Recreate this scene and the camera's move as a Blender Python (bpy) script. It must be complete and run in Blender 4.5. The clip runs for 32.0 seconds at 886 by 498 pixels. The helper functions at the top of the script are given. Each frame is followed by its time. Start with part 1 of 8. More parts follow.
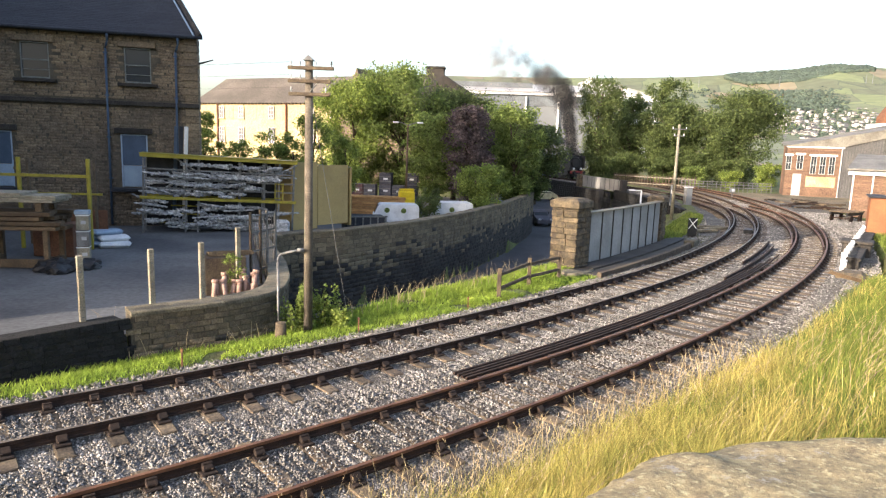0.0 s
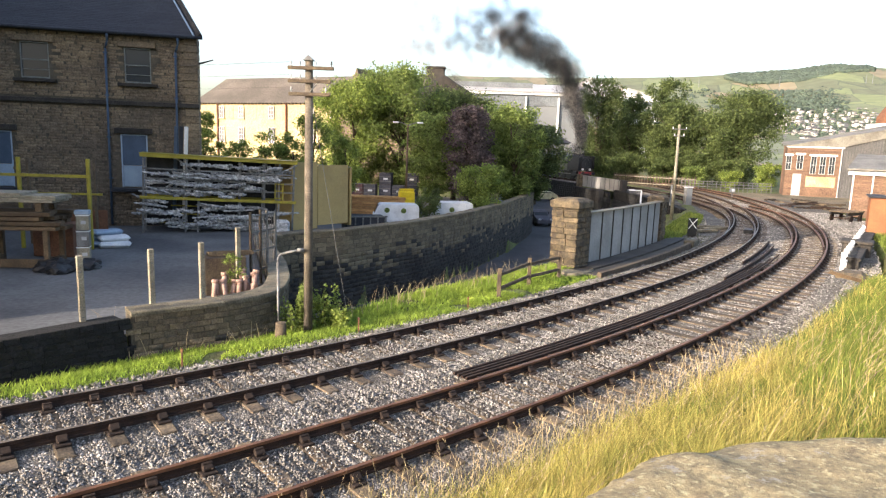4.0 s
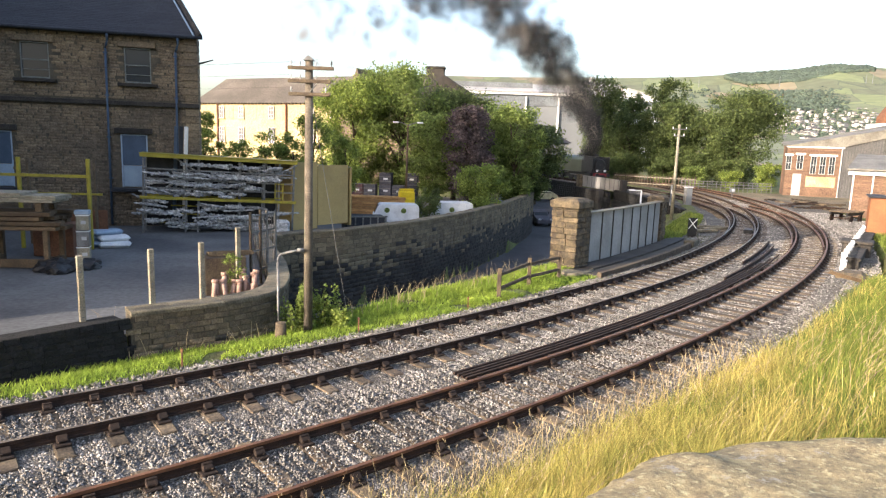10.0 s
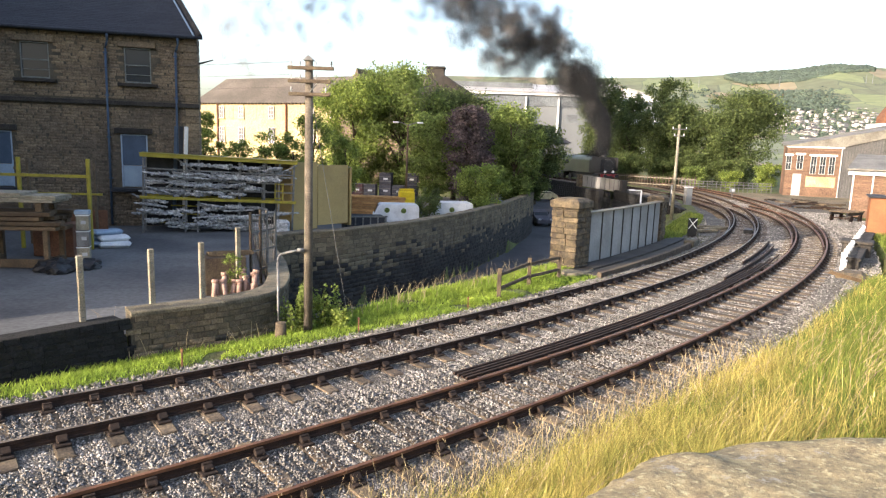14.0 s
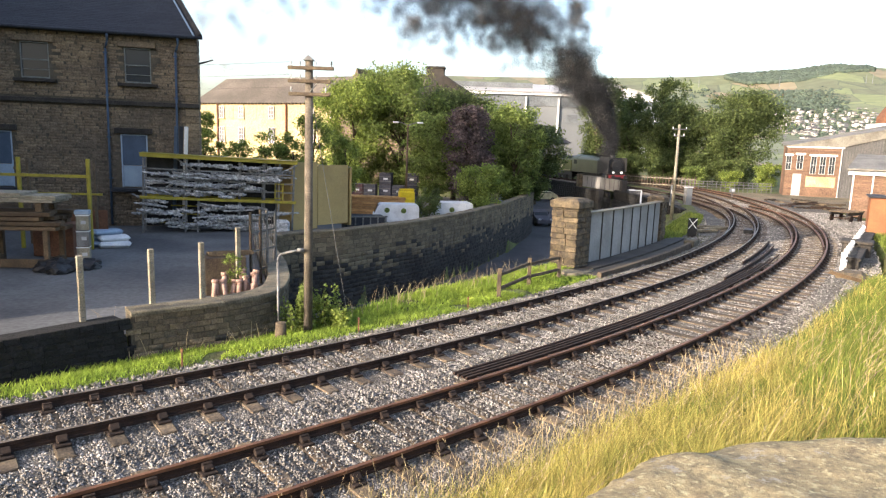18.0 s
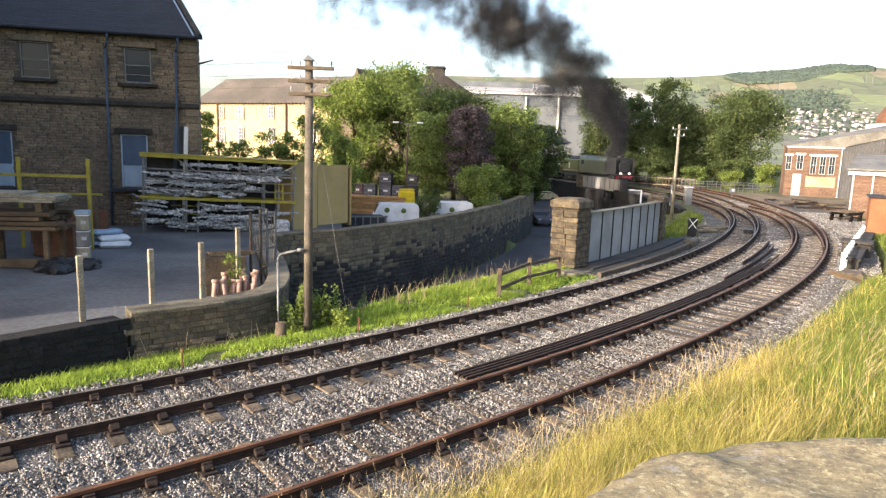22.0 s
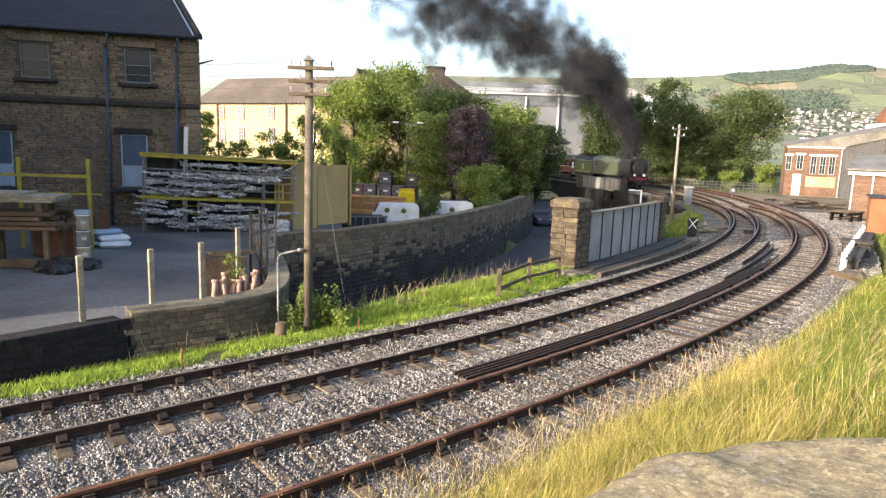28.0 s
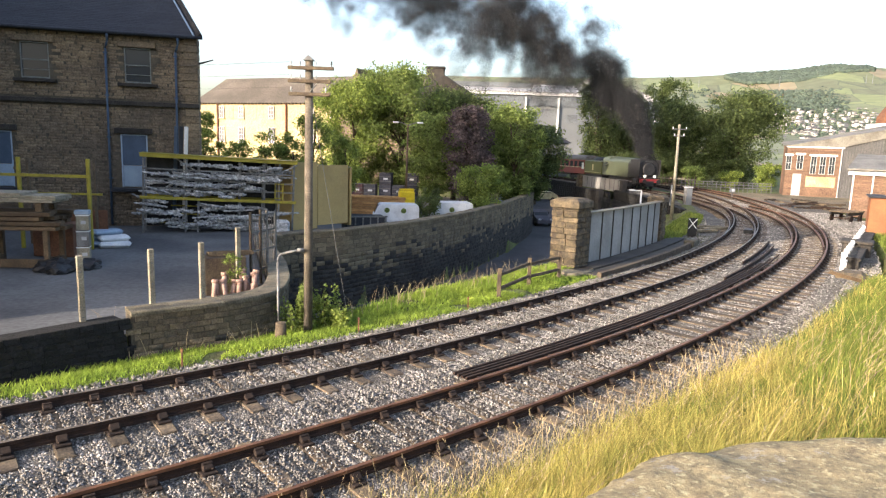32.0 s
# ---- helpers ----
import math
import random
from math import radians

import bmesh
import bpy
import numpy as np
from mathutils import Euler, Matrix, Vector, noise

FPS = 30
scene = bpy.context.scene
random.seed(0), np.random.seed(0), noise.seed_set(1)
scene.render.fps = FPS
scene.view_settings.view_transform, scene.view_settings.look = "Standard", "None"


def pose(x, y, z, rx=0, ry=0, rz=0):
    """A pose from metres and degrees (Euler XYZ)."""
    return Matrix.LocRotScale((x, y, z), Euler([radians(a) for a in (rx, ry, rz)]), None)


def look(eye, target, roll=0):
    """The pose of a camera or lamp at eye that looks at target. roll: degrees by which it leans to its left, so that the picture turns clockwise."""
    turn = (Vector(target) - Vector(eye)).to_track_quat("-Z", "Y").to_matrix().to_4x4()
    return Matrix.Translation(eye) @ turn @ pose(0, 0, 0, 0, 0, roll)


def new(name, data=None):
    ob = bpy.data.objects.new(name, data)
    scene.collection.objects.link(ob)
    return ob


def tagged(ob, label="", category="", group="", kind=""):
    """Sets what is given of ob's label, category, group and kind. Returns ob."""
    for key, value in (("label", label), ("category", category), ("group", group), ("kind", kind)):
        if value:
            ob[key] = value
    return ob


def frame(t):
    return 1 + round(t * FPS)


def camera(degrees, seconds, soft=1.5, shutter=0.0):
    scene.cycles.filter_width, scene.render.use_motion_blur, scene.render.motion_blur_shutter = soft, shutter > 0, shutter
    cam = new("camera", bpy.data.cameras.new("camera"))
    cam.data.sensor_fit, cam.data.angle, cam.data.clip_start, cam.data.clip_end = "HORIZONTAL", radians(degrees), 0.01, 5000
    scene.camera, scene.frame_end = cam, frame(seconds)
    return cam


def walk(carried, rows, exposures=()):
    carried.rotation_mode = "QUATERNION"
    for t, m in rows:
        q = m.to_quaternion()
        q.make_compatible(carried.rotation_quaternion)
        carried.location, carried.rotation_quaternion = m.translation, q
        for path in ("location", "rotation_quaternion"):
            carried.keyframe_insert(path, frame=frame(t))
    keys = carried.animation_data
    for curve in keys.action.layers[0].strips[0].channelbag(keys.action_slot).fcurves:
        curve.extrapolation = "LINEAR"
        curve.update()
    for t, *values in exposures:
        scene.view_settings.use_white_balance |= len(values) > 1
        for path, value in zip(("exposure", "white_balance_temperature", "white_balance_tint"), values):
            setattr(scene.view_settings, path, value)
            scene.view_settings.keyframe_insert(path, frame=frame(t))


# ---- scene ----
cam = camera(68.57, 32.0, soft=1.25)
EYE = (0.0, 0.0, 4.55)
VIEW = look(EYE, (0.0, math.cos(0.15867), 4.55 - math.sin(0.15867)), roll=1.912)
walk(cam, [(0.0, VIEW), (32.0, VIEW)], exposures=[(0.0, 2.07, 6850, 15), (32.0, 2.07, 6850, 15)])

# ---- evening sun from behind on the left, hazy bright sky ----
SUN_AZ, SUN_EL = radians(234), radians(17)
world = bpy.data.worlds.new("world")
scene.world = world
world.use_nodes = True
wn = world.node_tree.nodes
sky = wn.new("ShaderNodeTexSky")
sky.sky_type = "NISHITA"
sky.sun_disc = False
sky.sun_elevation, sky.sun_rotation = SUN_EL, SUN_AZ
sky.air_density, sky.dust_density, sky.ozone_density = 1.0, 4.0, 1.6
wn["Background"].inputs["Strength"].default_value = 0.15
world.node_tree.links.new(sky.outputs[0], wn["Background"].inputs["Color"])
sun_data = bpy.data.lights.new("sun", "SUN")
sun_data.energy, sun_data.angle, sun_data.color = 2.7, radians(0.6), (1.0, 0.90, 0.76)
sun = new("sun", sun_data)
SUN_DIR = Vector((math.sin(SUN_AZ) * math.cos(SUN_EL), math.cos(SUN_AZ) * math.cos(SUN_EL), math.sin(SUN_EL)))
sun.matrix_world = look(SUN_DIR * 200, (0, 0, 0))

# ---- materials ----


def mat(name, c1, c2=None, rough=0.8, scale=3.0, fine=40.0, bump=0.3, metal=0.0, vary=0.0, island=0.0, dist=0.02, trans=0.0, dark=0.35, stretch=1.0):
    """Two colours mixed by a broad noise, darkened by a fine one, with relief."""
    m = bpy.data.materials.new(name)
    m.use_nodes = True
    n, l = m.node_tree.nodes, m.node_tree.links
    b = n["Principled BSDF"]
    b.inputs["Roughness"].default_value = rough
    b.inputs["Metallic"].default_value = metal
    b.inputs["Specular IOR Level"].default_value = 0.3
    c2 = c2 or tuple(v * 0.7 for v in c1)
    if not trans:
        c1, c2 = tuple(v * 0.78 for v in c1), tuple(v * 0.78 for v in c2)
    tc, oi = n.new("ShaderNodeTexCoord"), n.new("ShaderNodeObjectInfo")
    shift = n.new("ShaderNodeVectorMath")
    shift.operation = "MULTIPLY_ADD"
    cx = n.new("ShaderNodeCombineXYZ")
    for i in range(3):
        l.new(oi.outputs["Random"], cx.inputs[i])
    shift.inputs[1].default_value = (37, 53, 71)
    l.new(cx.outputs[0], shift.inputs[0])
    if stretch != 1.0:
        mp = n.new("ShaderNodeMapping")
        mp.inputs["Scale"].default_value = (1, stretch, 1)
        l.new(tc.outputs["Object"], mp.inputs["Vector"])
        l.new(mp.outputs[0], shift.inputs[2])
    else:
        l.new(tc.outputs["Object"], shift.inputs[2])
    big, small = n.new("ShaderNodeTexNoise"), n.new("ShaderNodeTexNoise")
    for tex, s, d in ((big, scale, 5), (small, fine, 3)):
        tex.inputs["Scale"].default_value, tex.inputs["Detail"].default_value = s, d
        l.new(shift.outputs[0], tex.inputs["Vector"])
    ramp = n.new("ShaderNodeValToRGB")
    ramp.color_ramp.elements[0].position, ramp.color_ramp.elements[1].position = 0.38, 0.62
    ramp.color_ramp.elements[0].color, ramp.color_ramp.elements[1].color = (*c2, 1), (*c1, 1)
    l.new(big.outputs["Fac"], ramp.inputs["Fac"])
    mr = n.new("ShaderNodeMapRange")
    mr.inputs["From Min"].default_value, mr.inputs["From Max"].default_value = 0.3, 0.7
    mr.inputs["To Min"].default_value, mr.inputs["To Max"].default_value = 1 - dark, 1 + dark
    l.new(small.outputs["Fac"], mr.inputs["Value"])
    value = mr.outputs[0]
    for amount, source in ((vary, oi.outputs["Random"]), (island, None)):
        if amount:
            if source is None:
                source = n.new("ShaderNodeNewGeometry").outputs["Random Per Island"]
            r2 = n.new("ShaderNodeMapRange")
            r2.inputs["To Min"].default_value, r2.inputs["To Max"].default_value = 1 - amount, 1 + amount
            l.new(source, r2.inputs["Value"])
            mu = n.new("ShaderNodeMath")
            mu.operation = "MULTIPLY"
            l.new(value, mu.inputs[0])
            l.new(r2.outputs[0], mu.inputs[1])
            value = mu.outputs[0]
    mix = n.new("ShaderNodeVectorMath")
    mix.operation = "SCALE"
    l.new(ramp.outputs[0], mix.inputs[0])
    l.new(value, mix.inputs["Scale"])
    l.new(mix.outputs[0], b.inputs["Base Color"])
    if bump:
        bp = n.new("ShaderNodeBump")
        bp.inputs["Strength"].default_value, bp.inputs["Distance"].default_value = bump, dist
        l.new(small.outputs["Fac"], bp.inputs["Height"])
        l.new(bp.outputs[0], b.inputs["Normal"])
    if trans:
        t, mx = n.new("ShaderNodeBsdfTranslucent"), n.new("ShaderNodeMixShader")
        l.new(mix.outputs[0], t.inputs["Color"])
        mx.inputs[0].default_value = trans
        l.new(b.outputs[0], mx.inputs[1])
        l.new(t.outputs[0], mx.inputs[2])
        l.new(mx.outputs[0], n["Material Output"].inputs["Surface"])
    return m


def glass_mat(name, tint=(0.03, 0.035, 0.04), rough=0.06):
    m = bpy.data.materials.new(name)
    m.use_nodes = True
    b = m.node_tree.nodes["Principled BSDF"]
    b.inputs["Base Color"].default_value = (*tint, 1)
    b.inputs["Roughness"].default_value = rough
    b.inputs["Specular IOR Level"].default_value = 0.17
    return m


def rock_mat():
    """Gritstone: brown and buff blotches, pale lichen discs, dark pits, grainy relief."""
    m = bpy.data.materials.new("lichen_gritstone")
    m.use_nodes = True
    n, l = m.node_tree.nodes, m.node_tree.links
    b = n["Principled BSDF"]
    b.inputs["Roughness"].default_value, b.inputs["Specular IOR Level"].default_value = 0.95, 0.2
    tc = n.new("ShaderNodeTexCoord")

    def tex(scale, detail, rough):
        q = n.new("ShaderNodeTexNoise")
        q.inputs["Scale"].default_value, q.inputs["Detail"].default_value, q.inputs["Roughness"].default_value = scale, detail, rough
        l.new(tc.outputs["Object"], q.inputs["Vector"])
        return q.outputs["Fac"]

    def step(value, lo, hi):
        q = n.new("ShaderNodeMapRange")
        q.inputs["From Min"].default_value, q.inputs["From Max"].default_value = lo, hi
        l.new(value, q.inputs["Value"])
        return q.outputs[0]

    def blend(fac, a, colour):
        q = n.new("ShaderNodeMix")
        q.data_type = "RGBA"
        l.new(fac, q.inputs["Factor"])
        if isinstance(a, tuple):
            q.inputs["A"].default_value = (*a, 1)
        else:
            l.new(a, q.inputs["A"])
        q.inputs["B"].default_value = (*colour, 1)
        return q.outputs["Result"]

    grain = tex(170, 6, 0.7)
    c = blend(step(tex(26, 10, 0.75), 0.40, 0.60), (0.135, 0.112, 0.075), (0.30, 0.25, 0.145))
    c = blend(step(tex(60, 7, 0.65), 0.54, 0.66), c, (0.40, 0.37, 0.23))
    c = blend(step(tex(11, 10, 0.78), 0.57, 0.63), c, (0.27, 0.26, 0.23))
    c = blend(step(grain, 0.56, 0.72), c, (0.055, 0.046, 0.036))
    l.new(c, b.inputs["Base Color"])
    bp = n.new("ShaderNodeBump")
    bp.inputs["Strength"].default_value, bp.inputs["Distance"].default_value = 0.7, 0.010
    l.new(tex(48, 10, 0.75), bp.inputs["Height"])
    l.new(bp.outputs[0], b.inputs["Normal"])
    return m


M_BALLAST = mat("ballast_bed", (0.15, 0.138, 0.12), (0.08, 0.073, 0.063), 0.95, 1.5, 22, 1.0, dist=0.06, dark=0.6)
M_STONES = mat("ballast_stone", (0.33, 0.312, 0.29), (0.155, 0.145, 0.132), 0.95, 2, 30, 0.2, island=0.55)
M_SOIL = mat("verge_soil", (0.12, 0.155, 0.04), (0.085, 0.085, 0.035), 0.95, 1.2, 12, 0.8, dist=0.05)
M_ROAD = mat("asphalt_road", (0.075, 0.075, 0.08), (0.05, 0.05, 0.055), 0.85, 0.4, 60, 0.3)
M_YARD = mat("yard_concrete", (0.135, 0.137, 0.138), (0.072, 0.074, 0.078), 0.85, 0.30, 8, 0.3, dark=0.22)
M_RAIL = mat("rusty_rail", (0.040, 0.022, 0.015), (0.022, 0.013, 0.010), 0.9, 4, 60, 0.3)
M_RAILTOP = mat("polished_rail_head", (0.20, 0.165, 0.13), (0.11, 0.088, 0.07), 0.55, 3, 40, 0.05, metal=0.25, dark=0.2)
M_RUSTTOP = mat("rust_rail_head", (0.20, 0.095, 0.05), (0.12, 0.058, 0.034), 0.55, 3, 40, 0.1, metal=0.2, dark=0.2)
M_SLEEPER = mat("timber_sleeper", (0.150, 0.116, 0.078), (0.072, 0.056, 0.043), 0.9, 3, 25, 0.6, vary=0.35)
M_CHAIR = mat("cast_iron_chair", (0.035, 0.022, 0.016), (0.022, 0.015, 0.012), 0.9, 6, 60, 0.3)
M_STONE = mat("sooty_sandstone", (0.175, 0.145, 0.098), (0.105, 0.088, 0.064), 0.92, 3.5, 30, 0.8, vary=0.25, dist=0.03)
M_STONE_DARK = mat("dark_stone", (0.052, 0.046, 0.040), (0.030, 0.027, 0.025), 0.92, 2.0, 20, 0.8, vary=0.22, dist=0.04)
M_STONE_J = mat("sandstone_courses", (0.235, 0.175, 0.112), (0.125, 0.100, 0.074), 0.92, 0.4, 14, 0.5, island=0.2, dist=0.03)
M_STONE_GREY = mat("dark_grey_stone", (0.066, 0.060, 0.054), (0.040, 0.037, 0.035), 0.92, 0.9, 20, 0.6, vary=0.15, dist=0.03)
M_STONE_YARD = mat("weathered_yard_stone", (0.165, 0.132, 0.088), (0.095, 0.078, 0.056), 0.92, 1.2, 22, 0.8, vary=0.18, dist=0.03)
M_STONE_ROAD = mat("tan_retaining_stone", (0.20, 0.160, 0.102), (0.125, 0.102, 0.07), 0.92, 1.0, 22, 0.8, vary=0.18, island=0.2, dist=0.03)
# near black: puts shade into the far embankment walls' colour; also the yard wall
M_STONE_BLACK = mat("near_black_stone", (0.022, 0.021, 0.020), (0.013, 0.013, 0.012), 0.95, 2.0, 20, 0.8, vary=0.22, dist=0.04)
M_MORTAR = mat("dark_mortar", (0.105, 0.088, 0.064), (0.070, 0.060, 0.046), 0.95, 3, 40, 0.4)
M_COPING = mat("coping_stone", (0.21, 0.18, 0.125), (0.12, 0.105, 0.075), 0.92, 2, 25, 0.7, vary=0.2, dist=0.03)
M_PIER = mat("golden_sandstone", (0.15, 0.118, 0.074), (0.062, 0.051, 0.038), 0.92, 4, 25, 0.8, vary=0.3, dist=0.04)
M_MILL = mat("cream_mill_stone", (0.47, 0.375, 0.21), (0.39, 0.31, 0.175), 0.92, 0.3, 6, 0.5, island=0.1)
M_SLATE = mat("slate_roof", (0.034, 0.037, 0.046), (0.024, 0.026, 0.033), 0.8, 0.8, 14, 0.4)
M_SLATE_BROWN = mat("weathered_slate", (0.125, 0.11, 0.095), (0.082, 0.072, 0.063), 0.85, 0.25, 6, 0.4)
M_WHITE = mat("white_paint", (0.75, 0.76, 0.76), (0.6, 0.61, 0.62), 0.6, 2, 20, 0.1, dark=0.1)
M_GREYWHITE = mat("grey_white_paint", (0.45, 0.47, 0.48), (0.36, 0.37, 0.38), 0.6, 2, 20, 0.1, dark=0.1)
M_OLDROOF = mat("old_sheet_roof", (0.20, 0.19, 0.165), (0.115, 0.108, 0.092), 0.7, 0.6, 6, 0.15, dark=0.2)
M_CLAD = mat("pale_grey_cladding", (0.175, 0.19, 0.205), (0.15, 0.163, 0.178), 0.5, 0.1, 3, 0.1, dark=0.05)
M_CLAD_ROOF = mat("pale_roof_sheet", (0.42, 0.42, 0.415), (0.35, 0.35, 0.345), 0.5, 0.2, 4, 0.1, dark=0.08)
M_GREYBAND = mat("grey_band", (0.16, 0.18, 0.20), None, 0.5, 0.3, 5, 0.1)
M_BLUE = mat("blue_paint", (0.055, 0.092, 0.150), (0.042, 0.072, 0.12), 0.6, 2, 30, 0.1, dark=0.15)
M_PALEBLUE = mat("faded_blue_panel", (0.28, 0.38, 0.48), (0.22, 0.30, 0.40), 0.6, 1.5, 20, 0.1, dark=0.15)
M_YELLOW = mat("yellow_steel", (0.34, 0.29, 0.035), (0.25, 0.205, 0.03), 0.6, 2, 25, 0.15, dark=0.15)
M_TANBOARD = mat("buff_board", (0.42, 0.31, 0.13), (0.36, 0.26, 0.11), 0.75, 0.8, 15, 0.2, dark=0.1)
M_STEEL = mat("grey_steel", (0.20, 0.20, 0.20), (0.13, 0.13, 0.13), 0.55, 3, 40, 0.1, metal=0.3)
M_PIPE = mat("wrapped_pipe", (0.46, 0.46, 0.455), (0.20, 0.205, 0.21), 0.75, 7, 25, 0.5, vary=0.3, dist=0.02)
M_WOOD = mat("raw_timber", (0.13, 0.088, 0.05), (0.08, 0.054, 0.032), 0.85, 2, 30, 0.4, vary=0.25)
M_WOODRED = mat("red_brown_board", (0.16, 0.075, 0.04), (0.11, 0.05, 0.03), 0.8, 1.5, 25, 0.3)
M_POLE = mat("weathered_pole", (0.165, 0.14, 0.108), (0.095, 0.08, 0.063), 0.9, 2, 30, 0.5)
M_POST = mat("concrete_post", (0.30, 0.27, 0.205), (0.20, 0.18, 0.135), 0.9, 3, 30, 0.4)
M_FENCE = mat("old_fence_wood", (0.13, 0.10, 0.065), (0.08, 0.06, 0.045), 0.9, 3, 30, 0.5)
M_GIRDER = mat("pale_grey_girder_paint", (0.36, 0.36, 0.35), (0.27, 0.268, 0.256), 0.7, 0.8, 12, 0.2, dark=0.12)
M_DECK = mat("dark_deck", (0.06, 0.055, 0.05), (0.04, 0.036, 0.033), 0.85, 1, 20, 0.3)
M_BRICK = mat("red_brick", (0.175, 0.108, 0.072), (0.11, 0.068, 0.048), 0.9, 0.6, 10, 0.4, vary=0.1, island=0.15)
M_CORR = mat("grey_corrugated", (0.105, 0.105, 0.105), (0.075, 0.075, 0.078), 0.6, 0.5, 8, 0.1)
M_RENDER = mat("peeling_cream_render", (0.55, 0.43, 0.24), (0.42, 0.27, 0.15), 0.9, 0.7, 8, 0.3)
M_ORANGE = mat("orange_brown_hut", (0.29, 0.115, 0.05), (0.22, 0.088, 0.04), 0.7, 1, 15, 0.2, dark=0.12)
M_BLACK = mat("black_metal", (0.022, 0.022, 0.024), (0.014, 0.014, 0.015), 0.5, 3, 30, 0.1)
M_FARGIRDER = mat("dull_grey_girder_paint", (0.27, 0.27, 0.26), (0.20, 0.20, 0.195), 0.7, 0.8, 12, 0.2, dark=0.15)
M_GLASS = glass_mat("window_glass")
# pane tint lifted to stand in for reflected sky
M_GLASS_PALE = glass_mat("window_sky_tint", (0.11, 0.11, 0.12), 0.15)
M_FRAME = mat("dull_sash_paint", (0.20, 0.225, 0.22), (0.13, 0.15, 0.15), 0.6, 3, 20, 0.1, dark=0.2)
M_WIRE = mat("dark_line_wire", (0.02, 0.02, 0.02), None, 0.6, 3, 30, 0.0)
M_DIRT = mat("trodden_brown_dirt", (0.19, 0.155, 0.105), (0.11, 0.095, 0.06), 0.95, 0.4, 9, 0.8, dist=0.05)
M_ROCK = rock_mat()
M_BARK = mat("bark", (0.10, 0.075, 0.05), (0.06, 0.045, 0.03), 0.95, 3, 20, 0.6)
M_LEAF = mat("green_leaves", (0.165, 0.215, 0.055), (0.115, 0.160, 0.044), 0.7, 0.5, 6, 0, island=0.4, trans=0.5)
M_LEAF_DARK = mat("dark_green_leaves", (0.105, 0.138, 0.044), (0.072, 0.100, 0.034), 0.7, 0.5, 6, 0, island=0.4, trans=0.48)
M_LEAF_LIGHT = mat("light_green_leaves", (0.205, 0.260, 0.058), (0.140, 0.190, 0.042), 0.7, 0.8, 6, 0, island=0.4, trans=0.48)
M_LEAF_PURPLE = mat("purple_leaves", (0.12, 0.088, 0.088), (0.08, 0.062, 0.064), 0.7, 0.8, 6, 0, island=0.4, trans=0.25)
M_GRASS = mat("short_green_grass", (0.185, 0.225, 0.042), (0.12, 0.16, 0.032), 0.75, 0.5, 5, 0, island=0.35, trans=0.45)
M_VERGE = mat("bright_verge_grass", (0.29, 0.38, 0.06), (0.20, 0.29, 0.045), 0.75, 0.6, 5, 0, island=0.35, trans=0.45)
M_STRAW = mat("dry_golden_grass", (0.385, 0.315, 0.10), (0.20, 0.205, 0.05), 0.75, 0.45, 4, 0, island=0.6, trans=0.45)
M_SEED = mat("seed_heads", (0.38, 0.31, 0.18), (0.26, 0.20, 0.12), 0.85, 1, 10, 0, island=0.3, trans=0.3)
M_SMOKE = mat("coal_smoke", (0.030, 0.032, 0.037), (0.022, 0.024, 0.028), 1.0, 0.3, 2, 0, island=0.12)
M_SMOKE_PALE = mat("thin_grey_smoke", (0.27, 0.25, 0.235), (0.22, 0.205, 0.195), 1.0, 0.3, 2, 0, island=0.12)
M_LOCO = mat("dark_green_loco_paint", (0.078, 0.092, 0.058), (0.062, 0.074, 0.046), 0.4, 0.6, 8, 0.05, dark=0.15)
M_TENDER = mat("green_tender_paint", (0.115, 0.130, 0.038), (0.095, 0.11, 0.032), 0.4, 0.6, 8, 0.05, dark=0.15)
M_CRIMSON = mat("crimson_coach_paint", (0.21, 0.040, 0.034), (0.17, 0.034, 0.03), 0.45, 0.6, 8, 0.05, dark=0.12)
M_ROOFGREY = mat("coach_roof_grey", (0.16, 0.15, 0.14), (0.12, 0.11, 0.10), 0.7, 0.5, 8, 0.1)
M_RED = mat("red_buffer_beam", (0.26, 0.035, 0.04), None, 0.5, 3, 30, 0.05, dark=0.1)
M_CREAM = mat("cream_marking", (0.65, 0.58, 0.35), None, 0.6, 3, 30, 0.05, dark=0.1)
M_TERRA = mat("terracotta", (0.44, 0.29, 0.23), (0.32, 0.20, 0.155), 0.85, 4, 30, 0.2, vary=0.2)
M_PLUM = mat("plum_brick_pack", (0.17, 0.09, 0.09), (0.12, 0.07, 0.07), 0.85, 2, 20, 0.3, vary=0.3)
M_DARKPACK = mat("blue_grey_brick_pack", (0.09, 0.09, 0.11), (0.06, 0.06, 0.075), 0.85, 2, 20, 0.3, vary=0.3)

# ---- mesh helpers ----


def finish(name, bm, material, parent=None, label=""):
    me = bpy.data.meshes.new(name)
    bm.to_mesh(me)
    bm.free()
    mats = material if isinstance(material, (list, tuple)) else [material]
    for m in mats:
        me.materials.append(m)
    ob = new(name, me)
    if parent is not None:
        ob.parent = parent
    if label:
        ob["label"] = label
    return ob


def part(name, bm, material, parent, label=""):
    return finish(name, bm, material, parent, label)


def share(name, me, parent, m):
    ob = new(name, me)
    ob.parent = parent
    ob.matrix_basis = m
    return ob


def thing(name, m, label, category, group="", kind=""):
    e = new(name)
    e.matrix_basis = m
    return tagged(e, label, category, group, kind)


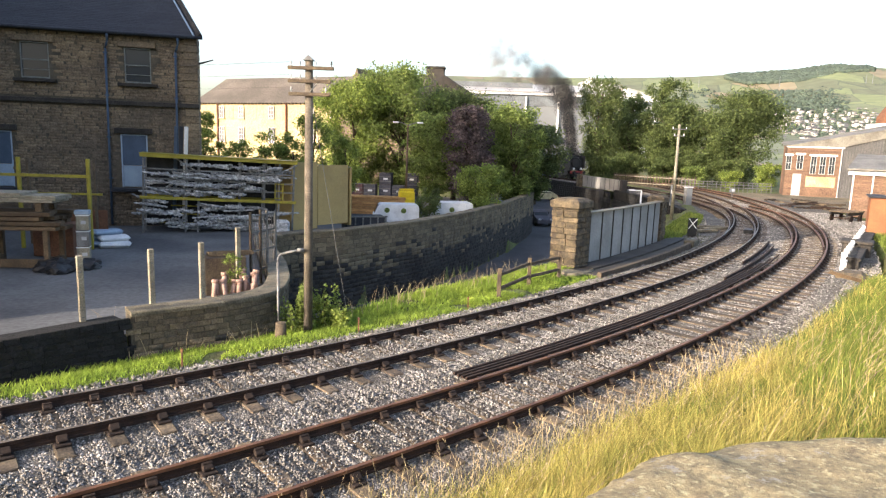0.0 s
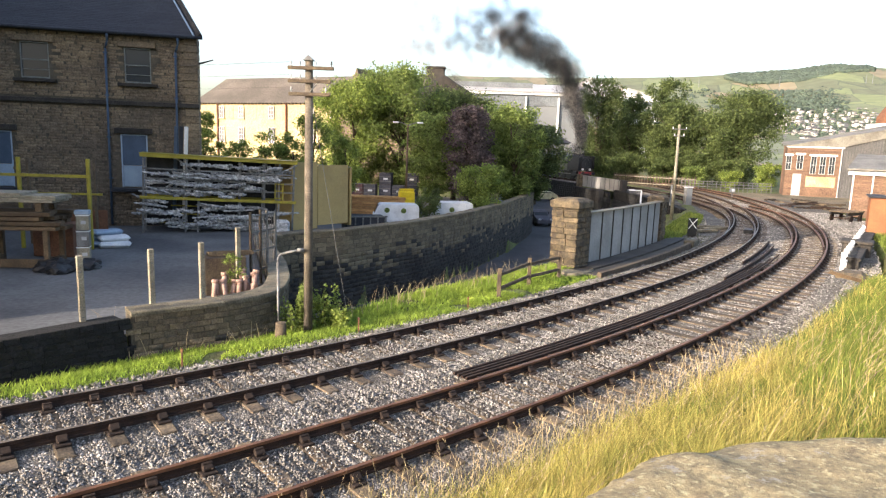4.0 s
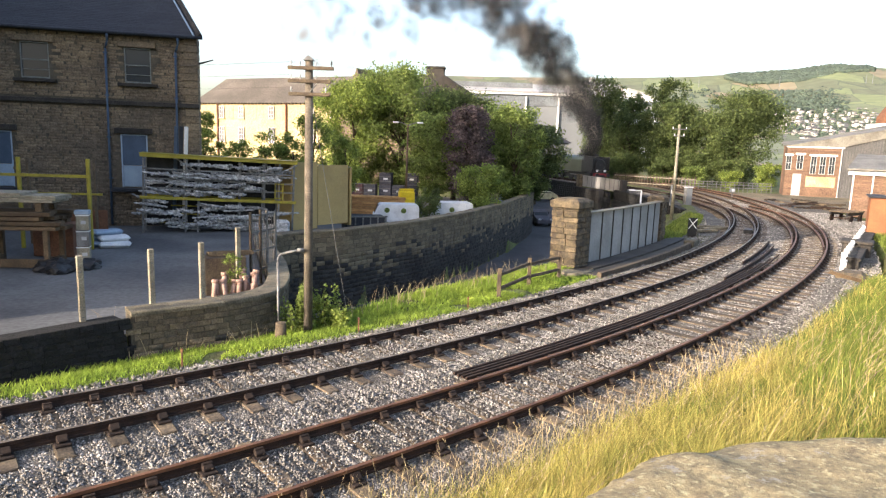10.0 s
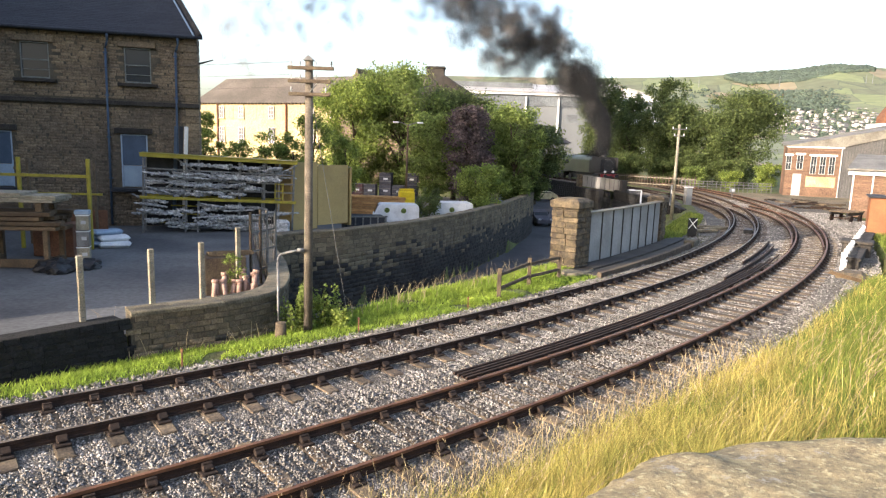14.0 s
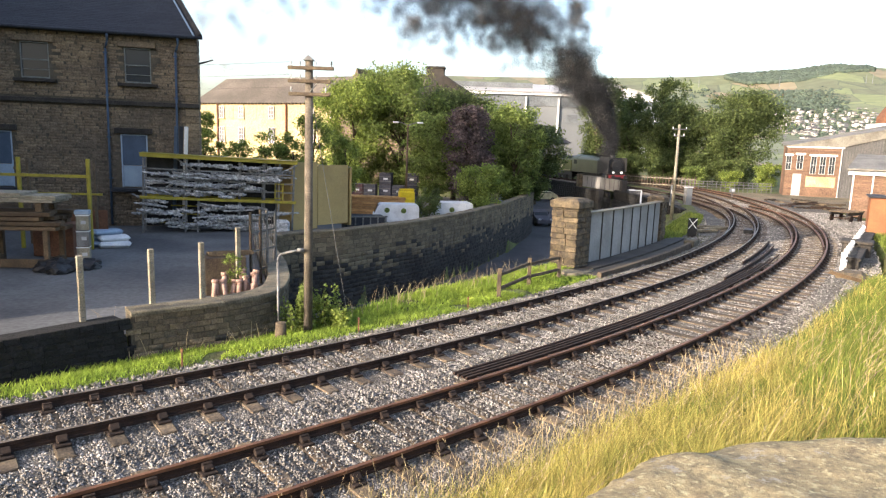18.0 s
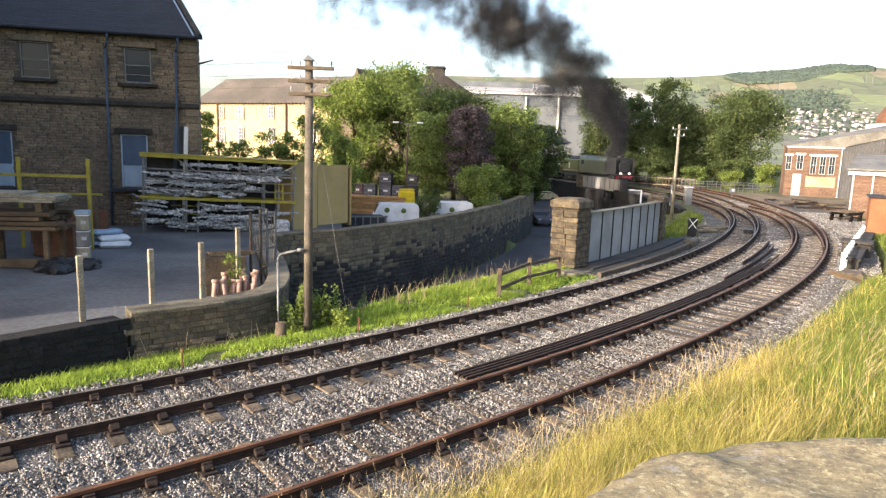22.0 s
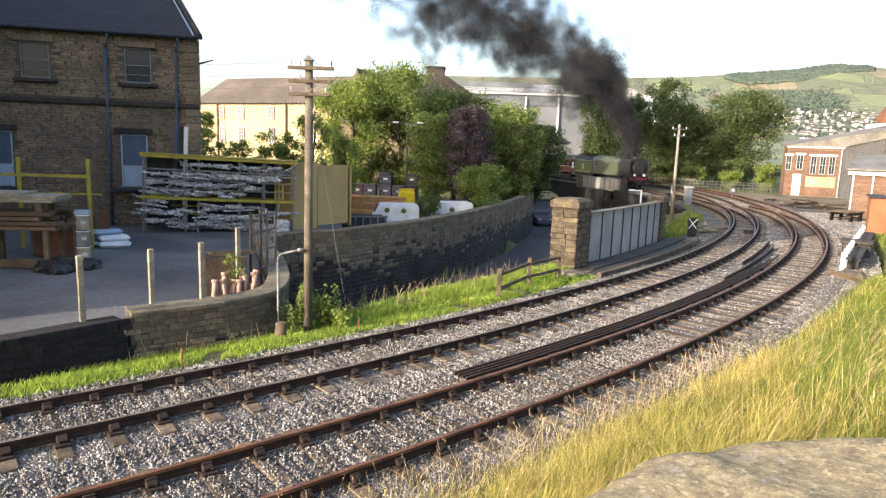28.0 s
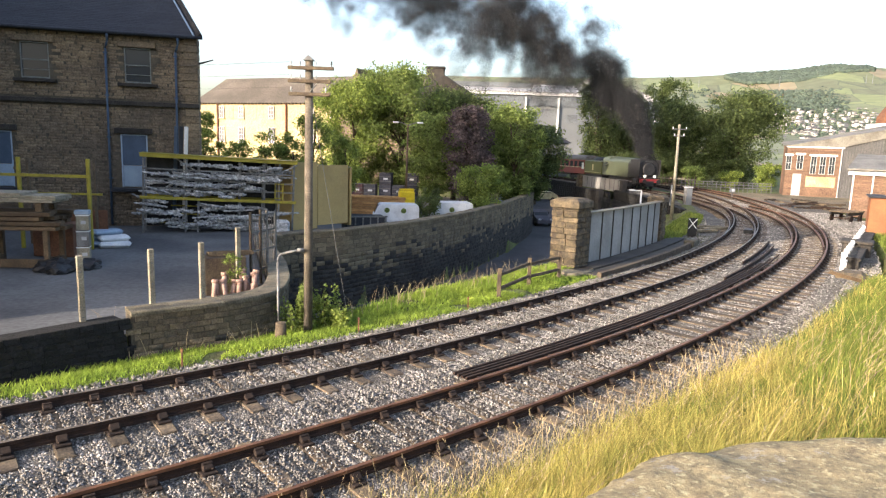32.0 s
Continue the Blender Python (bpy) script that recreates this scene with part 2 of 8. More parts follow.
def raw(name, verts, faces, material, parent=None, smooth=False):
    me = bpy.data.meshes.new(name)
    verts = np.asarray(verts, np.float32)
    faces = np.asarray(faces, np.int32)
    me.vertices.add(len(verts))
    me.vertices.foreach_set("co", verts.ravel())
    k = faces.shape[1]
    me.loops.add(faces.size)
    me.loops.foreach_set("vertex_index", faces.ravel())
    me.polygons.add(len(faces))
    me.polygons.foreach_set("loop_start", np.arange(0, faces.size, k, dtype=np.int32))
    me.polygons.foreach_set("loop_total", np.full(len(faces), k, np.int32))
    me.update(calc_edges=True)
    me.validate()
    me.materials.append(material)
    ob = new(name, me)
    if parent is not None:
        ob.parent = parent
    return ob


def box(bm, c, s, m=None, bevel=0.0, mi=0):
    """A box with centre c and size s, in the space m."""
    r = bmesh.ops.create_cube(bm, size=1.0)
    vs = r["verts"]
    for v in vs:
        v.co = Vector((c[0] + v.co.x * s[0], c[1] + v.co.y * s[1], c[2] + v.co.z * s[2]))
    if bevel:
        es = list({e for v in vs for e in v.link_edges})
        r = bmesh.ops.bevel(bm, geom=es, offset=bevel, segments=1, affect="EDGES")
        vs = list({v for v in r["verts"]} | {v for v in vs if v.is_valid})
    if m is not None:
        for v in vs:
            v.co = m @ v.co
    if mi:
        for f in {f for v in vs for f in v.link_faces}:
            f.material_index = mi
    return vs


def rod(bm, p0, p1, r0, r1=None, seg=8, mi=0):
    p0, p1 = Vector(p0), Vector(p1)
    r1 = r0 if r1 is None else r1
    d = p1 - p0
    m = Matrix.Translation((p0 + p1) / 2) @ d.to_track_quat("Z", "Y").to_matrix().to_4x4()
    r = bmesh.ops.create_cone(bm, cap_ends=True, segments=seg, radius1=r0, radius2=max(r1, 1e-4), depth=d.length, matrix=m)
    for f in {f for v in r["verts"] for f in v.link_faces}:
        f.material_index = mi
        f.smooth = len(f.verts) == 4 and seg > 6
    return r["verts"]


def prism(bm, outline, p0, p1):
    """Extrudes an outline of (across, up) pairs from p0 to p1, level."""
    p0, p1 = Vector(p0), Vector(p1)
    d = (p1 - p0)
    a = Vector((d.y, -d.x, 0)).normalized()
    up = Vector((0, 0, 1))
    n = len(outline)
    v0 = [bm.verts.new(p0 + a * o[0] + up * o[1]) for o in outline]
    v1 = [bm.verts.new(p1 + a * o[0] + up * o[1]) for o in outline]
    for i in range(n):
        j = (i + 1) % n
        bm.faces.new((v0[i], v0[j], v1[j], v1[i]))
    bm.faces.new(v0[::-1])
    bm.faces.new(v1)
    return v0 + v1


def bx(name, c, s, material, parent=None, bevel=0.0, m=None, label=""):
    bm = bmesh.new()
    box(bm, c, s, m, bevel)
    return finish(name, bm, material, parent, label)


def sweep(bm, pts, outline, closed=True):
    """Sweeps an outline (across to the right, up) along (x, y, heading) points with z."""
    rings = []
    for x, y, z, h in pts:
        rx, ry = math.sin(h), -math.cos(h)
        rings.append([bm.verts.new((x + rx * o[0], y + ry * o[0], z + o[1])) for o in outline])
    n = len(outline)
    fs = []
    for a, b in zip(rings, rings[1:]):
        for i in range(n if closed else n - 1):
            j = (i + 1) % n
            fs.append((i, bm.faces.new((a[i], b[i], b[j], a[j]))))
    if closed:
        bm.faces.new(rings[0])
        bm.faces.new(rings[-1][::-1])
    return fs

# ---- plan: tracks as curves of heading, walls as lines ----


class Line:
    """A curve by its start, heading and curvature polynomial; past the end the curvature holds."""

    def __init__(self, x, y, h, ks, length, before, after, k_after):
        step = 0.25
        self.s0, self.step = -before, step
        pts = [(x, y, h)]
        a, b, c = x, y, h
        for i in range(int(before / step)):
            c -= ks[0] * step
            a -= math.cos(c) * step
            b -= math.sin(c) * step
            pts.insert(0, (a, b, c))
        a, b, c = x, y, h
        s = 0.0
        while s < length + after:
            k = sum(q * s ** i for i, q in enumerate(ks)) if s < length else k_after
            c += k * step
            a += math.cos(c) * step
            b += math.sin(c) * step
            s += step
            pts.append((a, b, c))
        self.p = np.array(pts)
        self.s1 = s

    def at(self, s, off=0.0):
        """x, y, heading at s, off metres to the right."""
        u = np.clip((s - self.s0) / self.step, 0, len(self.p) - 1.001)
        i = int(u)
        x, y, h = self.p[i] + (self.p[i + 1] - self.p[i]) * (u - i)
        return x + math.sin(h) * off, y - math.cos(h) * off, h

    def near(self, x, y):
        """s and distance to the right, for arrays of points."""
        q = self.p[::4]
        x, y = np.asarray(x, float), np.asarray(y, float)
        sh = x.shape
        x, y = x.ravel(), y.ravel()
        s, d = np.empty(len(x)), np.empty(len(x))
        for a in range(0, len(x), 4000):
            b = slice(a, a + 4000)
            i = ((x[b, None] - q[:, 0]) ** 2 + (y[b, None] - q[:, 1]) ** 2).argmin(1)
            dx, dy, h = x[b] - q[i, 0], y[b] - q[i, 1], q[i, 2]
            s[b] = self.s0 + i * 4 * self.step + dx * np.cos(h) + dy * np.sin(h)
            d[b] = dx * np.sin(h) - dy * np.cos(h)
        return s.reshape(sh), d.reshape(sh)


SIX_FOOT = 3.63
T1 = Line(-8.303, 8.4945, 0.64851, (0.009777, 2.613e-05, 1.2635e-06, -2.811e-08), 75, 40, 90, 0.0105)
T3 = Line(14.78, 26.79, 0.97204, (0.011914, -0.00045337, 2.973e-05, 7.55e-08), 33, 0, 12, 0.018)
T4 = Line(13.07, 30.52, 1.00753, (0.005795, 0.00091124, -1.6817e-05, -7.721e-08), 45, 0, 230, 0.0098)

WALL = np.array([(-34, -8), (-20, 3.2), (-12, 9.3), (-8.6, 12.1), (-6.95, 14.1), (-5.25, 15.4), (-4.5, 16.3), (-4.3, 17.2), (-4.5, 18.6), (-5.2, 21), (-6.6, 24.6),
                 (-7.3, 26.6), (-6.6, 27.9), (-4.6, 29.6), (-1.4, 34), (1.7, 40), (4.6, 47.5), (7.2, 56), (8.2, 60)], float)
BRIDGE = (22.6, 34.0)
SKEW = 0.72


def smooth(a, b, v):
    t = np.clip((np.asarray(v, float) - a) / (b - a), 0, 1)
    return t * t * (3 - 2 * t)


def yard_z(y):
    """The yard falls gently behind the stone building."""
    return -1.0 * smooth(33.5, 41, y)


def ground_z(x, y):
    x, y = np.asarray(x, float), np.asarray(y, float)
    s, d = T1.near(x, y)
    s4, d4 = T4.near(x, y)
    left = np.where(s4 > 6, np.minimum(d, d4), d)
    z = np.full(x.shape, -0.30)
    bank = np.where(left < -2.6, np.maximum(-3.2, -0.34 + np.minimum(-2.6 - left, 1.2) * (0.13 - 0.42 * (1 - smooth(7, 15, s))) - np.maximum(0, -left - 4.0) * 0.85), z)
    z = bank
    top = 3.35 - 2.3 * smooth(4, 24, s)
    rise = np.clip((d - 5.75) * 0.50, 0, top) * (1 - smooth(25, 29, s))
    z = np.where((d > 5.6), -0.3 + rise, z)
    sk = s - (d + 3.5) * SKEW
    under = (sk > BRIDGE[0]) & (sk < BRIDGE[1]) & (y < 60) & (d < 9) & (d > -8)
    z = np.where(under, -3.2, z)
    z = np.where((d > 6.8) & (d < 20) & (s > 24) & (s < 47) & (y < 60), -0.20 + 0.35 * smooth(7.0, 12, d) * (1 - smooth(32, 44, s)), z)
    xw = np.interp(y, WALL[:, 1], WALL[:, 0])
    xw = np.where(y > 60, 8.2 - (y - 60) * 0.02, xw)
    yard = x < xw - 0.25
    z = np.where(yard, yard_z(y) - 0.02, z)
    return np.where((y > 76) & (x < 30) & (d4 < -3) & ~yard, -3.2, z)


def hill_z(r, az):
    """Far land: a shallow valley, then the moor's flank."""
    deg = np.degrees(az)
    crest = np.interp(deg, [-60, -22, -13, -6, 0, 14, 20, 26, 30, 34, 60], [2.4, 2.9, 4.3, 5.7, 5.85, 5.95, 6.05, 6.4, 6.8, 6.3, 5.5])
    t = np.clip((r - 260) / 2400, 0, 1)
    e = -0.9 + (crest + 0.9) * (0.55 * t + 0.45 * t * t)
    return 4.5 + r * np.tan(np.radians(e)) * smooth(150, 500, r) - 4.8 * (1 - smooth(150, 500, r))


def ground():
    xs = np.concatenate([np.arange(-70, -24, 2.0), np.arange(-24, 26, 0.4), np.arange(26, 90.1, 1.6)])
    ys = np.concatenate([np.arange(-30, 0, 2.0), np.arange(0, 46, 0.4), np.arange(46, 170.1, 1.5)])
    X, Y = np.meshgrid(xs, ys)
    Z = ground_z(X, Y)
    nx, ny = len(xs), len(ys)
    v = np.stack([X, Y, Z], -1).reshape(-1, 3)
    i = (np.arange(ny - 1)[:, None] * nx + np.arange(nx - 1)[None]).ravel()
    f = np.stack([i, i + 1, i + nx + 1, i + nx], 1)
    rs = np.geomspace(135, 3300, 60)
    az = np.radians(np.arange(-180, 181, 1.5))
    R, A = np.meshgrid(rs, az)
    H = hill_z(R, A) + 10 * np.sin(A * 23 + R / 300) * smooth(600, 1500, R) * (1 - smooth(2200, 2700, R))
    v2 = np.stack([R * np.sin(A), R * np.cos(A), H - 1.2 * (1 - smooth(135, 260, R))], -1).reshape(-1, 3)
    n = len(rs)
    j = len(v) + (np.arange(len(az) - 1)[:, None] * n + np.arange(n - 1)[None]).ravel()
    f2 = np.stack([j, j + n, j + n + 1, j + 1], 1)
    ob = raw("ground", np.concatenate([v, v2]), np.concatenate([f, f2]), M_SOIL)
    ob.data.materials.append(M_FIELDS)
    idx = np.zeros(len(f) + len(f2), np.int32)
    idx[len(f):] = 1
    ob.data.polygons.foreach_set("material_index", idx)
    tagged(ob, "grassy earth banks rising to distant moorland fields", "ground", kind="structure")


def strip(name, line, s0, s1, d0, d1, z, material, label, category, step=0.5, cross=1, edge=0.0):
    bm = bmesh.new()
    n = int((s1 - s0) / step)
    pts = [(*line.at(s0 + (s1 - s0) * i / n)[:2], z, line.at(s0 + (s1 - s0) * i / n)[2]) for i in range(n + 1)]
    outline = [(d0 + (d1 - d0) * i / cross, 0) for i in range(cross + 1)]
    if edge:
        outline = [(d0 - edge, -edge)] + outline + [(d1 + edge, -edge)]
    sweep(bm, pts, outline, closed=False)
    ob = finish(name, bm, material)
    return tagged(ob, label, category, kind="structure")


RAIL = [(-0.035, 0.0), (0.035, 0.0), (0.036, -0.045), (0.012, -0.062), (0.014, -0.125), (0.036, -0.138), (0.036, -0.175), (-0.036, -0.175), (-0.036, -0.138), (-0.014, -0.125),
        (-0.012, -0.062), (-0.036, -0.045)]


def chair_mesh():
    bm = bmesh.new()
    box(bm, (0, 0, -0.192), (0.42, 0.23, 0.04), bevel=0.012)
    for sx in (-1, 1):
        vs = box(bm, (sx * 0.09, 0, -0.115), (0.10, 0.16, 0.11), bevel=0.015)
        for v in vs:
            if v.co.z > -0.09 and v.co.x * sx > 0.09:
                v.co.z -= 0.05
    box(bm, (0.062, 0, -0.085), (0.05, 0.15, 0.055), bevel=0.01)
    for sx in (-1, 1):
        rod(bm, (sx * 0.145, 0.05, -0.15), (sx * 0.145, 0.05, -0.125), 0.018, seg=6)
    me = bpy.data.meshes.new("rail_chair")
    bm.to_mesh(me)
    bm.free()
    me.materials.append(M_CHAIR)
    return me


def sleeper_meshes():
    out = []
    for k in range(4):
        rnd = random.Random(40 + k)
        bm = bmesh.new()
        vs = box(bm, (0, 0, -0.277), (2.6, 0.25, 0.13), bevel=0.012)
        for v in vs:
            v.co += Vector((rnd.uniform(-0.02, 0.02), rnd.uniform(-0.012, 0.012), rnd.uniform(-0.006, 0.004)))
        me = bpy.data.meshes.new("sleeper")
        bm.to_mesh(me)
        bm.free()
        me.materials.append(M_SLEEPER)
        out.append(me)
    return out


CHAIR, SLEEPERS = chair_mesh(), sleeper_meshes()


def track(name, line, off, s0, s1, head, label, parts_to, sleepers_from=None, dz=0.0, gap=0.76):
    root = thing(name, Matrix(), label, "railway track", "railway tracks", "structure")
    for side in (-0.7525, 0.7525):
        bm = bmesh.new()
        n = int((s1 - s0) / 0.8)
        pts = []
        for i in range(n + 1):
            x, y, h = line.at(s0 + (s1 - s0) * i / n, off + side)
            pts.append((x, y, dz, h))
        for i, f in sweep(bm, pts, RAIL):
            f.material_index = 1 if i == 0 or (head is M_RUSTTOP and i in (1, 11)) else 0
        part("rail", bm, [M_RAIL, head], root)
    rnd = random.Random(name)
    bms, bmc = bmesh.new(), bmesh.new()
    rest = 0
    s = (s0 if sleepers_from is None else sleepers_from) + 0.3
    while s < s1 - 0.2:
        x, y, h = line.at(s, off)
        m = Matrix.Translation((x, y, dz)) @ Matrix.Rotation(h - math.pi / 2 + rnd.uniform(-0.02, 0.02), 4, "Z")
        if s < parts_to:
            share("sleeper", rnd.choice(SLEEPERS), root, m)
        else:
            box(bms, (0, 0, -0.272), (2.6, 0.25, 0.13), m)
            rest += 1
        for side in (-0.7525, 0.7525):
            x, y, h = line.at(s, off + side)
            m = Matrix.Translation((x, y, dz)) @ Matrix.Rotation(h - math.pi / 2 + (math.pi if side > 0 else 0), 4, "Z")
            if s < min(parts_to, 34):
                share("rail_chair", CHAIR, root, m)
            else:
                box(bmc, (0, 0, -0.14), (0.30, 0.17, 0.09), m)
        s += gap + rnd.uniform(-0.03, 0.03)
    if rest:
        tagged(part("far_sleepers", bms, M_SLEEPER, root), kind="stuff")
    else:
        bms.free()
    tagged(part("far_chairs", bmc, M_CHAIR, root), kind="stuff")
    return root


def tracks():
    strip("ballast_bed", T1, -14, 120, -1.45, SIX_FOOT + 1.95, -0.25, M_BALLAST, "grey crushed stone ballast under the curved tracks", "ballast", cross=6, edge=0.35)
    strip("ballast_bed", T4, 8, 150, -2.2, 2.0, -0.256, M_BALLAST, "grey crushed stone ballast under the branch track", "ballast", cross=3, edge=0.3)
    strip("ballast_bed", T1, 34, 47, SIX_FOOT + 1.9, SIX_FOOT + 2.9, -0.24, M_BALLAST, "pale ballast path beside the outer track", "ballast", cross=3, edge=0.1)
    strip("ballast_bed", T1, 47, 75, SIX_FOOT + 1.9, SIX_FOOT + 5.0, -0.24, M_BALLAST, "pale ballast path beside the outer track", "ballast", cross=3, edge=0.1)
    track("railway_track", T1, 0.0, -13, 120, M_RAILTOP, "curved running track, polished rail heads, old timber sleepers", 60)
    track("railway_track", T1, SIX_FOOT, -13, 120, M_RUSTTOP, "curved siding track with rusty rail heads and bleached sleepers", 60)
    track("railway_track", T3, 0.0, 8, 36, M_RUSTTOP, "rusty crossover track curving between the two lines", 0, 20, -0.004)
    track("railway_track", T4, 0.0, 8, 150, M_RAILTOP, "diverging running track that carries the train", 0, 20, -0.004)


def dirt_patch():
    """Trodden dirt between the outer track and the brick buildings."""
    rng = random.Random(12)
    bm = bmesh.new()
    rows = []
    for j in range(15):
        y = 58 + j * 1.9
        rows.append([bm.verts.new((27.5 + (y - 58) * 0.10 + i * 1.9 + rng.uniform(-0.5, 0.5), y + rng.uniform(-0.3, 0.3), -0.287 + rng.uniform(0, 0.012))) for i in range(11)])
    for a, b in zip(rows, rows[1:]):
        for i in range(10):
            bm.faces.new((a[i], a[i + 1], b[i + 1], b[i]))
    tagged(finish("dirt_yard", bm, M_DIRT), "trodden brown dirt and cinders before the brick office", "ground", kind="structure")


# ---- walls in courses of stone ----


def wall_line(pts, spacing):
    """Points every spacing metres along a line, smoothed, with headings."""
    pts = np.array(pts, float)
    seg = np.r_[0, np.cumsum(np.hypot(*np.diff(pts, axis=0).T))]
    fine = np.linspace(0, seg[-1], int(seg[-1] / 0.1) + 1)
    x, y = np.interp(fine, seg, pts[:, 0]), np.interp(fine, seg, pts[:, 1])
    k = np.ones(9) / 9
    x[4:-4], y[4:-4] = np.convolve(x, k, "valid"), np.convolve(y, k, "valid")
    s = np.r_[0, np.cumsum(np.hypot(np.diff(x), np.diff(y)))]
    u = np.arange(0, s[-1], spacing)
    X, Y = np.interp(u, s, x), np.interp(u, s, y)
    H = np.arctan2(np.gradient(Y), np.gradient(X))
    return [(a, b, h) for a, b, h in zip(X, Y, H)]


def block_meshes(count, l, h, t, rough, material, seed):
    out = []
    rnd = random.Random(seed)
    for k in range(count):
        bm = bmesh.new()
        vs = box(bm, (0, 0, 0), (l, t, h), bevel=min(h, l) * 0.08)
        for v in vs:
            v.co += Vector((rnd.uniform(-rough, rough) * 0.5, rnd.uniform(-rough, rough), rnd.uniform(-rough, rough) * 0.5))
        me = bpy.data.meshes.new("stone")
        bm.to_mesh(me)
        bm.free()
        me.materials.append(material)
        out.append(me)
    return out


def merge_blocks(name, mats4, meshes, material, parent, seed):
    """Many blocks in one mesh."""
    rnd = random.Random(seed)
    vs, fs, n = [], [], 0
    tab = []
    for me in meshes:
        co = np.array([v.co[:] for v in me.vertices])
        me.calc_loop_triangles()
        tri = np.array([t.vertices[:] for t in me.loop_triangles])
        tab.append((co, tri))
    for m in mats4:
        co, tri = rnd.choice(tab)
        a = np.array(m)
        vs.append(co @ a[:3, :3].T + a[:3, 3])
        fs.append(tri + n)
        n += len(co)
    ob = raw(name, np.concatenate(vs), np.concatenate(fs), material, parent)
    return tagged(ob, kind="stuff")


def stone_wall(name, pts, z0, z1, thick, label, course=0.19, length=0.36, material=M_STONE, lower=None, coping=0.10, top=M_COPING, nearest=150, seed=3, part_span=(0, 1e9)):
    """A wall along pts (outer face to the right), a core with proud courses and a coping."""
    root = thing(name, Matrix(), label, "stone wall", kind="structure")
    path = wall_line(pts, 0.3)
    bm = bmesh.new()
    sweep(bm, [(x, y, 0, h) for x, y, h in path], [(0.0, z0), (0.0, z1), (-thick, z1), (-thick, z0)])
    part("core", bm, M_MORTAR if coping and material not in (M_STONE_DARK, M_STONE_BLACK) else material, root)
    rnd = random.Random(seed)
    total = len(path) * 0.3
    near, rest, restd = [], [], []
    meshes = block_meshes(6, length, course * 0.93, 0.10, 0.013, material, seed)
    z = z1 - course / 2
    row = 0
    while z > z0 + 0.02:
        u = rnd.uniform(0, length)
        while u < total - length / 2:
            i = min(int(u / 0.3), len(path) - 1)
            x, y, h = path[i]
            e = u - i * 0.3
            k = rnd.uniform(0.86, 0.99)
            p = Matrix.Translation((x + math.cos(h) * e + math.sin(h) * rnd.uniform(-0.045, -0.022), y + math.sin(h) * e - math.cos(h) * rnd.uniform(-0.045, -0.022), z))
            p = p @ Matrix.Rotation(h, 4, "Z")
            dark = lower is not None and z < lower + 0.22 * math.sin(u * 0.8) + 0.13 * math.sin(u * 2.3) + rnd.gauss(0, 0.35)
            (restd if dark else near if len(near) < nearest and part_span[0] < u < part_span[1] else rest).append(p)
            u += length * rnd.uniform(0.98, 1.06)
        z -= course
        row += 1
    for p in near:
        share("stone", rnd.choice(meshes), root, p)
    if rest:
        merge_blocks("stonework", rest, meshes, M_STONE if material is M_STONE else material, root, seed)
    if restd:
        merge_blocks("blackened_stonework", restd, meshes, M_STONE_GREY, root, seed + 1)
    if coping:
        n = len(path)
        i = 0
        while i < n - 2:
            k = min(i + rnd.choice((3, 3, 4)), n - 1)
            bm = bmesh.new()
            lift = rnd.uniform(-0.008, 0.008)
            pts2 = []
            for q in range(i, k + 1):
                x, y, h = path[q]
                e = 0.006 if q == i else -0.006 if q == k else 0.0
                pts2.append((x + math.cos(h) * e, y + math.sin(h) * e, z1 + lift, h))
            a, b, t = -thick - 0.07, 0.07, coping
            sweep(bm, pts2, [(b, 0), (b, t * 0.7), (b - 0.025, t), (a + 0.025, t), (a, t * 0.7), (a, 0)])
            part("coping_stone", bm, top, root)
            i = k
    return root


def walls():
    stone_wall("yard_wall", [*WALL[0:4], (-6.98, 14.05)], -1.0, 0.50, 0.45, "near-black low stone wall beside the grass verge", material=M_STONE_BLACK, course=0.13, length=0.27, coping=0.0, nearest=150, seed=5, part_span=(31, 99))
    stone_wall("yard_wall", [(-6.95, 14.1), *WALL[5:12], (-7.2, 27.0)], -3.2, 0.52, 0.5, "curved sandstone yard wall with flat coping", course=0.145, length=0.30, material=M_STONE_YARD, lower=-1.2, nearest=200, seed=6, coping=0.11)
    stone_wall("road_wall", WALL[11:], -3.2, 0.45, 0.5, "long sandstone retaining wall, darker towards the road", material=M_STONE_ROAD, lower=-1.1, top=M_STONE_ROAD, course=0.21, length=0.42, nearest=150, seed=7, part_span=(0, 14), coping=0.12)




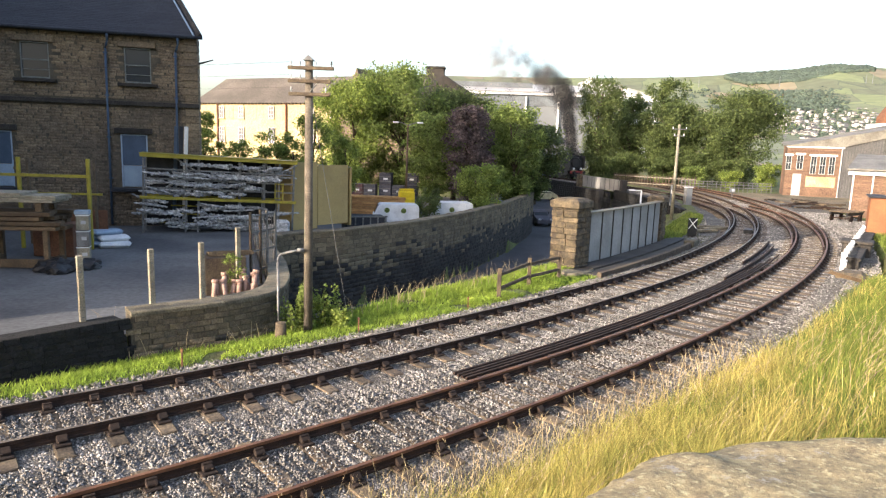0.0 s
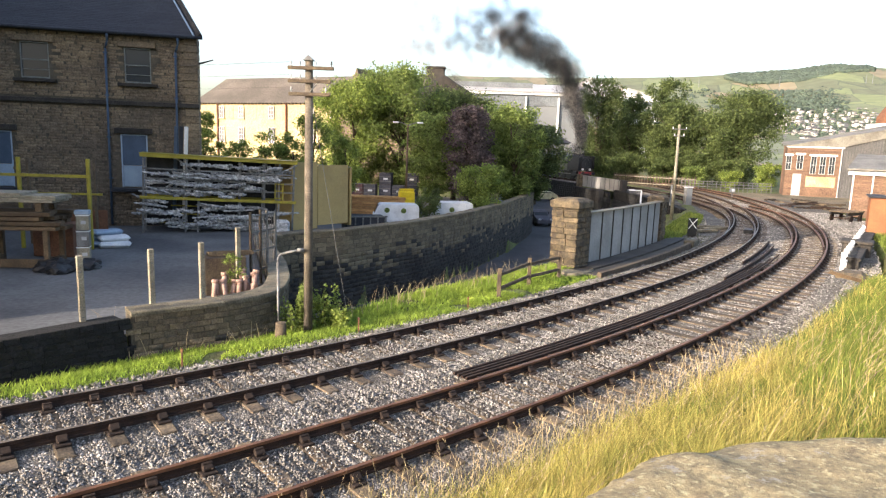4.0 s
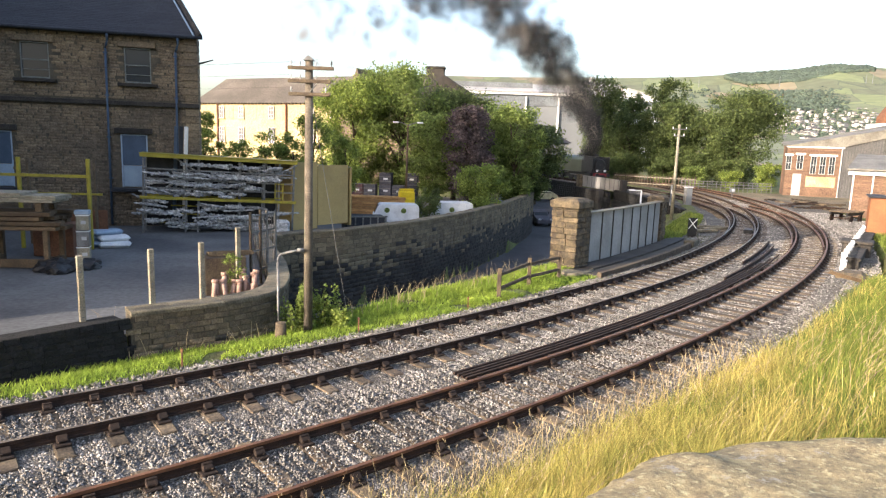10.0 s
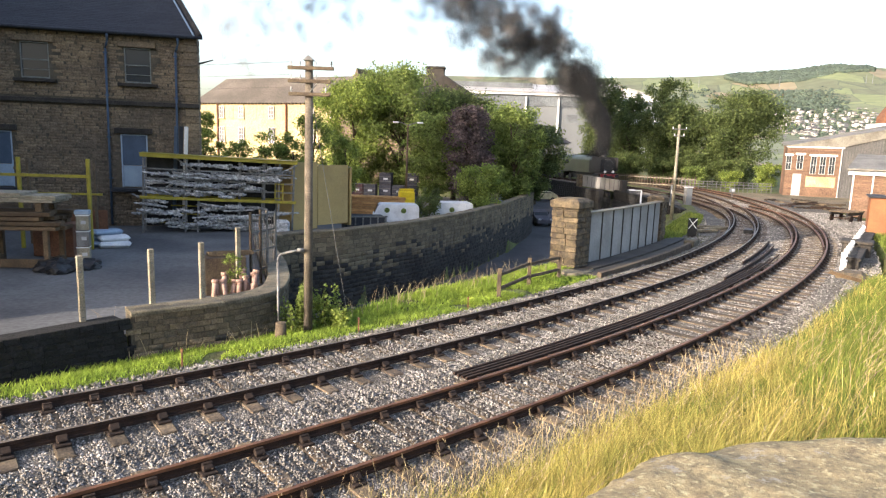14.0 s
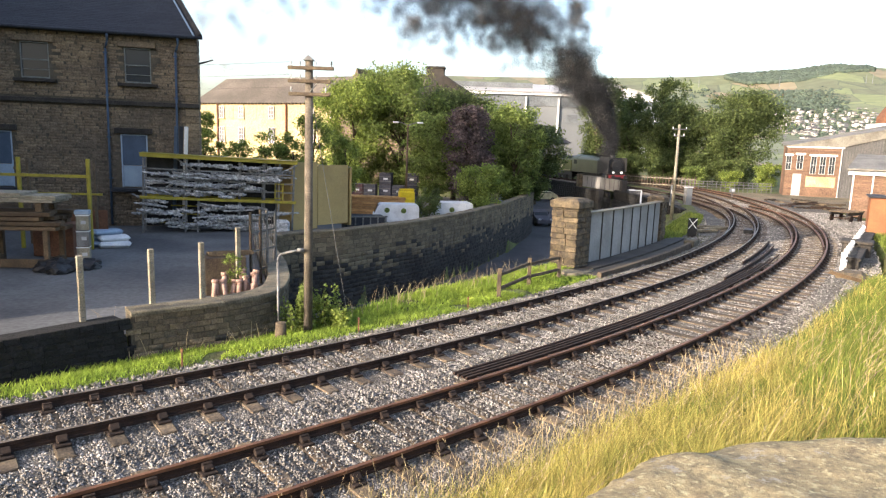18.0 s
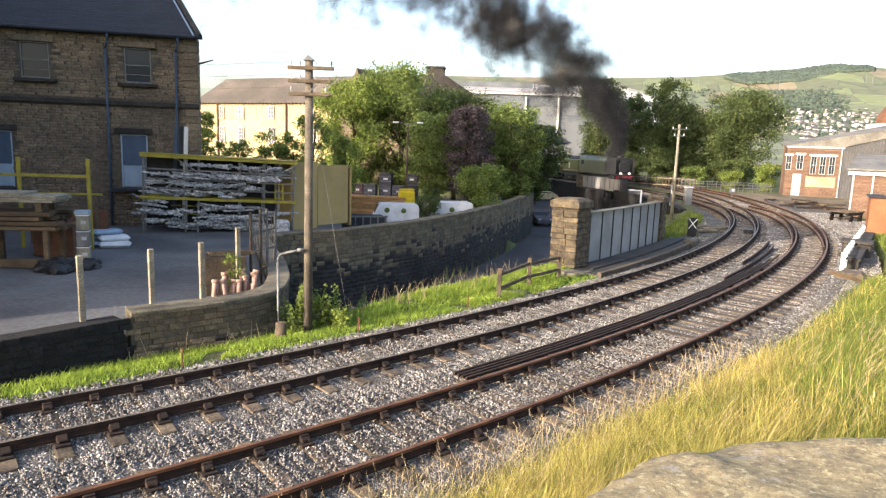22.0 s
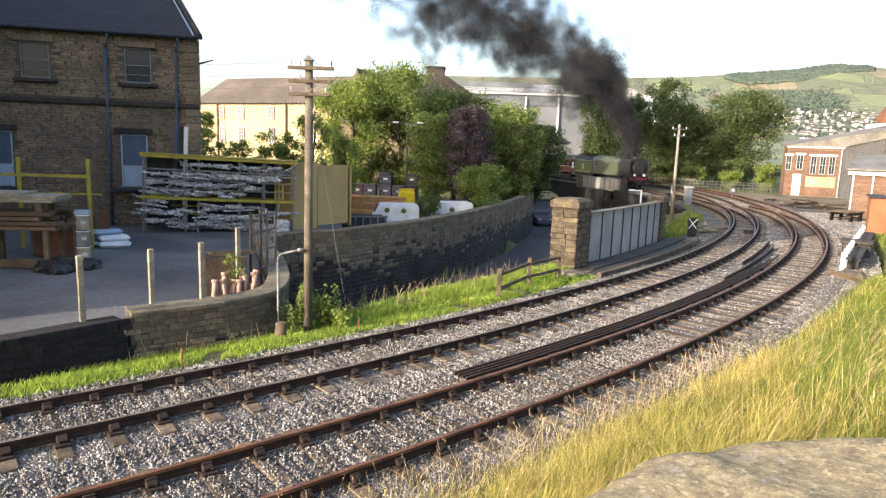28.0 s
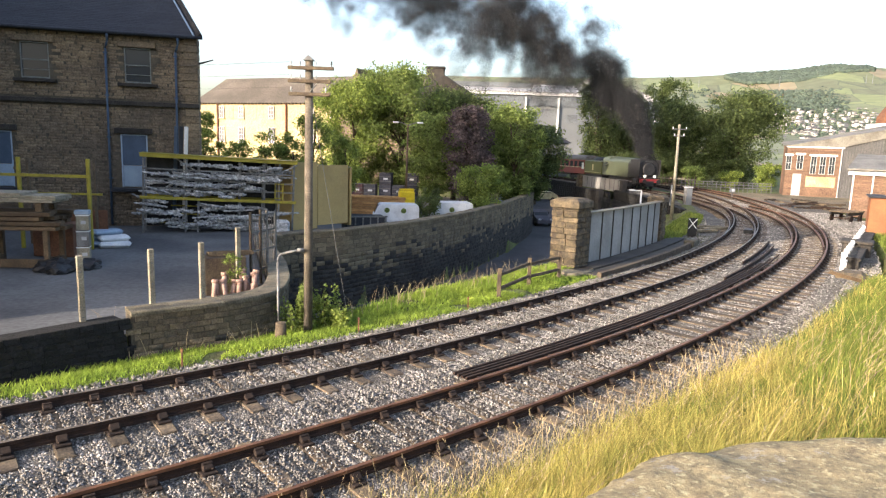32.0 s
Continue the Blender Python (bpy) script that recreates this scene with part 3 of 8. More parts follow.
def roads():
    bm = bmesh.new()
    c = [(-2.0, 17), (-3.6, 26), (-1.0, 31), (3.5, 38), (6.6, 46), (9.6, 55), (11.6, 64), (12.6, 74), (13.0, 90), (13, 110)]
    path = wall_line(c, 0.5)
    sweep(bm, [(x, y, -3.185, h) for x, y, h in path], [(-3.0, 0), (3.4, 0)], closed=False)
    ob = finish("road", bm, M_ROAD)
    tagged(ob, "worn grey asphalt road sunk below the railway", "road", kind="structure")
    bm = bmesh.new()
    a, b = T1.at(28.3 - 4.5 * SKEW, -8), T1.at(28.3 + 19 * SKEW, 15.5)
    prism(bm, [(-3.6, 0), (3.6, 0), (3.6, 0.02), (-3.6, 0.02)], (a[0], a[1], -3.197), (b[0], b[1], -3.197))
    tagged(finish("road", bm, M_ROAD), "asphalt road passing under the railway bridge", "road", kind="structure")
    bm = bmesh.new()
    sweep(bm, [(x, y, -3.19, h) for x, y, h in path], [(-4.4, 0), (-4.4, 0.13), (-2.9, 0.13), (-2.9, 0)], closed=False)
    tagged(finish("pavement", bm, M_YARD), "narrow pavement with kerb at the wall's foot", "pavement", kind="structure")
    bm = bmesh.new()
    n = [(-33.5, -7.9), (-20.3, 3.4), (-12.4, 9.4), (-9.0, 12.4), (-7.3, 14.4), (-5.5, 15.8), (-4.9, 17.2), (-5.1, 18.7), (-5.9, 21.2), (-7.2, 24.8), (-7.8, 26.9), (-7.0, 28.4), (-5.1, 30.0), (-2.0, 34.4), (1.1, 40.3),
         (4.0, 47.7), (6.6, 56.2), (7.6, 60), (7.4, 70), (-60, 70), (-60, -8)]
    right = np.array([q for q in n[:19]])
    rows = []
    for y in np.concatenate([np.arange(-7.9, 14, 1.5), np.arange(14, 30, 0.5), np.arange(30, 70.1, 1.0)]):
        x1 = float(np.interp(y, right[:, 1], right[:, 0]))
        rows.append([bm.verts.new((-60 + (x1 + 60) * k / 12, y, float(yard_z(y)) + 0.008)) for k in range(13)])
    for a, b in zip(rows, rows[1:]):
        for k in range(12):
            bm.faces.new((a[k], a[k + 1], b[k + 1], b[k]))
    tagged(finish("yard_surface", bm, M_YARD), "worn grey concrete builders' yard", "yard", kind="structure")


# ---- the stone building and the yard ----
FACADE = Matrix.Translation((-12.5, 33.26, 0)) @ Matrix.Rotation(radians(13.5), 4, "Z")


def facade_window(root, u0, u1, z0, z1):
    """A sash window in the facade, with sill and lintel; local x along the wall, y into it."""
    w, h, c, m = u1 - u0, z1 - z0, (u0 + u1) / 2, (z0 + z1) / 2
    win = bx("window", (c, 0.09, z1 - 0.03), (w, 0.06, 0.06), M_FRAME, root, label="dull grey-green sash window")
    for x in (u0 + 0.025, u1 - 0.025):
        bx("stile", (x, 0.09, m - 0.03), (0.05, 0.06, h - 0.06), M_FRAME, win)
    for z, t in ((z0 + 0.04, 0.08), (m + 0.02, 0.06), (z0 + h * 0.24, 0.035)):
        bx("rail", (c, 0.09, z), (w - 0.1, 0.05, t * 0.8), M_FRAME, win)
    bx("pane", (c, 0.13, m), (w - 0.10, 0.012, h - 0.16), M_GLASS, win)
    bx("sill", (c, -0.06, z0 - 0.10), (w + 0.6, 0.28, 0.16), M_STONE_DARK, win, bevel=0.015)
    bx("lintel", (c, -0.02, z1 + 0.15), (w + 0.5, 0.16, 0.27), M_STONE_J, win, bevel=0.02)
    return win


def stone_building():
    root = thing("stone_building", FACADE, "two-storey blackened sandstone mill building with hipped slate roof", "building")
    openings = [(-7.87, -6.65, 7.05, 8.72), (-3.36, -2.16, 7.04, 8.71), (-9.6, -8.45, 1.9, 4.55), (-3.68, -2.45, 1.95, 4.56)]
    # walls as boxes round the openings
    us = sorted({-26.0, 0.0, *[o[0] for o in openings], *[o[1] for o in openings]})
    for a, b in zip(us, us[1:]):
        zs = sorted((o[2], o[3]) for o in openings if o[0] < (a + b) / 2 < o[1])
        z = 0.0
        for z0, z1 in zs:
            bx("wall_panel", ((a + b) / 2, 0.25, (z + z0) / 2), (b - a, 0.4, z0 - z), M_MORTAR, root)
            z = z1
        bx("wall_panel", ((a + b) / 2, 0.25, (z + 9.35) / 2), (b - a, 0.4, 9.35 - z), M_MORTAR, root)
    bm = bmesh.new()
    prism(bm, [(-0.2, 0), (0.2, 0), (0.2, 9.3), (-0.2, 9.3)], (-0.3, 0.5, 0), (-4.7, 10.7, 0))
    vs = [bm.verts.new(q) for q in ((-0.1, 0.5, 9.3), (-4.5, 10.7, 9.3), (-2.3, 5.6, 13.3), (-0.5, 0.5, 9.3), (-4.9, 10.7, 9.3), (-2.7, 5.6, 13.3))]
    for f in ((0, 1, 2), (3, 5, 4), (0, 2, 5, 3), (1, 4, 5, 2)):
        bm.faces.new([vs[i] for i in f])
    part("gable_wall", bm, M_STONE_J, root)
    bx("end_wall", (-25.8, 5.6, 4.675), (0.4, 10.3, 9.35), M_STONE_J, root)
    bx("back_wall", (-15.4, 10.9, 4.675), (21.0, 0.4, 9.35), M_STONE_J, root)
    bx("inner_floor", (-15, 5.5, 0.05), (20, 9.8, 0.1), M_YARD, root)
    # proud stone courses
    rnd = random.Random(11)
    meshes = block_meshes(8, 0.42, 0.130, 0.08, 0.005, M_STONE_J, 12)
    ms = []
    z = 0.07
    while z < 9.3:
        u = -12.5 + rnd.uniform(0, 0.4)
        while u < -0.15:
            l = rnd.choice((0.7, 0.9, 1.0, 1.25))
            inside = any(o[0] - 0.17 * l < u < o[1] + 0.17 * l and o[2] - 0.1 < z < o[3] + 0.2 for o in openings)
            if not inside and not 5.9 < z < 6.2:
                ms.append(Matrix.Translation((u, 0.080 + rnd.uniform(-0.005, 0.005), z)) @ Matrix.Diagonal((l, 1, 1, 1)))
            u += 0.42 * l + 0.012
        z += 0.136
    merge_blocks("stonework", ms, meshes, M_STONE_J, root, 13)
    bm = bmesh.new()
    z = 0.2
    k = 0
    while z < 9.2:
        box(bm, (-0.3 - 0.1 * (k % 2), 0.03, z), (0.62 + 0.2 * (k % 2), 0.12, 0.32), bevel=0.015)
        box(bm, (-0.03, 0.4, z), (0.1, 0.7, 0.32), bevel=0.015)
        z += 0.345
        k += 1
    tagged(part("quoins", bm, M_STONE_J, root), kind="stuff")
    bx("string_course", (-13.0, -0.02, 6.05), (26.1, 0.2, 0.22), M_STONE_DARK, root, bevel=0.02)
    # pitched roof with a raised gable coping
    e = 0.3
    bm = bmesh.new()
    a0, a1, r0, r1, b0, b1 = (-26.3, -e, 9.36), (0.12, -e, 9.36), (-26.3, 5.5, 13.4), (-2.42, 5.5, 13.4), (-26.3, 11.3, 9.36), (-4.9, 11.3, 9.36)
    v = [bm.verts.new(q) for q in (a0, a1, r0, r1, b0, b1)]
    for f in ((0, 1, 3, 2), (2, 3, 5, 4), (1, 5, 3), (4, 0, 2), (0, 4, 5, 1)):
        bm.faces.new([v[i] for i in f])
    part("roof", bm, M_SLATE, root, "dark blue-grey slate roof")
    n = 40
    for i in range(n):
        t0 = (i + 0.1) / n
        y = -e + (5.5 + e) * t0
        x1 = -0.44 * y - 0.1
        bx("slate_course", (0, 0, 0), (x1 + 26.2, 0.19, 0.012), M_SLATE, root, m=Matrix.Translation(((-26.2 + x1) / 2, y + 0.06, 9.36 + 4.04 * t0 + 0.055)) @ Matrix.Rotation(radians(33.0), 4, "X"))
    for nm, mt, off, wd in (("verge_flashing", M_PALEBLUE, -0.20, 0.05), ("gable_coping", M_STONE_DARK, 0.08, 0.14)):
        bm = bmesh.new()
        for p0, p1 in (((0.1 + off, -e, 9.42), (-2.42 + off, 5.5, 13.48)), ((-2.42 + off, 5.5, 13.48), (-4.9 + off, 11.3, 9.42))):
            rod(bm, p0, p1, wd, seg=4)
        part(nm, bm, mt, root)
    bm = bmesh.new()
    rod(bm, (-26, -0.34, 9.32), (0.3, -0.34, 9.32), 0.075, seg=8)
    part("gutter", bm, M_SLATE, root)
    for u in (-4.15, -1.0):
        bm = bmesh.new()
        rod(bm, (u + 0.15, -0.33, 9.28), (u + 0.15, -0.30, 8.95), 0.06)
        rod(bm, (u + 0.15, -0.30, 8.95), (u, -0.09, 8.6), 0.05)
        rod(bm, (u, -0.09, 8.6), (u - 0.05, -0.09, 0.1), 0.055)
        for z in (8.4, 6.4, 4.4, 2.4):
            box(bm, (u - 0.02, -0.07, z), (0.18, 0.1, 0.07))
        part("downpipe", bm, M_BLUE, root, "blue painted downpipe")
    for o in openings[:2]:
        facade_window(root, *o)
    for o in openings[2:]:
        c, w = (o[0] + o[1]) / 2, o[1] - o[0]
        bm = bmesh.new()
        box(bm, (c, 0.12, (o[2] + o[3]) / 2 + 0.55), (w - 0.12, 0.06, o[3] - o[2] - 1.1), bevel=0.01)
        d = part("door", bm, M_BLUE, root, "blue loading door with faded lower panel")
        bx("lower_panel", (c, 0.11, o[2] + 0.55), (w - 0.14, 0.05, 1.05), M_PALEBLUE, d, bevel=0.01)
        bm = bmesh.new()
        for x in (o[0] + 0.03, o[1] - 0.03):
            box(bm, (x, 0.10, (o[2] + o[3]) / 2), (0.06, 0.12, o[3] - o[2]))
        box(bm, (c, 0.10, o[3] - 0.03), (w - 0.12, 0.12, 0.06))
        part("frame", bm, M_PALEBLUE, d)
        bx("lintel", (c, -0.02, o[3] + 0.16), (w + 0.5, 0.16, 0.28), M_STONE_DARK, d, bevel=0.02)
        bx("step", (c, -0.35, o[2] - 0.1), (w + 0.7, 0.9, 0.16), M_SLATE, d, bevel=0.02)
    # black bracket at the corner
    bm = bmesh.new()
    rod(bm, (0.05, 0.2, 8.15), (0.75, 0.0, 8.35), 0.05, 0.03, seg=6)
    part("bracket", bm, M_BLACK, root)


def shade_block():
    """An unseen plain block, added left of view to shade the yard and facade."""
    root = thing("unseen_shade_block", Matrix(), "tall plain dark block added out of view to shade the yard", "wall", kind="structure")
    bx("wall", (-34.0, 17.1, 9.4), (16.0, 25.8, 18.8), M_STONE_DARK, root)
    bm = bmesh.new()
    prism(bm, [(-8.3, 18.8), (8.3, 18.8), (0, 20.6)], (-34.0, 4.2, 0), (-34.0, 30.0, 0))
    part("roof", bm, M_SLATE, root)


def pipe_rack():
    m = Matrix.Translation((-14.15, 30.2, 0.14)) @ Matrix.Rotation(radians(19.5), 4, "Z") @ Matrix.Rotation(radians(2.0), 4, "Y")
    root = thing("pipe_rack", m, "two-tier steel storage rack with yellow beams", "storage rack")
    L, D = 6.95, 1.3
    for u in (0.05, 1.9, 2.45, 4.35, 5.5, 6.2, 6.9):
        for y in (0.0, D):
            bx("upright", (u, y, 1.65), (0.09, 0.07, 3.7), M_STEEL, root, bevel=0.008)
    for z, h, mt in ((3.52, 0.18, M_YELLOW), (1.55, 0.14, M_YELLOW)):
        for y in (-0.06, D + 0.06):
            bx("beam", (L / 2, y, z), (L + 0.2, 0.06, h), mt, root, bevel=0.006)
    for z in (2.02, 2.45, 2.9):
        bx("shelf_rail", (L / 2, -0.03, z), (L, 0.04, 0.07), M_STEEL, root)
        for u in np.linspace(0.2, L - 0.2, 7):
            bx("bearer", (u, D / 2, z - 0.03), (0.06, D, 0.05), M_STEEL, root)
    for z, u0, u1 in ((1.12, 1.2, 2.4), (0.72, 0.1, 2.6), (0.28, 0.1, 4.6)):
        bx("beam", ((u0 + u1) / 2, 0.9, z), (u1 - u0, 0.05, 0.06), M_YELLOW, root)
    bx("roof_sheet", (L / 2, D / 2, 3.60), (L + 0.25, D + 0.25, 0.03), M_YELLOW, root)
    # added black sheet stands in for the shade behind the open-backed rack
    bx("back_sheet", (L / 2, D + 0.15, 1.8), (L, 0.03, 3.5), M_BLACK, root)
    bm = bmesh.new()
    for u in (6.0, 6.38):
        box(bm, (u, -0.12, 2.0), (0.05, 0.05, 1.0))
    for z in (1.75, 2.1, 2.45):
        box(bm, (6.19, -0.12, z), (0.38, 0.04, 0.05))
    part("ladder", bm, M_YELLOW, root)
    # wrapped pipes lying on the shelves, ends to the yard
    rnd = random.Random(21)
    kinds = []
    for k in range(6):
        bm = bmesh.new()
        n = 16
        ring = []
        ln = rnd.uniform(0.7, 1.5)
        r0 = rnd.uniform(0.045, 0.075)
        for i in range(n):
            t = i / (n - 1)
            rr = r0 * rnd.uniform(0.6, 1.5) * (0.6 if i in (0, n - 1) else 1)
            c = Vector(((t - 0.5) * ln, rnd.uniform(-0.02, 0.02), rnd.uniform(-0.02, 0.02)))
            ring.append([bm.verts.new(c + Vector((0, math.cos(a) * rr * rnd.uniform(0.65, 1.35), math.sin(a) * rr * rnd.uniform(0.65, 1.35)))) for a in np.linspace(0, 2 * math.pi, 7)[:-1]])
        for a, b in zip(ring, ring[1:]):
            for i in range(6):
                bm.faces.new((a[i], b[i], b[(i + 1) % 6], a[(i + 1) % 6]))
        bm.faces.new(ring[0])
        bm.faces.new(ring[-1][::-1])
        me = bpy.data.meshes.new("wrapped_pipe")
        bm.to_mesh(me)
        bm.free()
        me.materials.append(M_PIPE)
        kinds.append(me)
    for z, u0, u1, dens in ((3.0, 1.0, 6.6, 16), (2.55, 0.4, 6.6, 26), (2.12, 0.4, 5.2, 24), (1.70, 0.4, 4.6, 16), (1.2, 0.2, 0.9, 3), (0.80, 0.0, 2.4, 9), (1.05, 2.6, 5.0, 12), (0.62, 2.8, 5.2, 14),
                            (0.30, 2.6, 5.4, 18), (0.12, 3.2, 6.0, 12), (0.32, 0.3, 1.6, 5), (0.85, 5.6, 6.6, 6), (0.1, 1.5, 2.3, 4)):
        for k in range(int(dens * 1.35)):
            p = Vector((rnd.uniform(u0, u1), rnd.uniform(-0.18, 0.3), z + rnd.uniform(0.0, 0.22)))
            ob = new("wrapped_pipe", rnd.choice(kinds))
            tilt = rnd.uniform(-0.12, 0.12) if rnd.random() < 0.9 else rnd.uniform(-0.6, 0.6)
            ob.matrix_basis = m @ Matrix.Translation(p) @ Matrix.Rotation(rnd.uniform(-0.4, 0.4), 4, "Z") @ Matrix.Rotation(tilt, 4, "Y")
            tagged(ob, "pale pipe lengths in torn plastic wrap on the rack", "pipes", "wrapped pipes on the rack")
    # loose bent offcut standing before the rack, white sack
    ob = bx("white_sack", (6.35, -0.35, 0.36), (0.75, 0.5, 0.7), M_PIPE, bevel=0.12, m=m)
    tagged(ob, "full white woven sack beside the rack", "sack")


def buff_store():
    root = thing("buff_store", Matrix.Translation((-7.72, 32.75, 0)) @ Matrix.Rotation(radians(50), 4, "Z"), "flat-roofed store clad in buff boards", "store shed")
    L, H = 3.9, 3.45
    for i in range(2):
        bx("board", (L * (0.21 if i == 0 else 0.69), 0, H / 2), (L * (0.41 if i == 0 else 0.53), 0.06, H - 0.3 * i), M_TANBOARD, root, bevel=0.005)
    bx("corner_post", (L + 0.03, 0.02, 1.58), (0.10, 0.12, 3.16), M_TANBOARD, root)
    bx("side_wall", (0.02, 2.2, 1.7), (0.06, 4.3, 3.4), M_TANBOARD, root)
    bx("side_wall", (L + 0.02, 2.2, 1.55), (0.06, 4.3, 3.1), M_TANBOARD, root)
    bx("back_wall", (L / 2, 4.35, 1.6), (L, 0.06, 3.2), M_TANBOARD, root)
    bx("roof", (L / 2, 2.2, 3.18), (L + 0.1, 4.4, 0.05), M_ROOFGREY, root, m=None)


def timber_corner():
    # yellow cantilever frame with boards, beside the stone building
    m = Matrix.Translation((-16.45, 25.2, 0)) @ Matrix.Rotation(radians(4), 4, "Z")
    root = thing("timber_rack", m, "yellow steel timber rack with empty upper tiers", "storage rack")
    for u in (2.55, -0.05, -2.6):
        bx("upright", (u, 0, 1.78), (0.12, 0.12, 3.56), M_YELLOW, root, bevel=0.008)
        bx("upright", (u - 0.25, 1.1, 1.75), (0.10, 0.10, 3.5), M_FENCE, root, bevel=0.008)
    for z in (2.88, 1.5):
        bx("beam", (0, -0.08, z), (5.3, 0.05, 0.11), M_YELLOW, root)
    bx("beam", (0, 1.0, 2.1), (5.2, 0.05, 0.08), M_YELLOW, root)
    bx("back_board", (0.4, 1.2, 1.15), (4.4, 0.04, 0.9), M_FENCE, root)
    bx("back_board", (1.9, 1.15, 0.75), (1.6, 0.05, 1.4), M_WOODRED, root)
    # trestle table carrying planks
    t = Matrix.Translation((-15.4, 21.7, 0)) @ Matrix.Rotation(radians(6), 4, "Z")
    tr = thing("timber_trestle", t, "heavy timber trestle bench stacked with planks", "workbench")
    for u in (-2.2, 0.1, 2.1):
        for y in (-0.5, 0.6):
            bx("leg", (u, y, 0.65), (0.16, 0.16, 1.3), M_WOOD, tr, bevel=0.01)
        bx("cross_beam", (u, 0.05, 0.22), (0.14, 1.3, 0.18), M_WOOD, tr, bevel=0.01)
    bx("long_beam", (0, -0.62, 0.2), (4.9, 0.1, 0.28), M_WOOD, tr, bevel=0.01)
    rnd = random.Random(5)
    for z in (1.36, 1.52, 1.68, 1.84):
        for y in (-0.45, -0.1, 0.25, 0.6):
            bx("plank", (rnd.uniform(-0.3, 0.3) - 0.1, y, z), (rnd.uniform(4.6, 5.1), 0.32, 0.13), M_WOOD, tr, bevel=0.01)
    for y in (-0.4, 0.5):
        bx("packing_block", (1.9, y, 2.06), (0.2, 0.2, 0.30), M_WOOD, tr, bevel=0.01)
        bx("packing_block", (-1.6, y, 2.06), (0.2, 0.2, 0.30), M_WOOD, tr, bevel=0.01)
    for k, (z, x1) in enumerate(((2.26, 3.0), (2.34, 3.1), (2.42, 3.1), (2.50, 2.0))):
        for y in (-0.4, 0.0, 0.4):
            bx("pale_board", (x1 / 2 - 2.2, y, z), (x1 + 3.2, 0.36, 0.07), M_POST, tr, bevel=0.006, label="pale planed board")
    b = bx("plywood_crate", (-14.3, 24.0, 0.62), (1.5, 1.0, 1.2), M_WOODRED, bevel=0.02)
    tagged(b, "red-brown plywood crate by the timber rack", "crate")
    # heap of black sheeting
    for (x, y, s) in ((-12.9, 21.2, 0.60), (-12.2, 21.6, 0.52), (-12.5, 20.8, 0.45)):
        bm = bmesh.new()
        bmesh.ops.create_icosphere(bm, subdivisions=3, radius=s)
        for v in bm.verts:
            v.co *= 1 + 0.35 * noise.noise(v.co * 3 + Vector((x, y, 0)))
            v.co.z = max(v.co.z * 0.42 + 0.10 + 0.10 * noise.noise(v.co * 6), 0.0)
        tagged(finish("black_sheeting", bm, M_BLACK, None), "crumpled heap of black plastic sheeting", "sheeting").location = (x, y, 0.01)
    # tall stack of strapped cartons on a round base
    st = thing("carton_stack", pose(-12.55, 22.4, 0, 0, 0, 20), "tall stack of grey strapped cartons on a round black base", "carton stack")
    for k in range(3):
        bx("carton", (0.012 * (k - 1), 0, 0.38 + k * 0.56), (0.40, 0.38, 0.54), (M_POST, M_STEEL, M_POST)[k], st, bevel=0.012)
        bx("strap", (0.012 * (k - 1), 0, 0.62 + k * 0.56), (0.412, 0.392, 0.035), M_WHITE, st)
        bx("paper_label", (0.04, -0.194, 0.38 + k * 0.56), (0.16, 0.006, 0.12), M_GREYWHITE, st)
    bm = bmesh.new()
    rod(bm, (0.1, 0, 0), (0.1, 0, 0.10), 0.42, seg=20)
    part("base", bm, M_BLACK, st)
    bx("cap", (0, 0, 1.84), (0.46, 0.42, 0.13), M_PALEBLUE, st, bevel=0.01)
    # sacks
    for k, (x, y, z, mt) in enumerate(((-13.9, 26.2, 0.12, M_PALEBLUE), (-13.3, 26.0, 0.13, M_WHITE), (-14.1, 26.5, 0.34, M_PALEBLUE), (-13.5, 26.3, 0.35, M_WHITE), (-13.9, 26.5, 0.56, M_PALEBLUE))):
        bm = bmesh.new()
        box(bm, (0, 0, 0), (1.15, 0.7, 0.22), bevel=0.09)
        ob = finish("sack", bm, mt)
        ob.matrix_basis = pose(x, y, z, 0, 0, 12 + 9 * k)
        tagged(ob, "plump pale blue and white cement sack on a pile", "sack", "pile of sacks")
    for k in range(3):
        ob = bx("sheet_bundle", (0, 0, 2.5), (0.16, 0.12, 5.0), (M_BLUE, M_SLATE, M_WHITE)[k], bevel=0.01)
        ob.matrix_basis = pose(-13.4 + k * 0.24, 32.0, 0.03, 2, 4, 0)
        tagged(ob, "long plastic sheets standing upright behind the rack", "plastic sheets", "upright sheets")


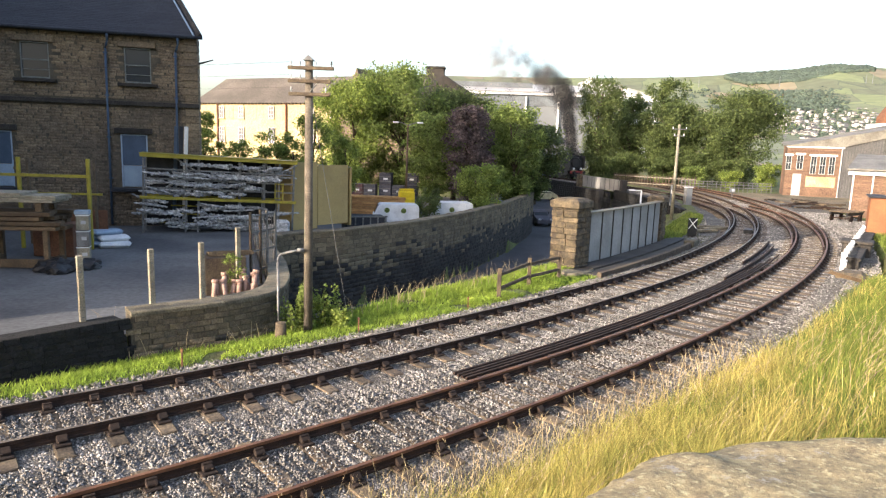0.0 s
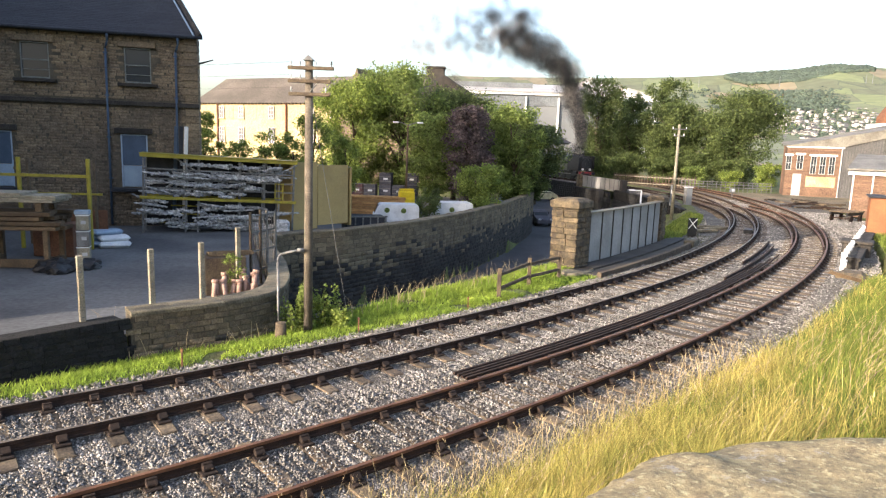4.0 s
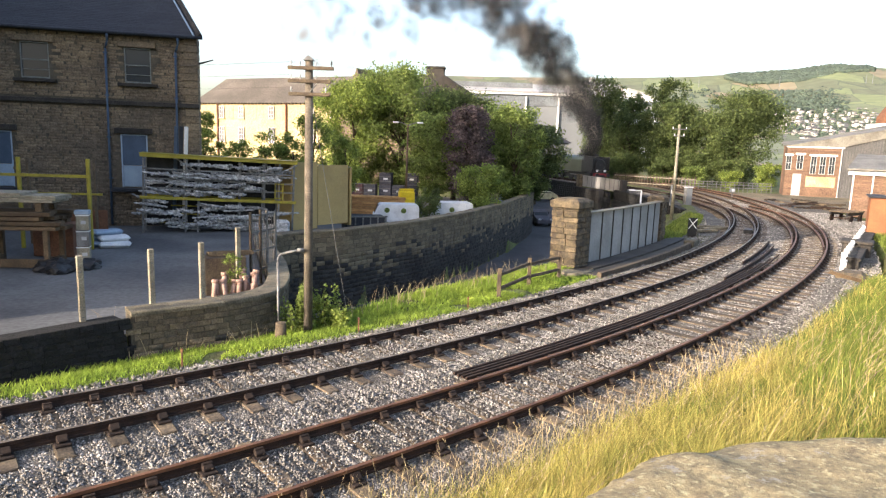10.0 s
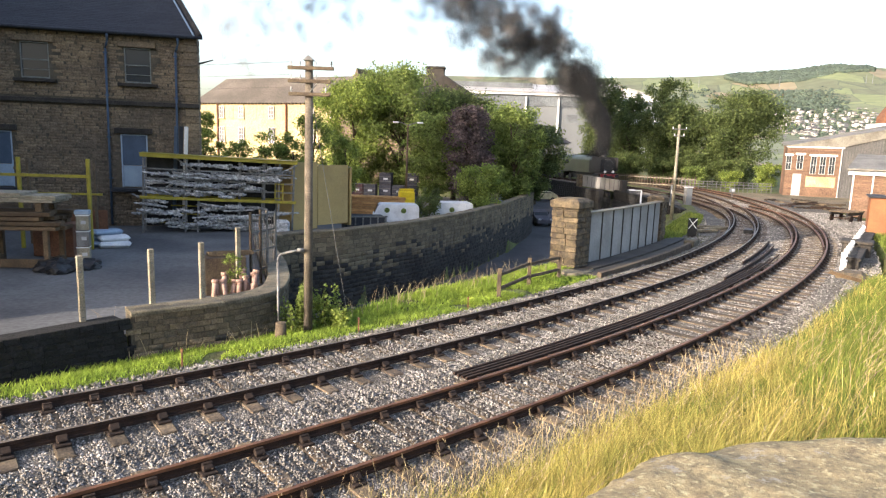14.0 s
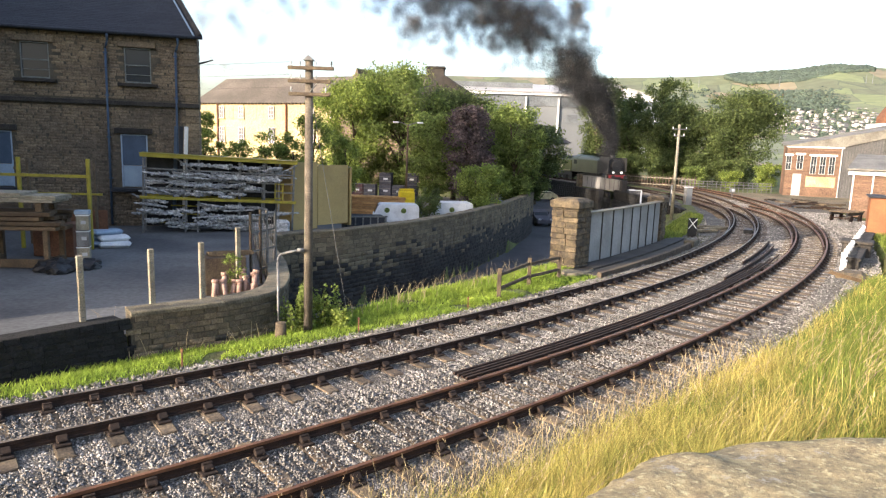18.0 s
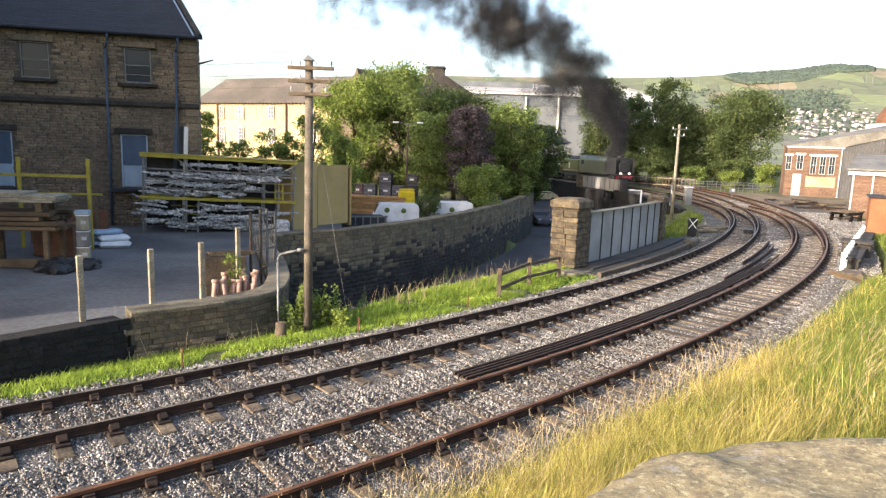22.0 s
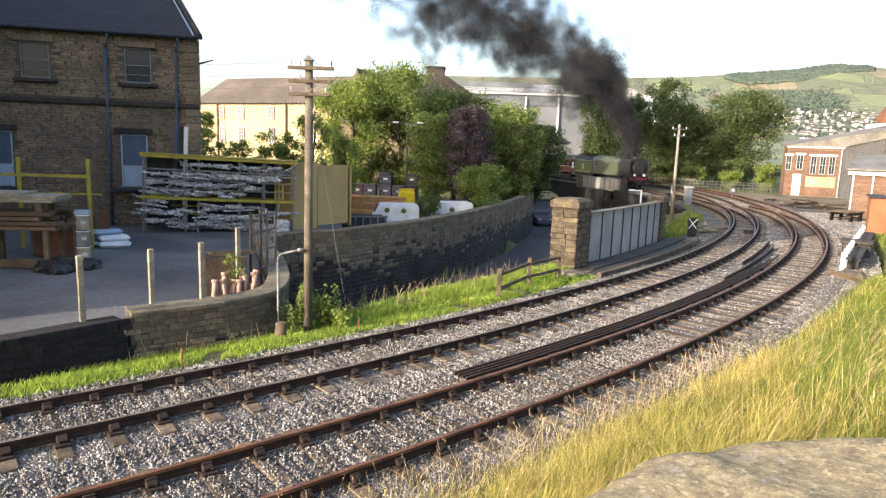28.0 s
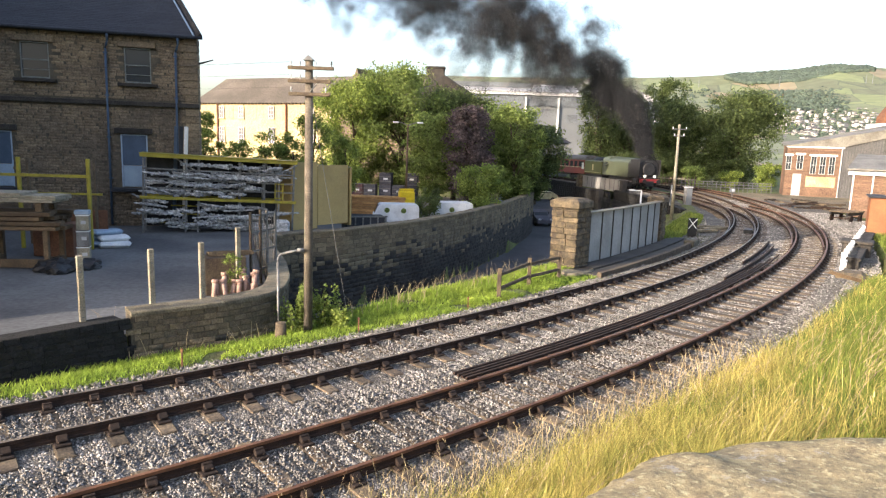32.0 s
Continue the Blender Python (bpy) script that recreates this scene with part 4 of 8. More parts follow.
def yard_fence():
    for x, y, top, b in ((-7.8, 13.7, 1.95, 0.0), (-6.84, 14.97, 1.92, 0.0), (-6.15, 16.3, 1.90, 0.0), (-9.15, 12.75, 1.95, 0.0), (-5.95, 18.6, 2.0, 0.0)):
        bm = bmesh.new()
        vs = box(bm, (0, 0, top / 2), (0.125, 0.125, top), bevel=0.015)
        for v in vs:
            if v.co.z > top - 0.05:
                v.co.z += 0.04 * (0.5 - abs(v.co.x) * 8)
        p = finish("fence_post", bm, M_POST)
        p.matrix_basis = pose(x, y, b, 0, 0, 40)
        tagged(p, "weathered square concrete fence post behind the wall", "fence post", "yard fence posts")
        for z in (0.6, 1.1, 1.6):
            bx("staple", (0, -0.07, z), (0.03, 0.02, 0.03), M_STEEL, p)
    # tall mesh panel at the wall's corner
    g = thing("mesh_gate", Matrix.Translation((-5.75, 20.2, 0)) @ Matrix.Rotation(radians(70), 4, "Z"), "leaning weathered panel of posts and wire mesh", "gate")
    for u in (-0.5, 0.0, 0.35, 0.8):
        bx("post", (u, 0, 1.2), (0.07, 0.07, 2.4 - abs(u) * 0.3), M_FENCE if u < 0.3 else M_STEEL, g, bevel=0.01)
    for z in (0.5, 1.1, 1.7, 2.2):
        bx("rail", (0.15, 0, z), (1.3, 0.04, 0.05), M_STEEL, g)
    for u in np.linspace(-0.4, 0.7, 12):
        bx("wire", (u, 0.0, 1.2), (0.012, 0.012, 2.0), M_STEEL, g)
    # pale clay pipes leaning before a dark crate of tiles
    rnd = random.Random(8)
    for k in range(11):
        bm = bmesh.new()
        ln = rnd.uniform(0.55, 0.85)
        rod(bm, (0, 0, 0), (0, 0, ln), 0.07, seg=12)
        rod(bm, (0, 0, ln - 0.09), (0, 0, ln), 0.092, seg=12)
        ob = finish("clay_pipe", bm, M_TERRA)
        ob.matrix_basis = pose(-6.35 + 0.10 * k + rnd.uniform(-0.02, 0.02), 17.6 + 0.06 * k + 0.16 * (k % 3), 0.03, rnd.uniform(-22, -6), rnd.uniform(-16, 16), 25)
        tagged(ob, "pale terracotta drain pipe leaning in a stack", "clay pipe", "stack of clay pipes")
    for k in range(8):
        bm = bmesh.new()
        for a in range(3):
            rod(bm, (a * 0.16, 0, 0), (a * 0.16, 0.75, 0), 0.075, seg=8)
        ob = finish("ridge_tiles", bm, M_FENCE)
        ob.matrix_basis = pose(-6.75 + 0.11 * k, 18.6 + 0.05 * k, 1.2, -8, 0, 25)
        tagged(ob, "dull brown ribbed clay tile on the crate", "roof tiles", "stack of tiles")
    ob = bx("tile_stack", (0, 0, 0.55), (1.15, 0.7, 1.1), M_FENCE, bevel=0.02)
    ob.matrix_basis = pose(-6.45, 18.9, 0.01, 0, 0, 25)
    tagged(ob, "dark crate under the clay tiles", "crate")


def telegraph_pole():
    root = thing("telegraph_pole", pose(-3.44, 16.33, -0.55), "weathered timber telegraph pole with three cross-arms and insulators", "telegraph pole")
    bm = bmesh.new()
    rod(bm, (0, 0, -0.3), (0.03, 0, 7.02), 0.118, 0.096, seg=14)
    part("shaft", bm, M_POLE, root)
    bm = bmesh.new()
    vs = prism(bm, [(-0.13, 0), (0.13, 0), (0, 0.12)], (0.03, -0.13, 7.02), (0.03, 0.13, 7.02))
    part("cap", bm, M_STEEL, root)
    arms = ((6.83, -0.42, 0.62, (-0.38, -0.16, 0.22, 0.60)), (6.52, -0.42, 0.55, (-0.38, -0.16, 0.22)), (6.21, -0.40, 0.52, (-0.38, 0.46)))
    for z, a, b, ins in arms:
        arm = bx("cross_arm", ((a + b) / 2, -0.14, z), (b - a + 0.08, 0.07, 0.085), M_FENCE, root, bevel=0.01)
        for u in ins:
            bm = bmesh.new()
            rod(bm, (u, -0.14, z + 0.03), (u, -0.14, z + 0.12), 0.012, seg=6)
            rod(bm, (u, -0.14, z + 0.09), (u, -0.14, z + 0.12), 0.027, 0.024, seg=10)
            rod(bm, (u, -0.14, z + 0.12), (u, -0.14, z + 0.15), 0.018, 0.022, seg=10)
            rod(bm, (u, -0.14, z + 0.15), (u, -0.14, z + 0.17), 0.022, 0.008, seg=10)
            part("insulator", bm, M_GREYWHITE if u != 0.60 else M_BLACK, arm)
    bm = bmesh.new()
    rod(bm, (0.06, -0.12, 6.25), (0.28, -0.14, 6.5), 0.014, seg=6)
    part("brace", bm, M_STEEL, root)
    bm = bmesh.new()
    rod(bm, (0.1, 0.0, 6.1), (0.85, 1.25, 0.25), 0.008, seg=5)
    part("stay_wire", bm, M_STEEL, root, "thin steel stay wire")
    for i, (z, x) in enumerate(((6.85, -0.38), (6.55, -0.38), (6.25, -0.38), (6.85, -0.16))):
        bm = bmesh.new()
        prev = None
        for k in range(13):
            t = k / 12
            q = (x - 30 * t, -0.14 + 9.0 * t, z + 0.12 - 1.6 * t * (1 - t) + 0.6 * t)
            if prev:
                rod(bm, prev, q, 0.0024, seg=4)
            prev = q
        part("wire", bm, M_WIRE, root)


def verge_things():
    # swan-neck pipe lamp and stump
    root = thing("swan_neck_pipe", pose(-4.16, 16.15, -1.2), "grey steel swan-neck lamp bracket beside the wall", "lamp bracket")
    bm = bmesh.new()
    pts = [(0, 0, 0.0), (0, 0, 2.72)] + [(0.16 - 0.16 * math.cos(a), 0, 2.72 + 0.2 * math.sin(a)) for a in np.linspace(0.3, 1.5, 5)] + [(0.55, 0, 3.02)]
    for a, b in zip(pts, pts[1:]):
        rod(bm, a, b, 0.034, seg=8)
    part("pipe", bm, M_STEEL, root)
    bm = bmesh.new()
    rod(bm, (0.5, 0, 3.01), (0.66, 0, 3.03), 0.055, 0.045, seg=10)
    part("head", bm, M_STEEL, root)
    bm = bmesh.new()
    rod(bm, (0, 0, 0), (0, 0, 0.55), 0.15, 0.13, seg=12)
    ob = finish("stump", bm, M_FENCE)
    ob.location = (-4.0, 15.75, -0.52)
    tagged(ob, "short sawn-off wooden post in the grass", "post")
    for x, y in ((-5.45, 13.2), (-2.1, 16.15), (0.8, 18.85)):
        p = thing("marker_stake", pose(x, y, -0.42), "thin rusty iron stake in the grass", "stake", "marker stakes")
        bx("shaft", (0, 0, 0.24), (0.03, 0.03, 0.52), M_RUSTTOP, p)
        bx("plate", (0, 0, 0.5), (0.05, 0.035, 0.08), M_RUSTTOP, p)
    # post and rail fence
    f = thing("rail_fence", Matrix(), "old two-rail wooden fence on the grass verge", "fence")
    P = [(1.85, 20.55), (3.1, 22.75), (4.42, 24.2)]
    for x, y in P:
        bx("post", (x, y, 0.1), (0.13, 0.11, 1.2), M_FENCE, f, bevel=0.012)
    for (x0, y0), (x1, y1) in zip(P, P[1:]):
        for z in (0.02, 0.48):
            bm = bmesh.new()
            prism(bm, [(-0.03, -0.05), (0.03, -0.05), (0.03, 0.05), (-0.03, 0.05)], (x0, y0, z), (x1, y1, z + 0.02))
            part("rail", bm, M_FENCE, f)
    # concrete slab in the verge
    ob = bx("drain_cover", (0, 0, 0), (0.62, 0.45, 0.07), M_COPING, bevel=0.015)
    ob.matrix_basis = pose(-0.2, 18.85, -0.33, 0, 0, 40)
    tagged(ob, "pale concrete drain cover in the grass", "drain cover")


def pier(name, s, d, w, t, z0, z1, label, seed):
    x, y, h = T1.at(s, d)
    m = Matrix.Translation((x, y, 0)) @ Matrix.Rotation(h, 4, "Z")
    root = thing(name, m, label, "stone pier", "bridge piers")
    bx("core", (0, 0, (z0 + z1) / 2 - 0.2), (w - 0.1, t - 0.1, z1 - z0 - 0.4), M_MORTAR, root)
    rnd = random.Random(seed)
    z = z0
    k = 0
    top = z1 - 0.38
    while z < top - 0.02:
        hgt = min(rnd.uniform(0.20, 0.27), top - z)
        if top - z - hgt < 0.1:
            hgt = top - z
        for side in range(4):
            L = t if side % 2 == 0 else w
            R = w if side % 2 == 0 else t
            cut = rnd.uniform(0.35, 0.65)
            for a, b in ((0, cut), (cut, 1)):
                bm = bmesh.new()
                vs = box(bm, (0, 0, 0), (0.16, (b - a) * L - 0.015, hgt - 0.015), bevel=0.02)
                for v in vs:
                    if v.co.x > 0.05:
                        v.co.x += rnd.uniform(-0.03, 0.035)
                ob = part("stone", bm, M_PIER, root)
                ob.matrix_basis = Matrix.Rotation(side * math.pi / 2, 4, "Z") @ Matrix.Translation((R / 2 - 0.08, ((a + b) / 2 - 0.5) * L, z + hgt / 2))
        z += hgt
        k += 1
    bm = bmesh.new()
    box(bm, (0, 0, top + 0.13), (w + 0.16, t + 0.16, 0.26), bevel=0.03)
    vs = box(bm, (0, 0, top + 0.32), (w + 0.10, t + 0.10, 0.12), bevel=0.01)
    for v in vs:
        if v.co.z > top + 0.33:
            v.co.x *= 0.7
            v.co.y *= 0.7
    part("cap", bm, M_PIER, root, "weathered capstone")
    bx("plinth", (0, 0, z0 - 0.25), (w + 0.3, t + 0.3, 0.6), M_PIER, root, bevel=0.03)
    return root


def bridge():
    pier("bridge_pier", 22.45, -3.55, 1.15, 1.15, -0.4, 2.62, "square golden sandstone bridge pier with capstone", 31)
    pier("bridge_pier", 34.25, -3.75, 0.95, 0.75, -0.4, 2.25, "sandstone bridge pier at the girder's far end", 32)
    pier("bridge_pier", 29.4, SIX_FOOT + 2.05, 1.1, 0.9, -3.2, -0.02, "low stone pier beside the white railing", 33)
    # left girder of riveted plates
    root = thing("plate_girder", Matrix(), "pale grey riveted plate girder with dark stiffeners", "bridge girder", kind="structure")
    s0, s1, d = 22.85, 33.85, -3.52
    n = 9
    for i in range(n):
        a, b = T1.at(s0 + (s1 - s0) * i / n, d), T1.at(s0 + (s1 - s0) * (i + 1) / n, d)
        z1 = 1.92
        bm = bmesh.new()
        prism(bm, [(-0.02, -0.75), (0.02, -0.75), (0.02, z1), (-0.02, z1)], (a[0], a[1], 0), (b[0], b[1], 0))
        part("plate", bm, M_GIRDER, root)
        if i:
            bm = bmesh.new()
            h = a[2]
            box(bm, (0, 0, 0.6), (0.045, 0.13, 2.6), Matrix.Translation((a[0], a[1], 0)) @ Matrix.Rotation(h, 4, "Z"))
            part("stiffener", bm, M_DECK, root, "dark rusty stiffener")
        bm = bmesh.new()
        prism(bm, [(-0.19, z1), (0.19, z1), (0.19, z1 + 0.05), (-0.19, z1 + 0.05)], (a[0], a[1], 0), (b[0], b[1], 0))
        part("flange", bm, M_POST, root)
    # deck, walkway and right parapet
    strip("bridge_deck", T1, 21.8, 42.0, -3.6, SIX_FOOT + 2.0, -0.75, M_DECK, "dark steel bridge deck under the ballast", "bridge deck", cross=4)
    bm = bmesh.new()
    for i in range(12):
        for k, (da, db, zz) in enumerate(((-3.25, -2.45, -0.12), (-2.4, -1.75, -0.18))):
            a, b = T1.at(21.6 + i * 1.16, (da + db) / 2), T1.at(21.6 + (i + 1) * 1.16, (da + db) / 2)
            prism(bm, [(da / 2 - db / 2, -0.2), (db / 2 - da / 2, -0.2), (db / 2 - da / 2, 0.0), (da / 2 - db / 2, 0.0)], (a[0], a[1], zz), (b[0], b[1], zz))
    w = thing("bridge_walkway", Matrix(), "dark timber walkway boards beside the girder", "walkway", kind="structure")
    part("boards", bm, M_DECK, w)
    bm = bmesh.new()
    for i in range(12):
        a, b = T1.at(21.6 + i * 1.16, -1.75), T1.at(21.6 + (i + 1) * 1.16, -1.75)
        prism(bm, [(-0.09, -0.3), (0.09, -0.3), (0.09, 0.02), (-0.09, 0.02)], (a[0], a[1], -0.1), (b[0], b[1], -0.1))
    part("kerb_beam", bm, M_FENCE, w)
    x, y, h = T1.at(21.7, -2.75)
    bm = bmesh.new()
    rod(bm, (0, 0, -0.5), (0, 0, 0.08), 0.95, 0.9, seg=10)
    ob = finish("pier_plinth", bm, M_COPING)
    ob.matrix_basis = Matrix.Translation((x, y, -0.2)) @ Matrix.Rotation(h, 4, "Z") @ Matrix.Diagonal((1.1, 0.55, 1, 1))
    tagged(ob, "stained stone plinth at the foot of the pier", "plinth", kind="structure")
    # right parapet: white palings, then a dark stone wall
    A, B = Vector((17.2, 27.6, 0)), Vector((25.5, 39.3, 0))
    run = (B - A).normalized()
    out = Vector((run.y, -run.x, 0))
    head = math.atan2(run.y, run.x)
    W0 = A + out * 0.55 + run * 1.0
    # dark stone stands in for the shadow on the parapet's near face
    stone_wall("parapet_wall", [(W0 + run * q)[:2] for q in np.arange(0, 13.6, 1.0)], -3.2, 0.12, 0.45, "dark stone bridge parapet beside white palings", material=M_STONE_DARK, top=M_STONE_DARK, coping=0.12, nearest=0, seed=41)
    m = Matrix.Translation((20.75, 32.3, 0)) @ Matrix.Rotation(head, 4, "Z")
    ob = bx("parapet_pier", (0, 0, -1.4), (1.2, 1.25, 3.6), M_STONE_DARK, bevel=0.06, m=m)
    tagged(ob, "dark stone pier ending the bridge parapet", "stone pier", kind="structure")
    bx("cap", (0, 0, 0.46), (1.35, 1.4, 0.14), M_STONE_DARK, ob, bevel=0.03, m=m)
    f = thing("white_railing", Matrix(), "white painted wooden palings along the bridge parapet", "railing")
    n = 12
    for k in range(n):
        p = A + run * (14.2 * k / (n - 1))
        m = Matrix.Translation(p) @ Matrix.Rotation(head, 4, "Z")
        bx("paling", (0, 0, 0.12), (0.07, 0.17, 0.90), M_WHITE, f, m=m, bevel=0.006)
    for z, t in ((0.44, 0.07), (0.10, 0.07)):
        bm = bmesh.new()
        prism(bm, [(-0.02, z - t / 2), (0.02, z - t / 2), (0.02, z + t / 2), (-0.02, z + t / 2)], A + out * 0.1, B + out * 0.1)
        part("rail", bm, M_WHITE, f)
    # abutments
    for s in (BRIDGE[0] - 0.3, BRIDGE[1] + 0.3):
        a, b = T1.at(s - 1.7 * SKEW, -5.2), T1.at(s + 11.5 * SKEW, 8.0)
        bm = bmesh.new()
        prism(bm, [(-0.35, -3.3), (0.35, -3.3), (0.35, -0.78), (-0.35, -0.78)], (a[0], a[1], 0), (b[0], b[1], 0))
        tagged(finish("abutment", bm, M_STONE_DARK), "dark stone bridge abutment", "abutment", kind="structure")
    # leaning sleeper rail by the right pier
    x, y, h = T1.at(27.2, SIX_FOOT + 2.1)
    ob = bx("leaning_timber", (0, 0, 0), (2.6, 0.13, 0.14), M_WOOD, bevel=0.012)
    ob.matrix_basis = Matrix.Translation((x + 0.4, y - 0.3, 0.0)) @ Matrix.Rotation(h - 1.0, 4, "Z") @ Matrix.Rotation(radians(14), 4, "Y")
    tagged(ob, "bleached fallen fence rail in the grass", "timber rail")


# ---- trees and bushes ----


def leaf_cloud(clumps, count, size, rng, droop=0.0):
    """Small leaf quads round clump centres (x, y, z, r); returns verts and faces."""
    c = np.array(clumps)
    w = c[:, 3] ** 2
    i = rng.choice(len(c), count, p=w / w.sum())
    d = rng.normal(size=(count, 3))
    d /= np.linalg.norm(d, axis=1)[:, None]
    rad = c[i, 3] * (0.2 + 1.55 * rng.random(count) ** 0.85)
    p = c[i, :3] + d * rad[:, None] * np.array([1, 1, 0.85])
    if droop:
        p[:, 2] -= droop * rng.random(count) ** 2 * c[i, 3]
    n = d * 0.6 + rng.normal(size=(count, 3)) * 0.6 + np.array([0, 0, 0.35])
    n /= np.linalg.norm(n, axis=1)[:, None]
    a = np.cross(n, rng.normal(size=(count, 3)))
    a /= np.linalg.norm(a, axis=1)[:, None] + 1e-9
    b = np.cross(n, a)
    s = size * (0.6 + 0.8 * rng.random(count))[:, None]
    a, b = a * s, b * s * 0.62
    v = np.stack([p - a, p - b * 0.9 + a * 0.1, p + a, p + b], 1).reshape(-1, 3)
    f = np.arange(count * 4).reshape(-1, 4)
    return v, f


def tree(name, x, y, z0, top, rad, leaf, count, size, label, seed, base=0.25, squash=1.0, droop=0.0, trunk=None, kind="tree", clumps=34):
    """A tapered trunk, limbs to clumps of leaves, an uneven crown."""
    rnd, rng = random.Random(seed), np.random.default_rng(seed)
    root = thing(name, pose(x, y, z0), label, kind, "trees" if kind == "tree" else "")
    h = top - z0
    tr = trunk or h * 0.028
    bm = bmesh.new()
    p = Vector((0, 0, -0.2))
    r = tr
    joints = []
    for k in range(6):
        q = p + Vector((rnd.uniform(-0.02, 0.02) * h, rnd.uniform(-0.02, 0.02) * h, h * 0.85 / 6))
        rod(bm, p, q, r, r * 0.78, seg=8)
        p, r = q, r * 0.78
        joints.append((q.copy(), r))
    cl = []
    for k in range(clumps * 3):
        t = rnd.random() ** 0.8
        zc = h * (base + (0.98 - base) * t)
        prof = math.sin(math.pi * min(1, 0.16 + 0.82 * (1 - t) ** 0.8)) ** 0.7
        a = rnd.uniform(0, 2 * math.pi)
        rr = rad * prof * rnd.uniform(0.2, 0.95)
        cr = rad * rnd.uniform(0.10, 0.24)
        c = Vector((math.cos(a) * rr, math.sin(a) * rr * squash, min(zc, h - cr * 0.7)))
        cl.append((*c, cr))
        if k % 5 == 0:
            j, jr = min(joints, key=lambda q: abs(q[0].z - (c.z - 0.2 * h)))
            mid = (j + c) / 2 + Vector((0, 0, 0.05 * h))
            rod(bm, j, mid, jr * 0.5, jr * 0.3, seg=5)
            rod(bm, mid, c, jr * 0.3, jr * 0.1, seg=5)
    part("trunk", bm, M_BARK, root)
    v, f = leaf_cloud(cl, int(count * 2.6), size * 0.60, rng, droop)
    v[:, 2] = np.maximum(v[:, 2], 0.05)
    raw("crown", v, f, leaf, root)
    return root


def sapling(x, y, z, h, stems, spread, seed):
    """Upright shoots with round pale leaves along them."""
    rnd, rng = random.Random(seed), np.random.default_rng(seed)
    root = thing("sapling", pose(x, y, z), "leafy sallow sapling with pale leaves beside the pole", "shrub", "saplings at the pole")
    bm = bmesh.new()
    cl = []
    for k in range(stems):
        a, r, top = rnd.uniform(0, 6.28), spread * rnd.uniform(0.3, 1.2), h * rnd.uniform(0.62, 1.0)
        p = Vector((math.cos(a) * r * 0.4, math.sin(a) * r * 0.3, -0.1))
        for j in range(7):
            q = p + Vector((math.cos(a) * r * 0.12 + rnd.uniform(-0.03, 0.03), math.sin(a) * r * 0.12, (top + 0.1) / 7))
            rod(bm, p, q, 0.012 - j * 0.0012, 0.011 - j * 0.0012, seg=5)
            if j > 0:
                for u in (0.1, 0.6):
                    cl.append((*p.lerp(q, u), 0.13 - j * 0.009))
            p = q
    part("stem", bm, M_BARK, root)
    v, f = leaf_cloud(cl, stems * 260, 0.040, rng)
    raw("leaves", v, f, M_LEAF_LIGHT, root)
    return root


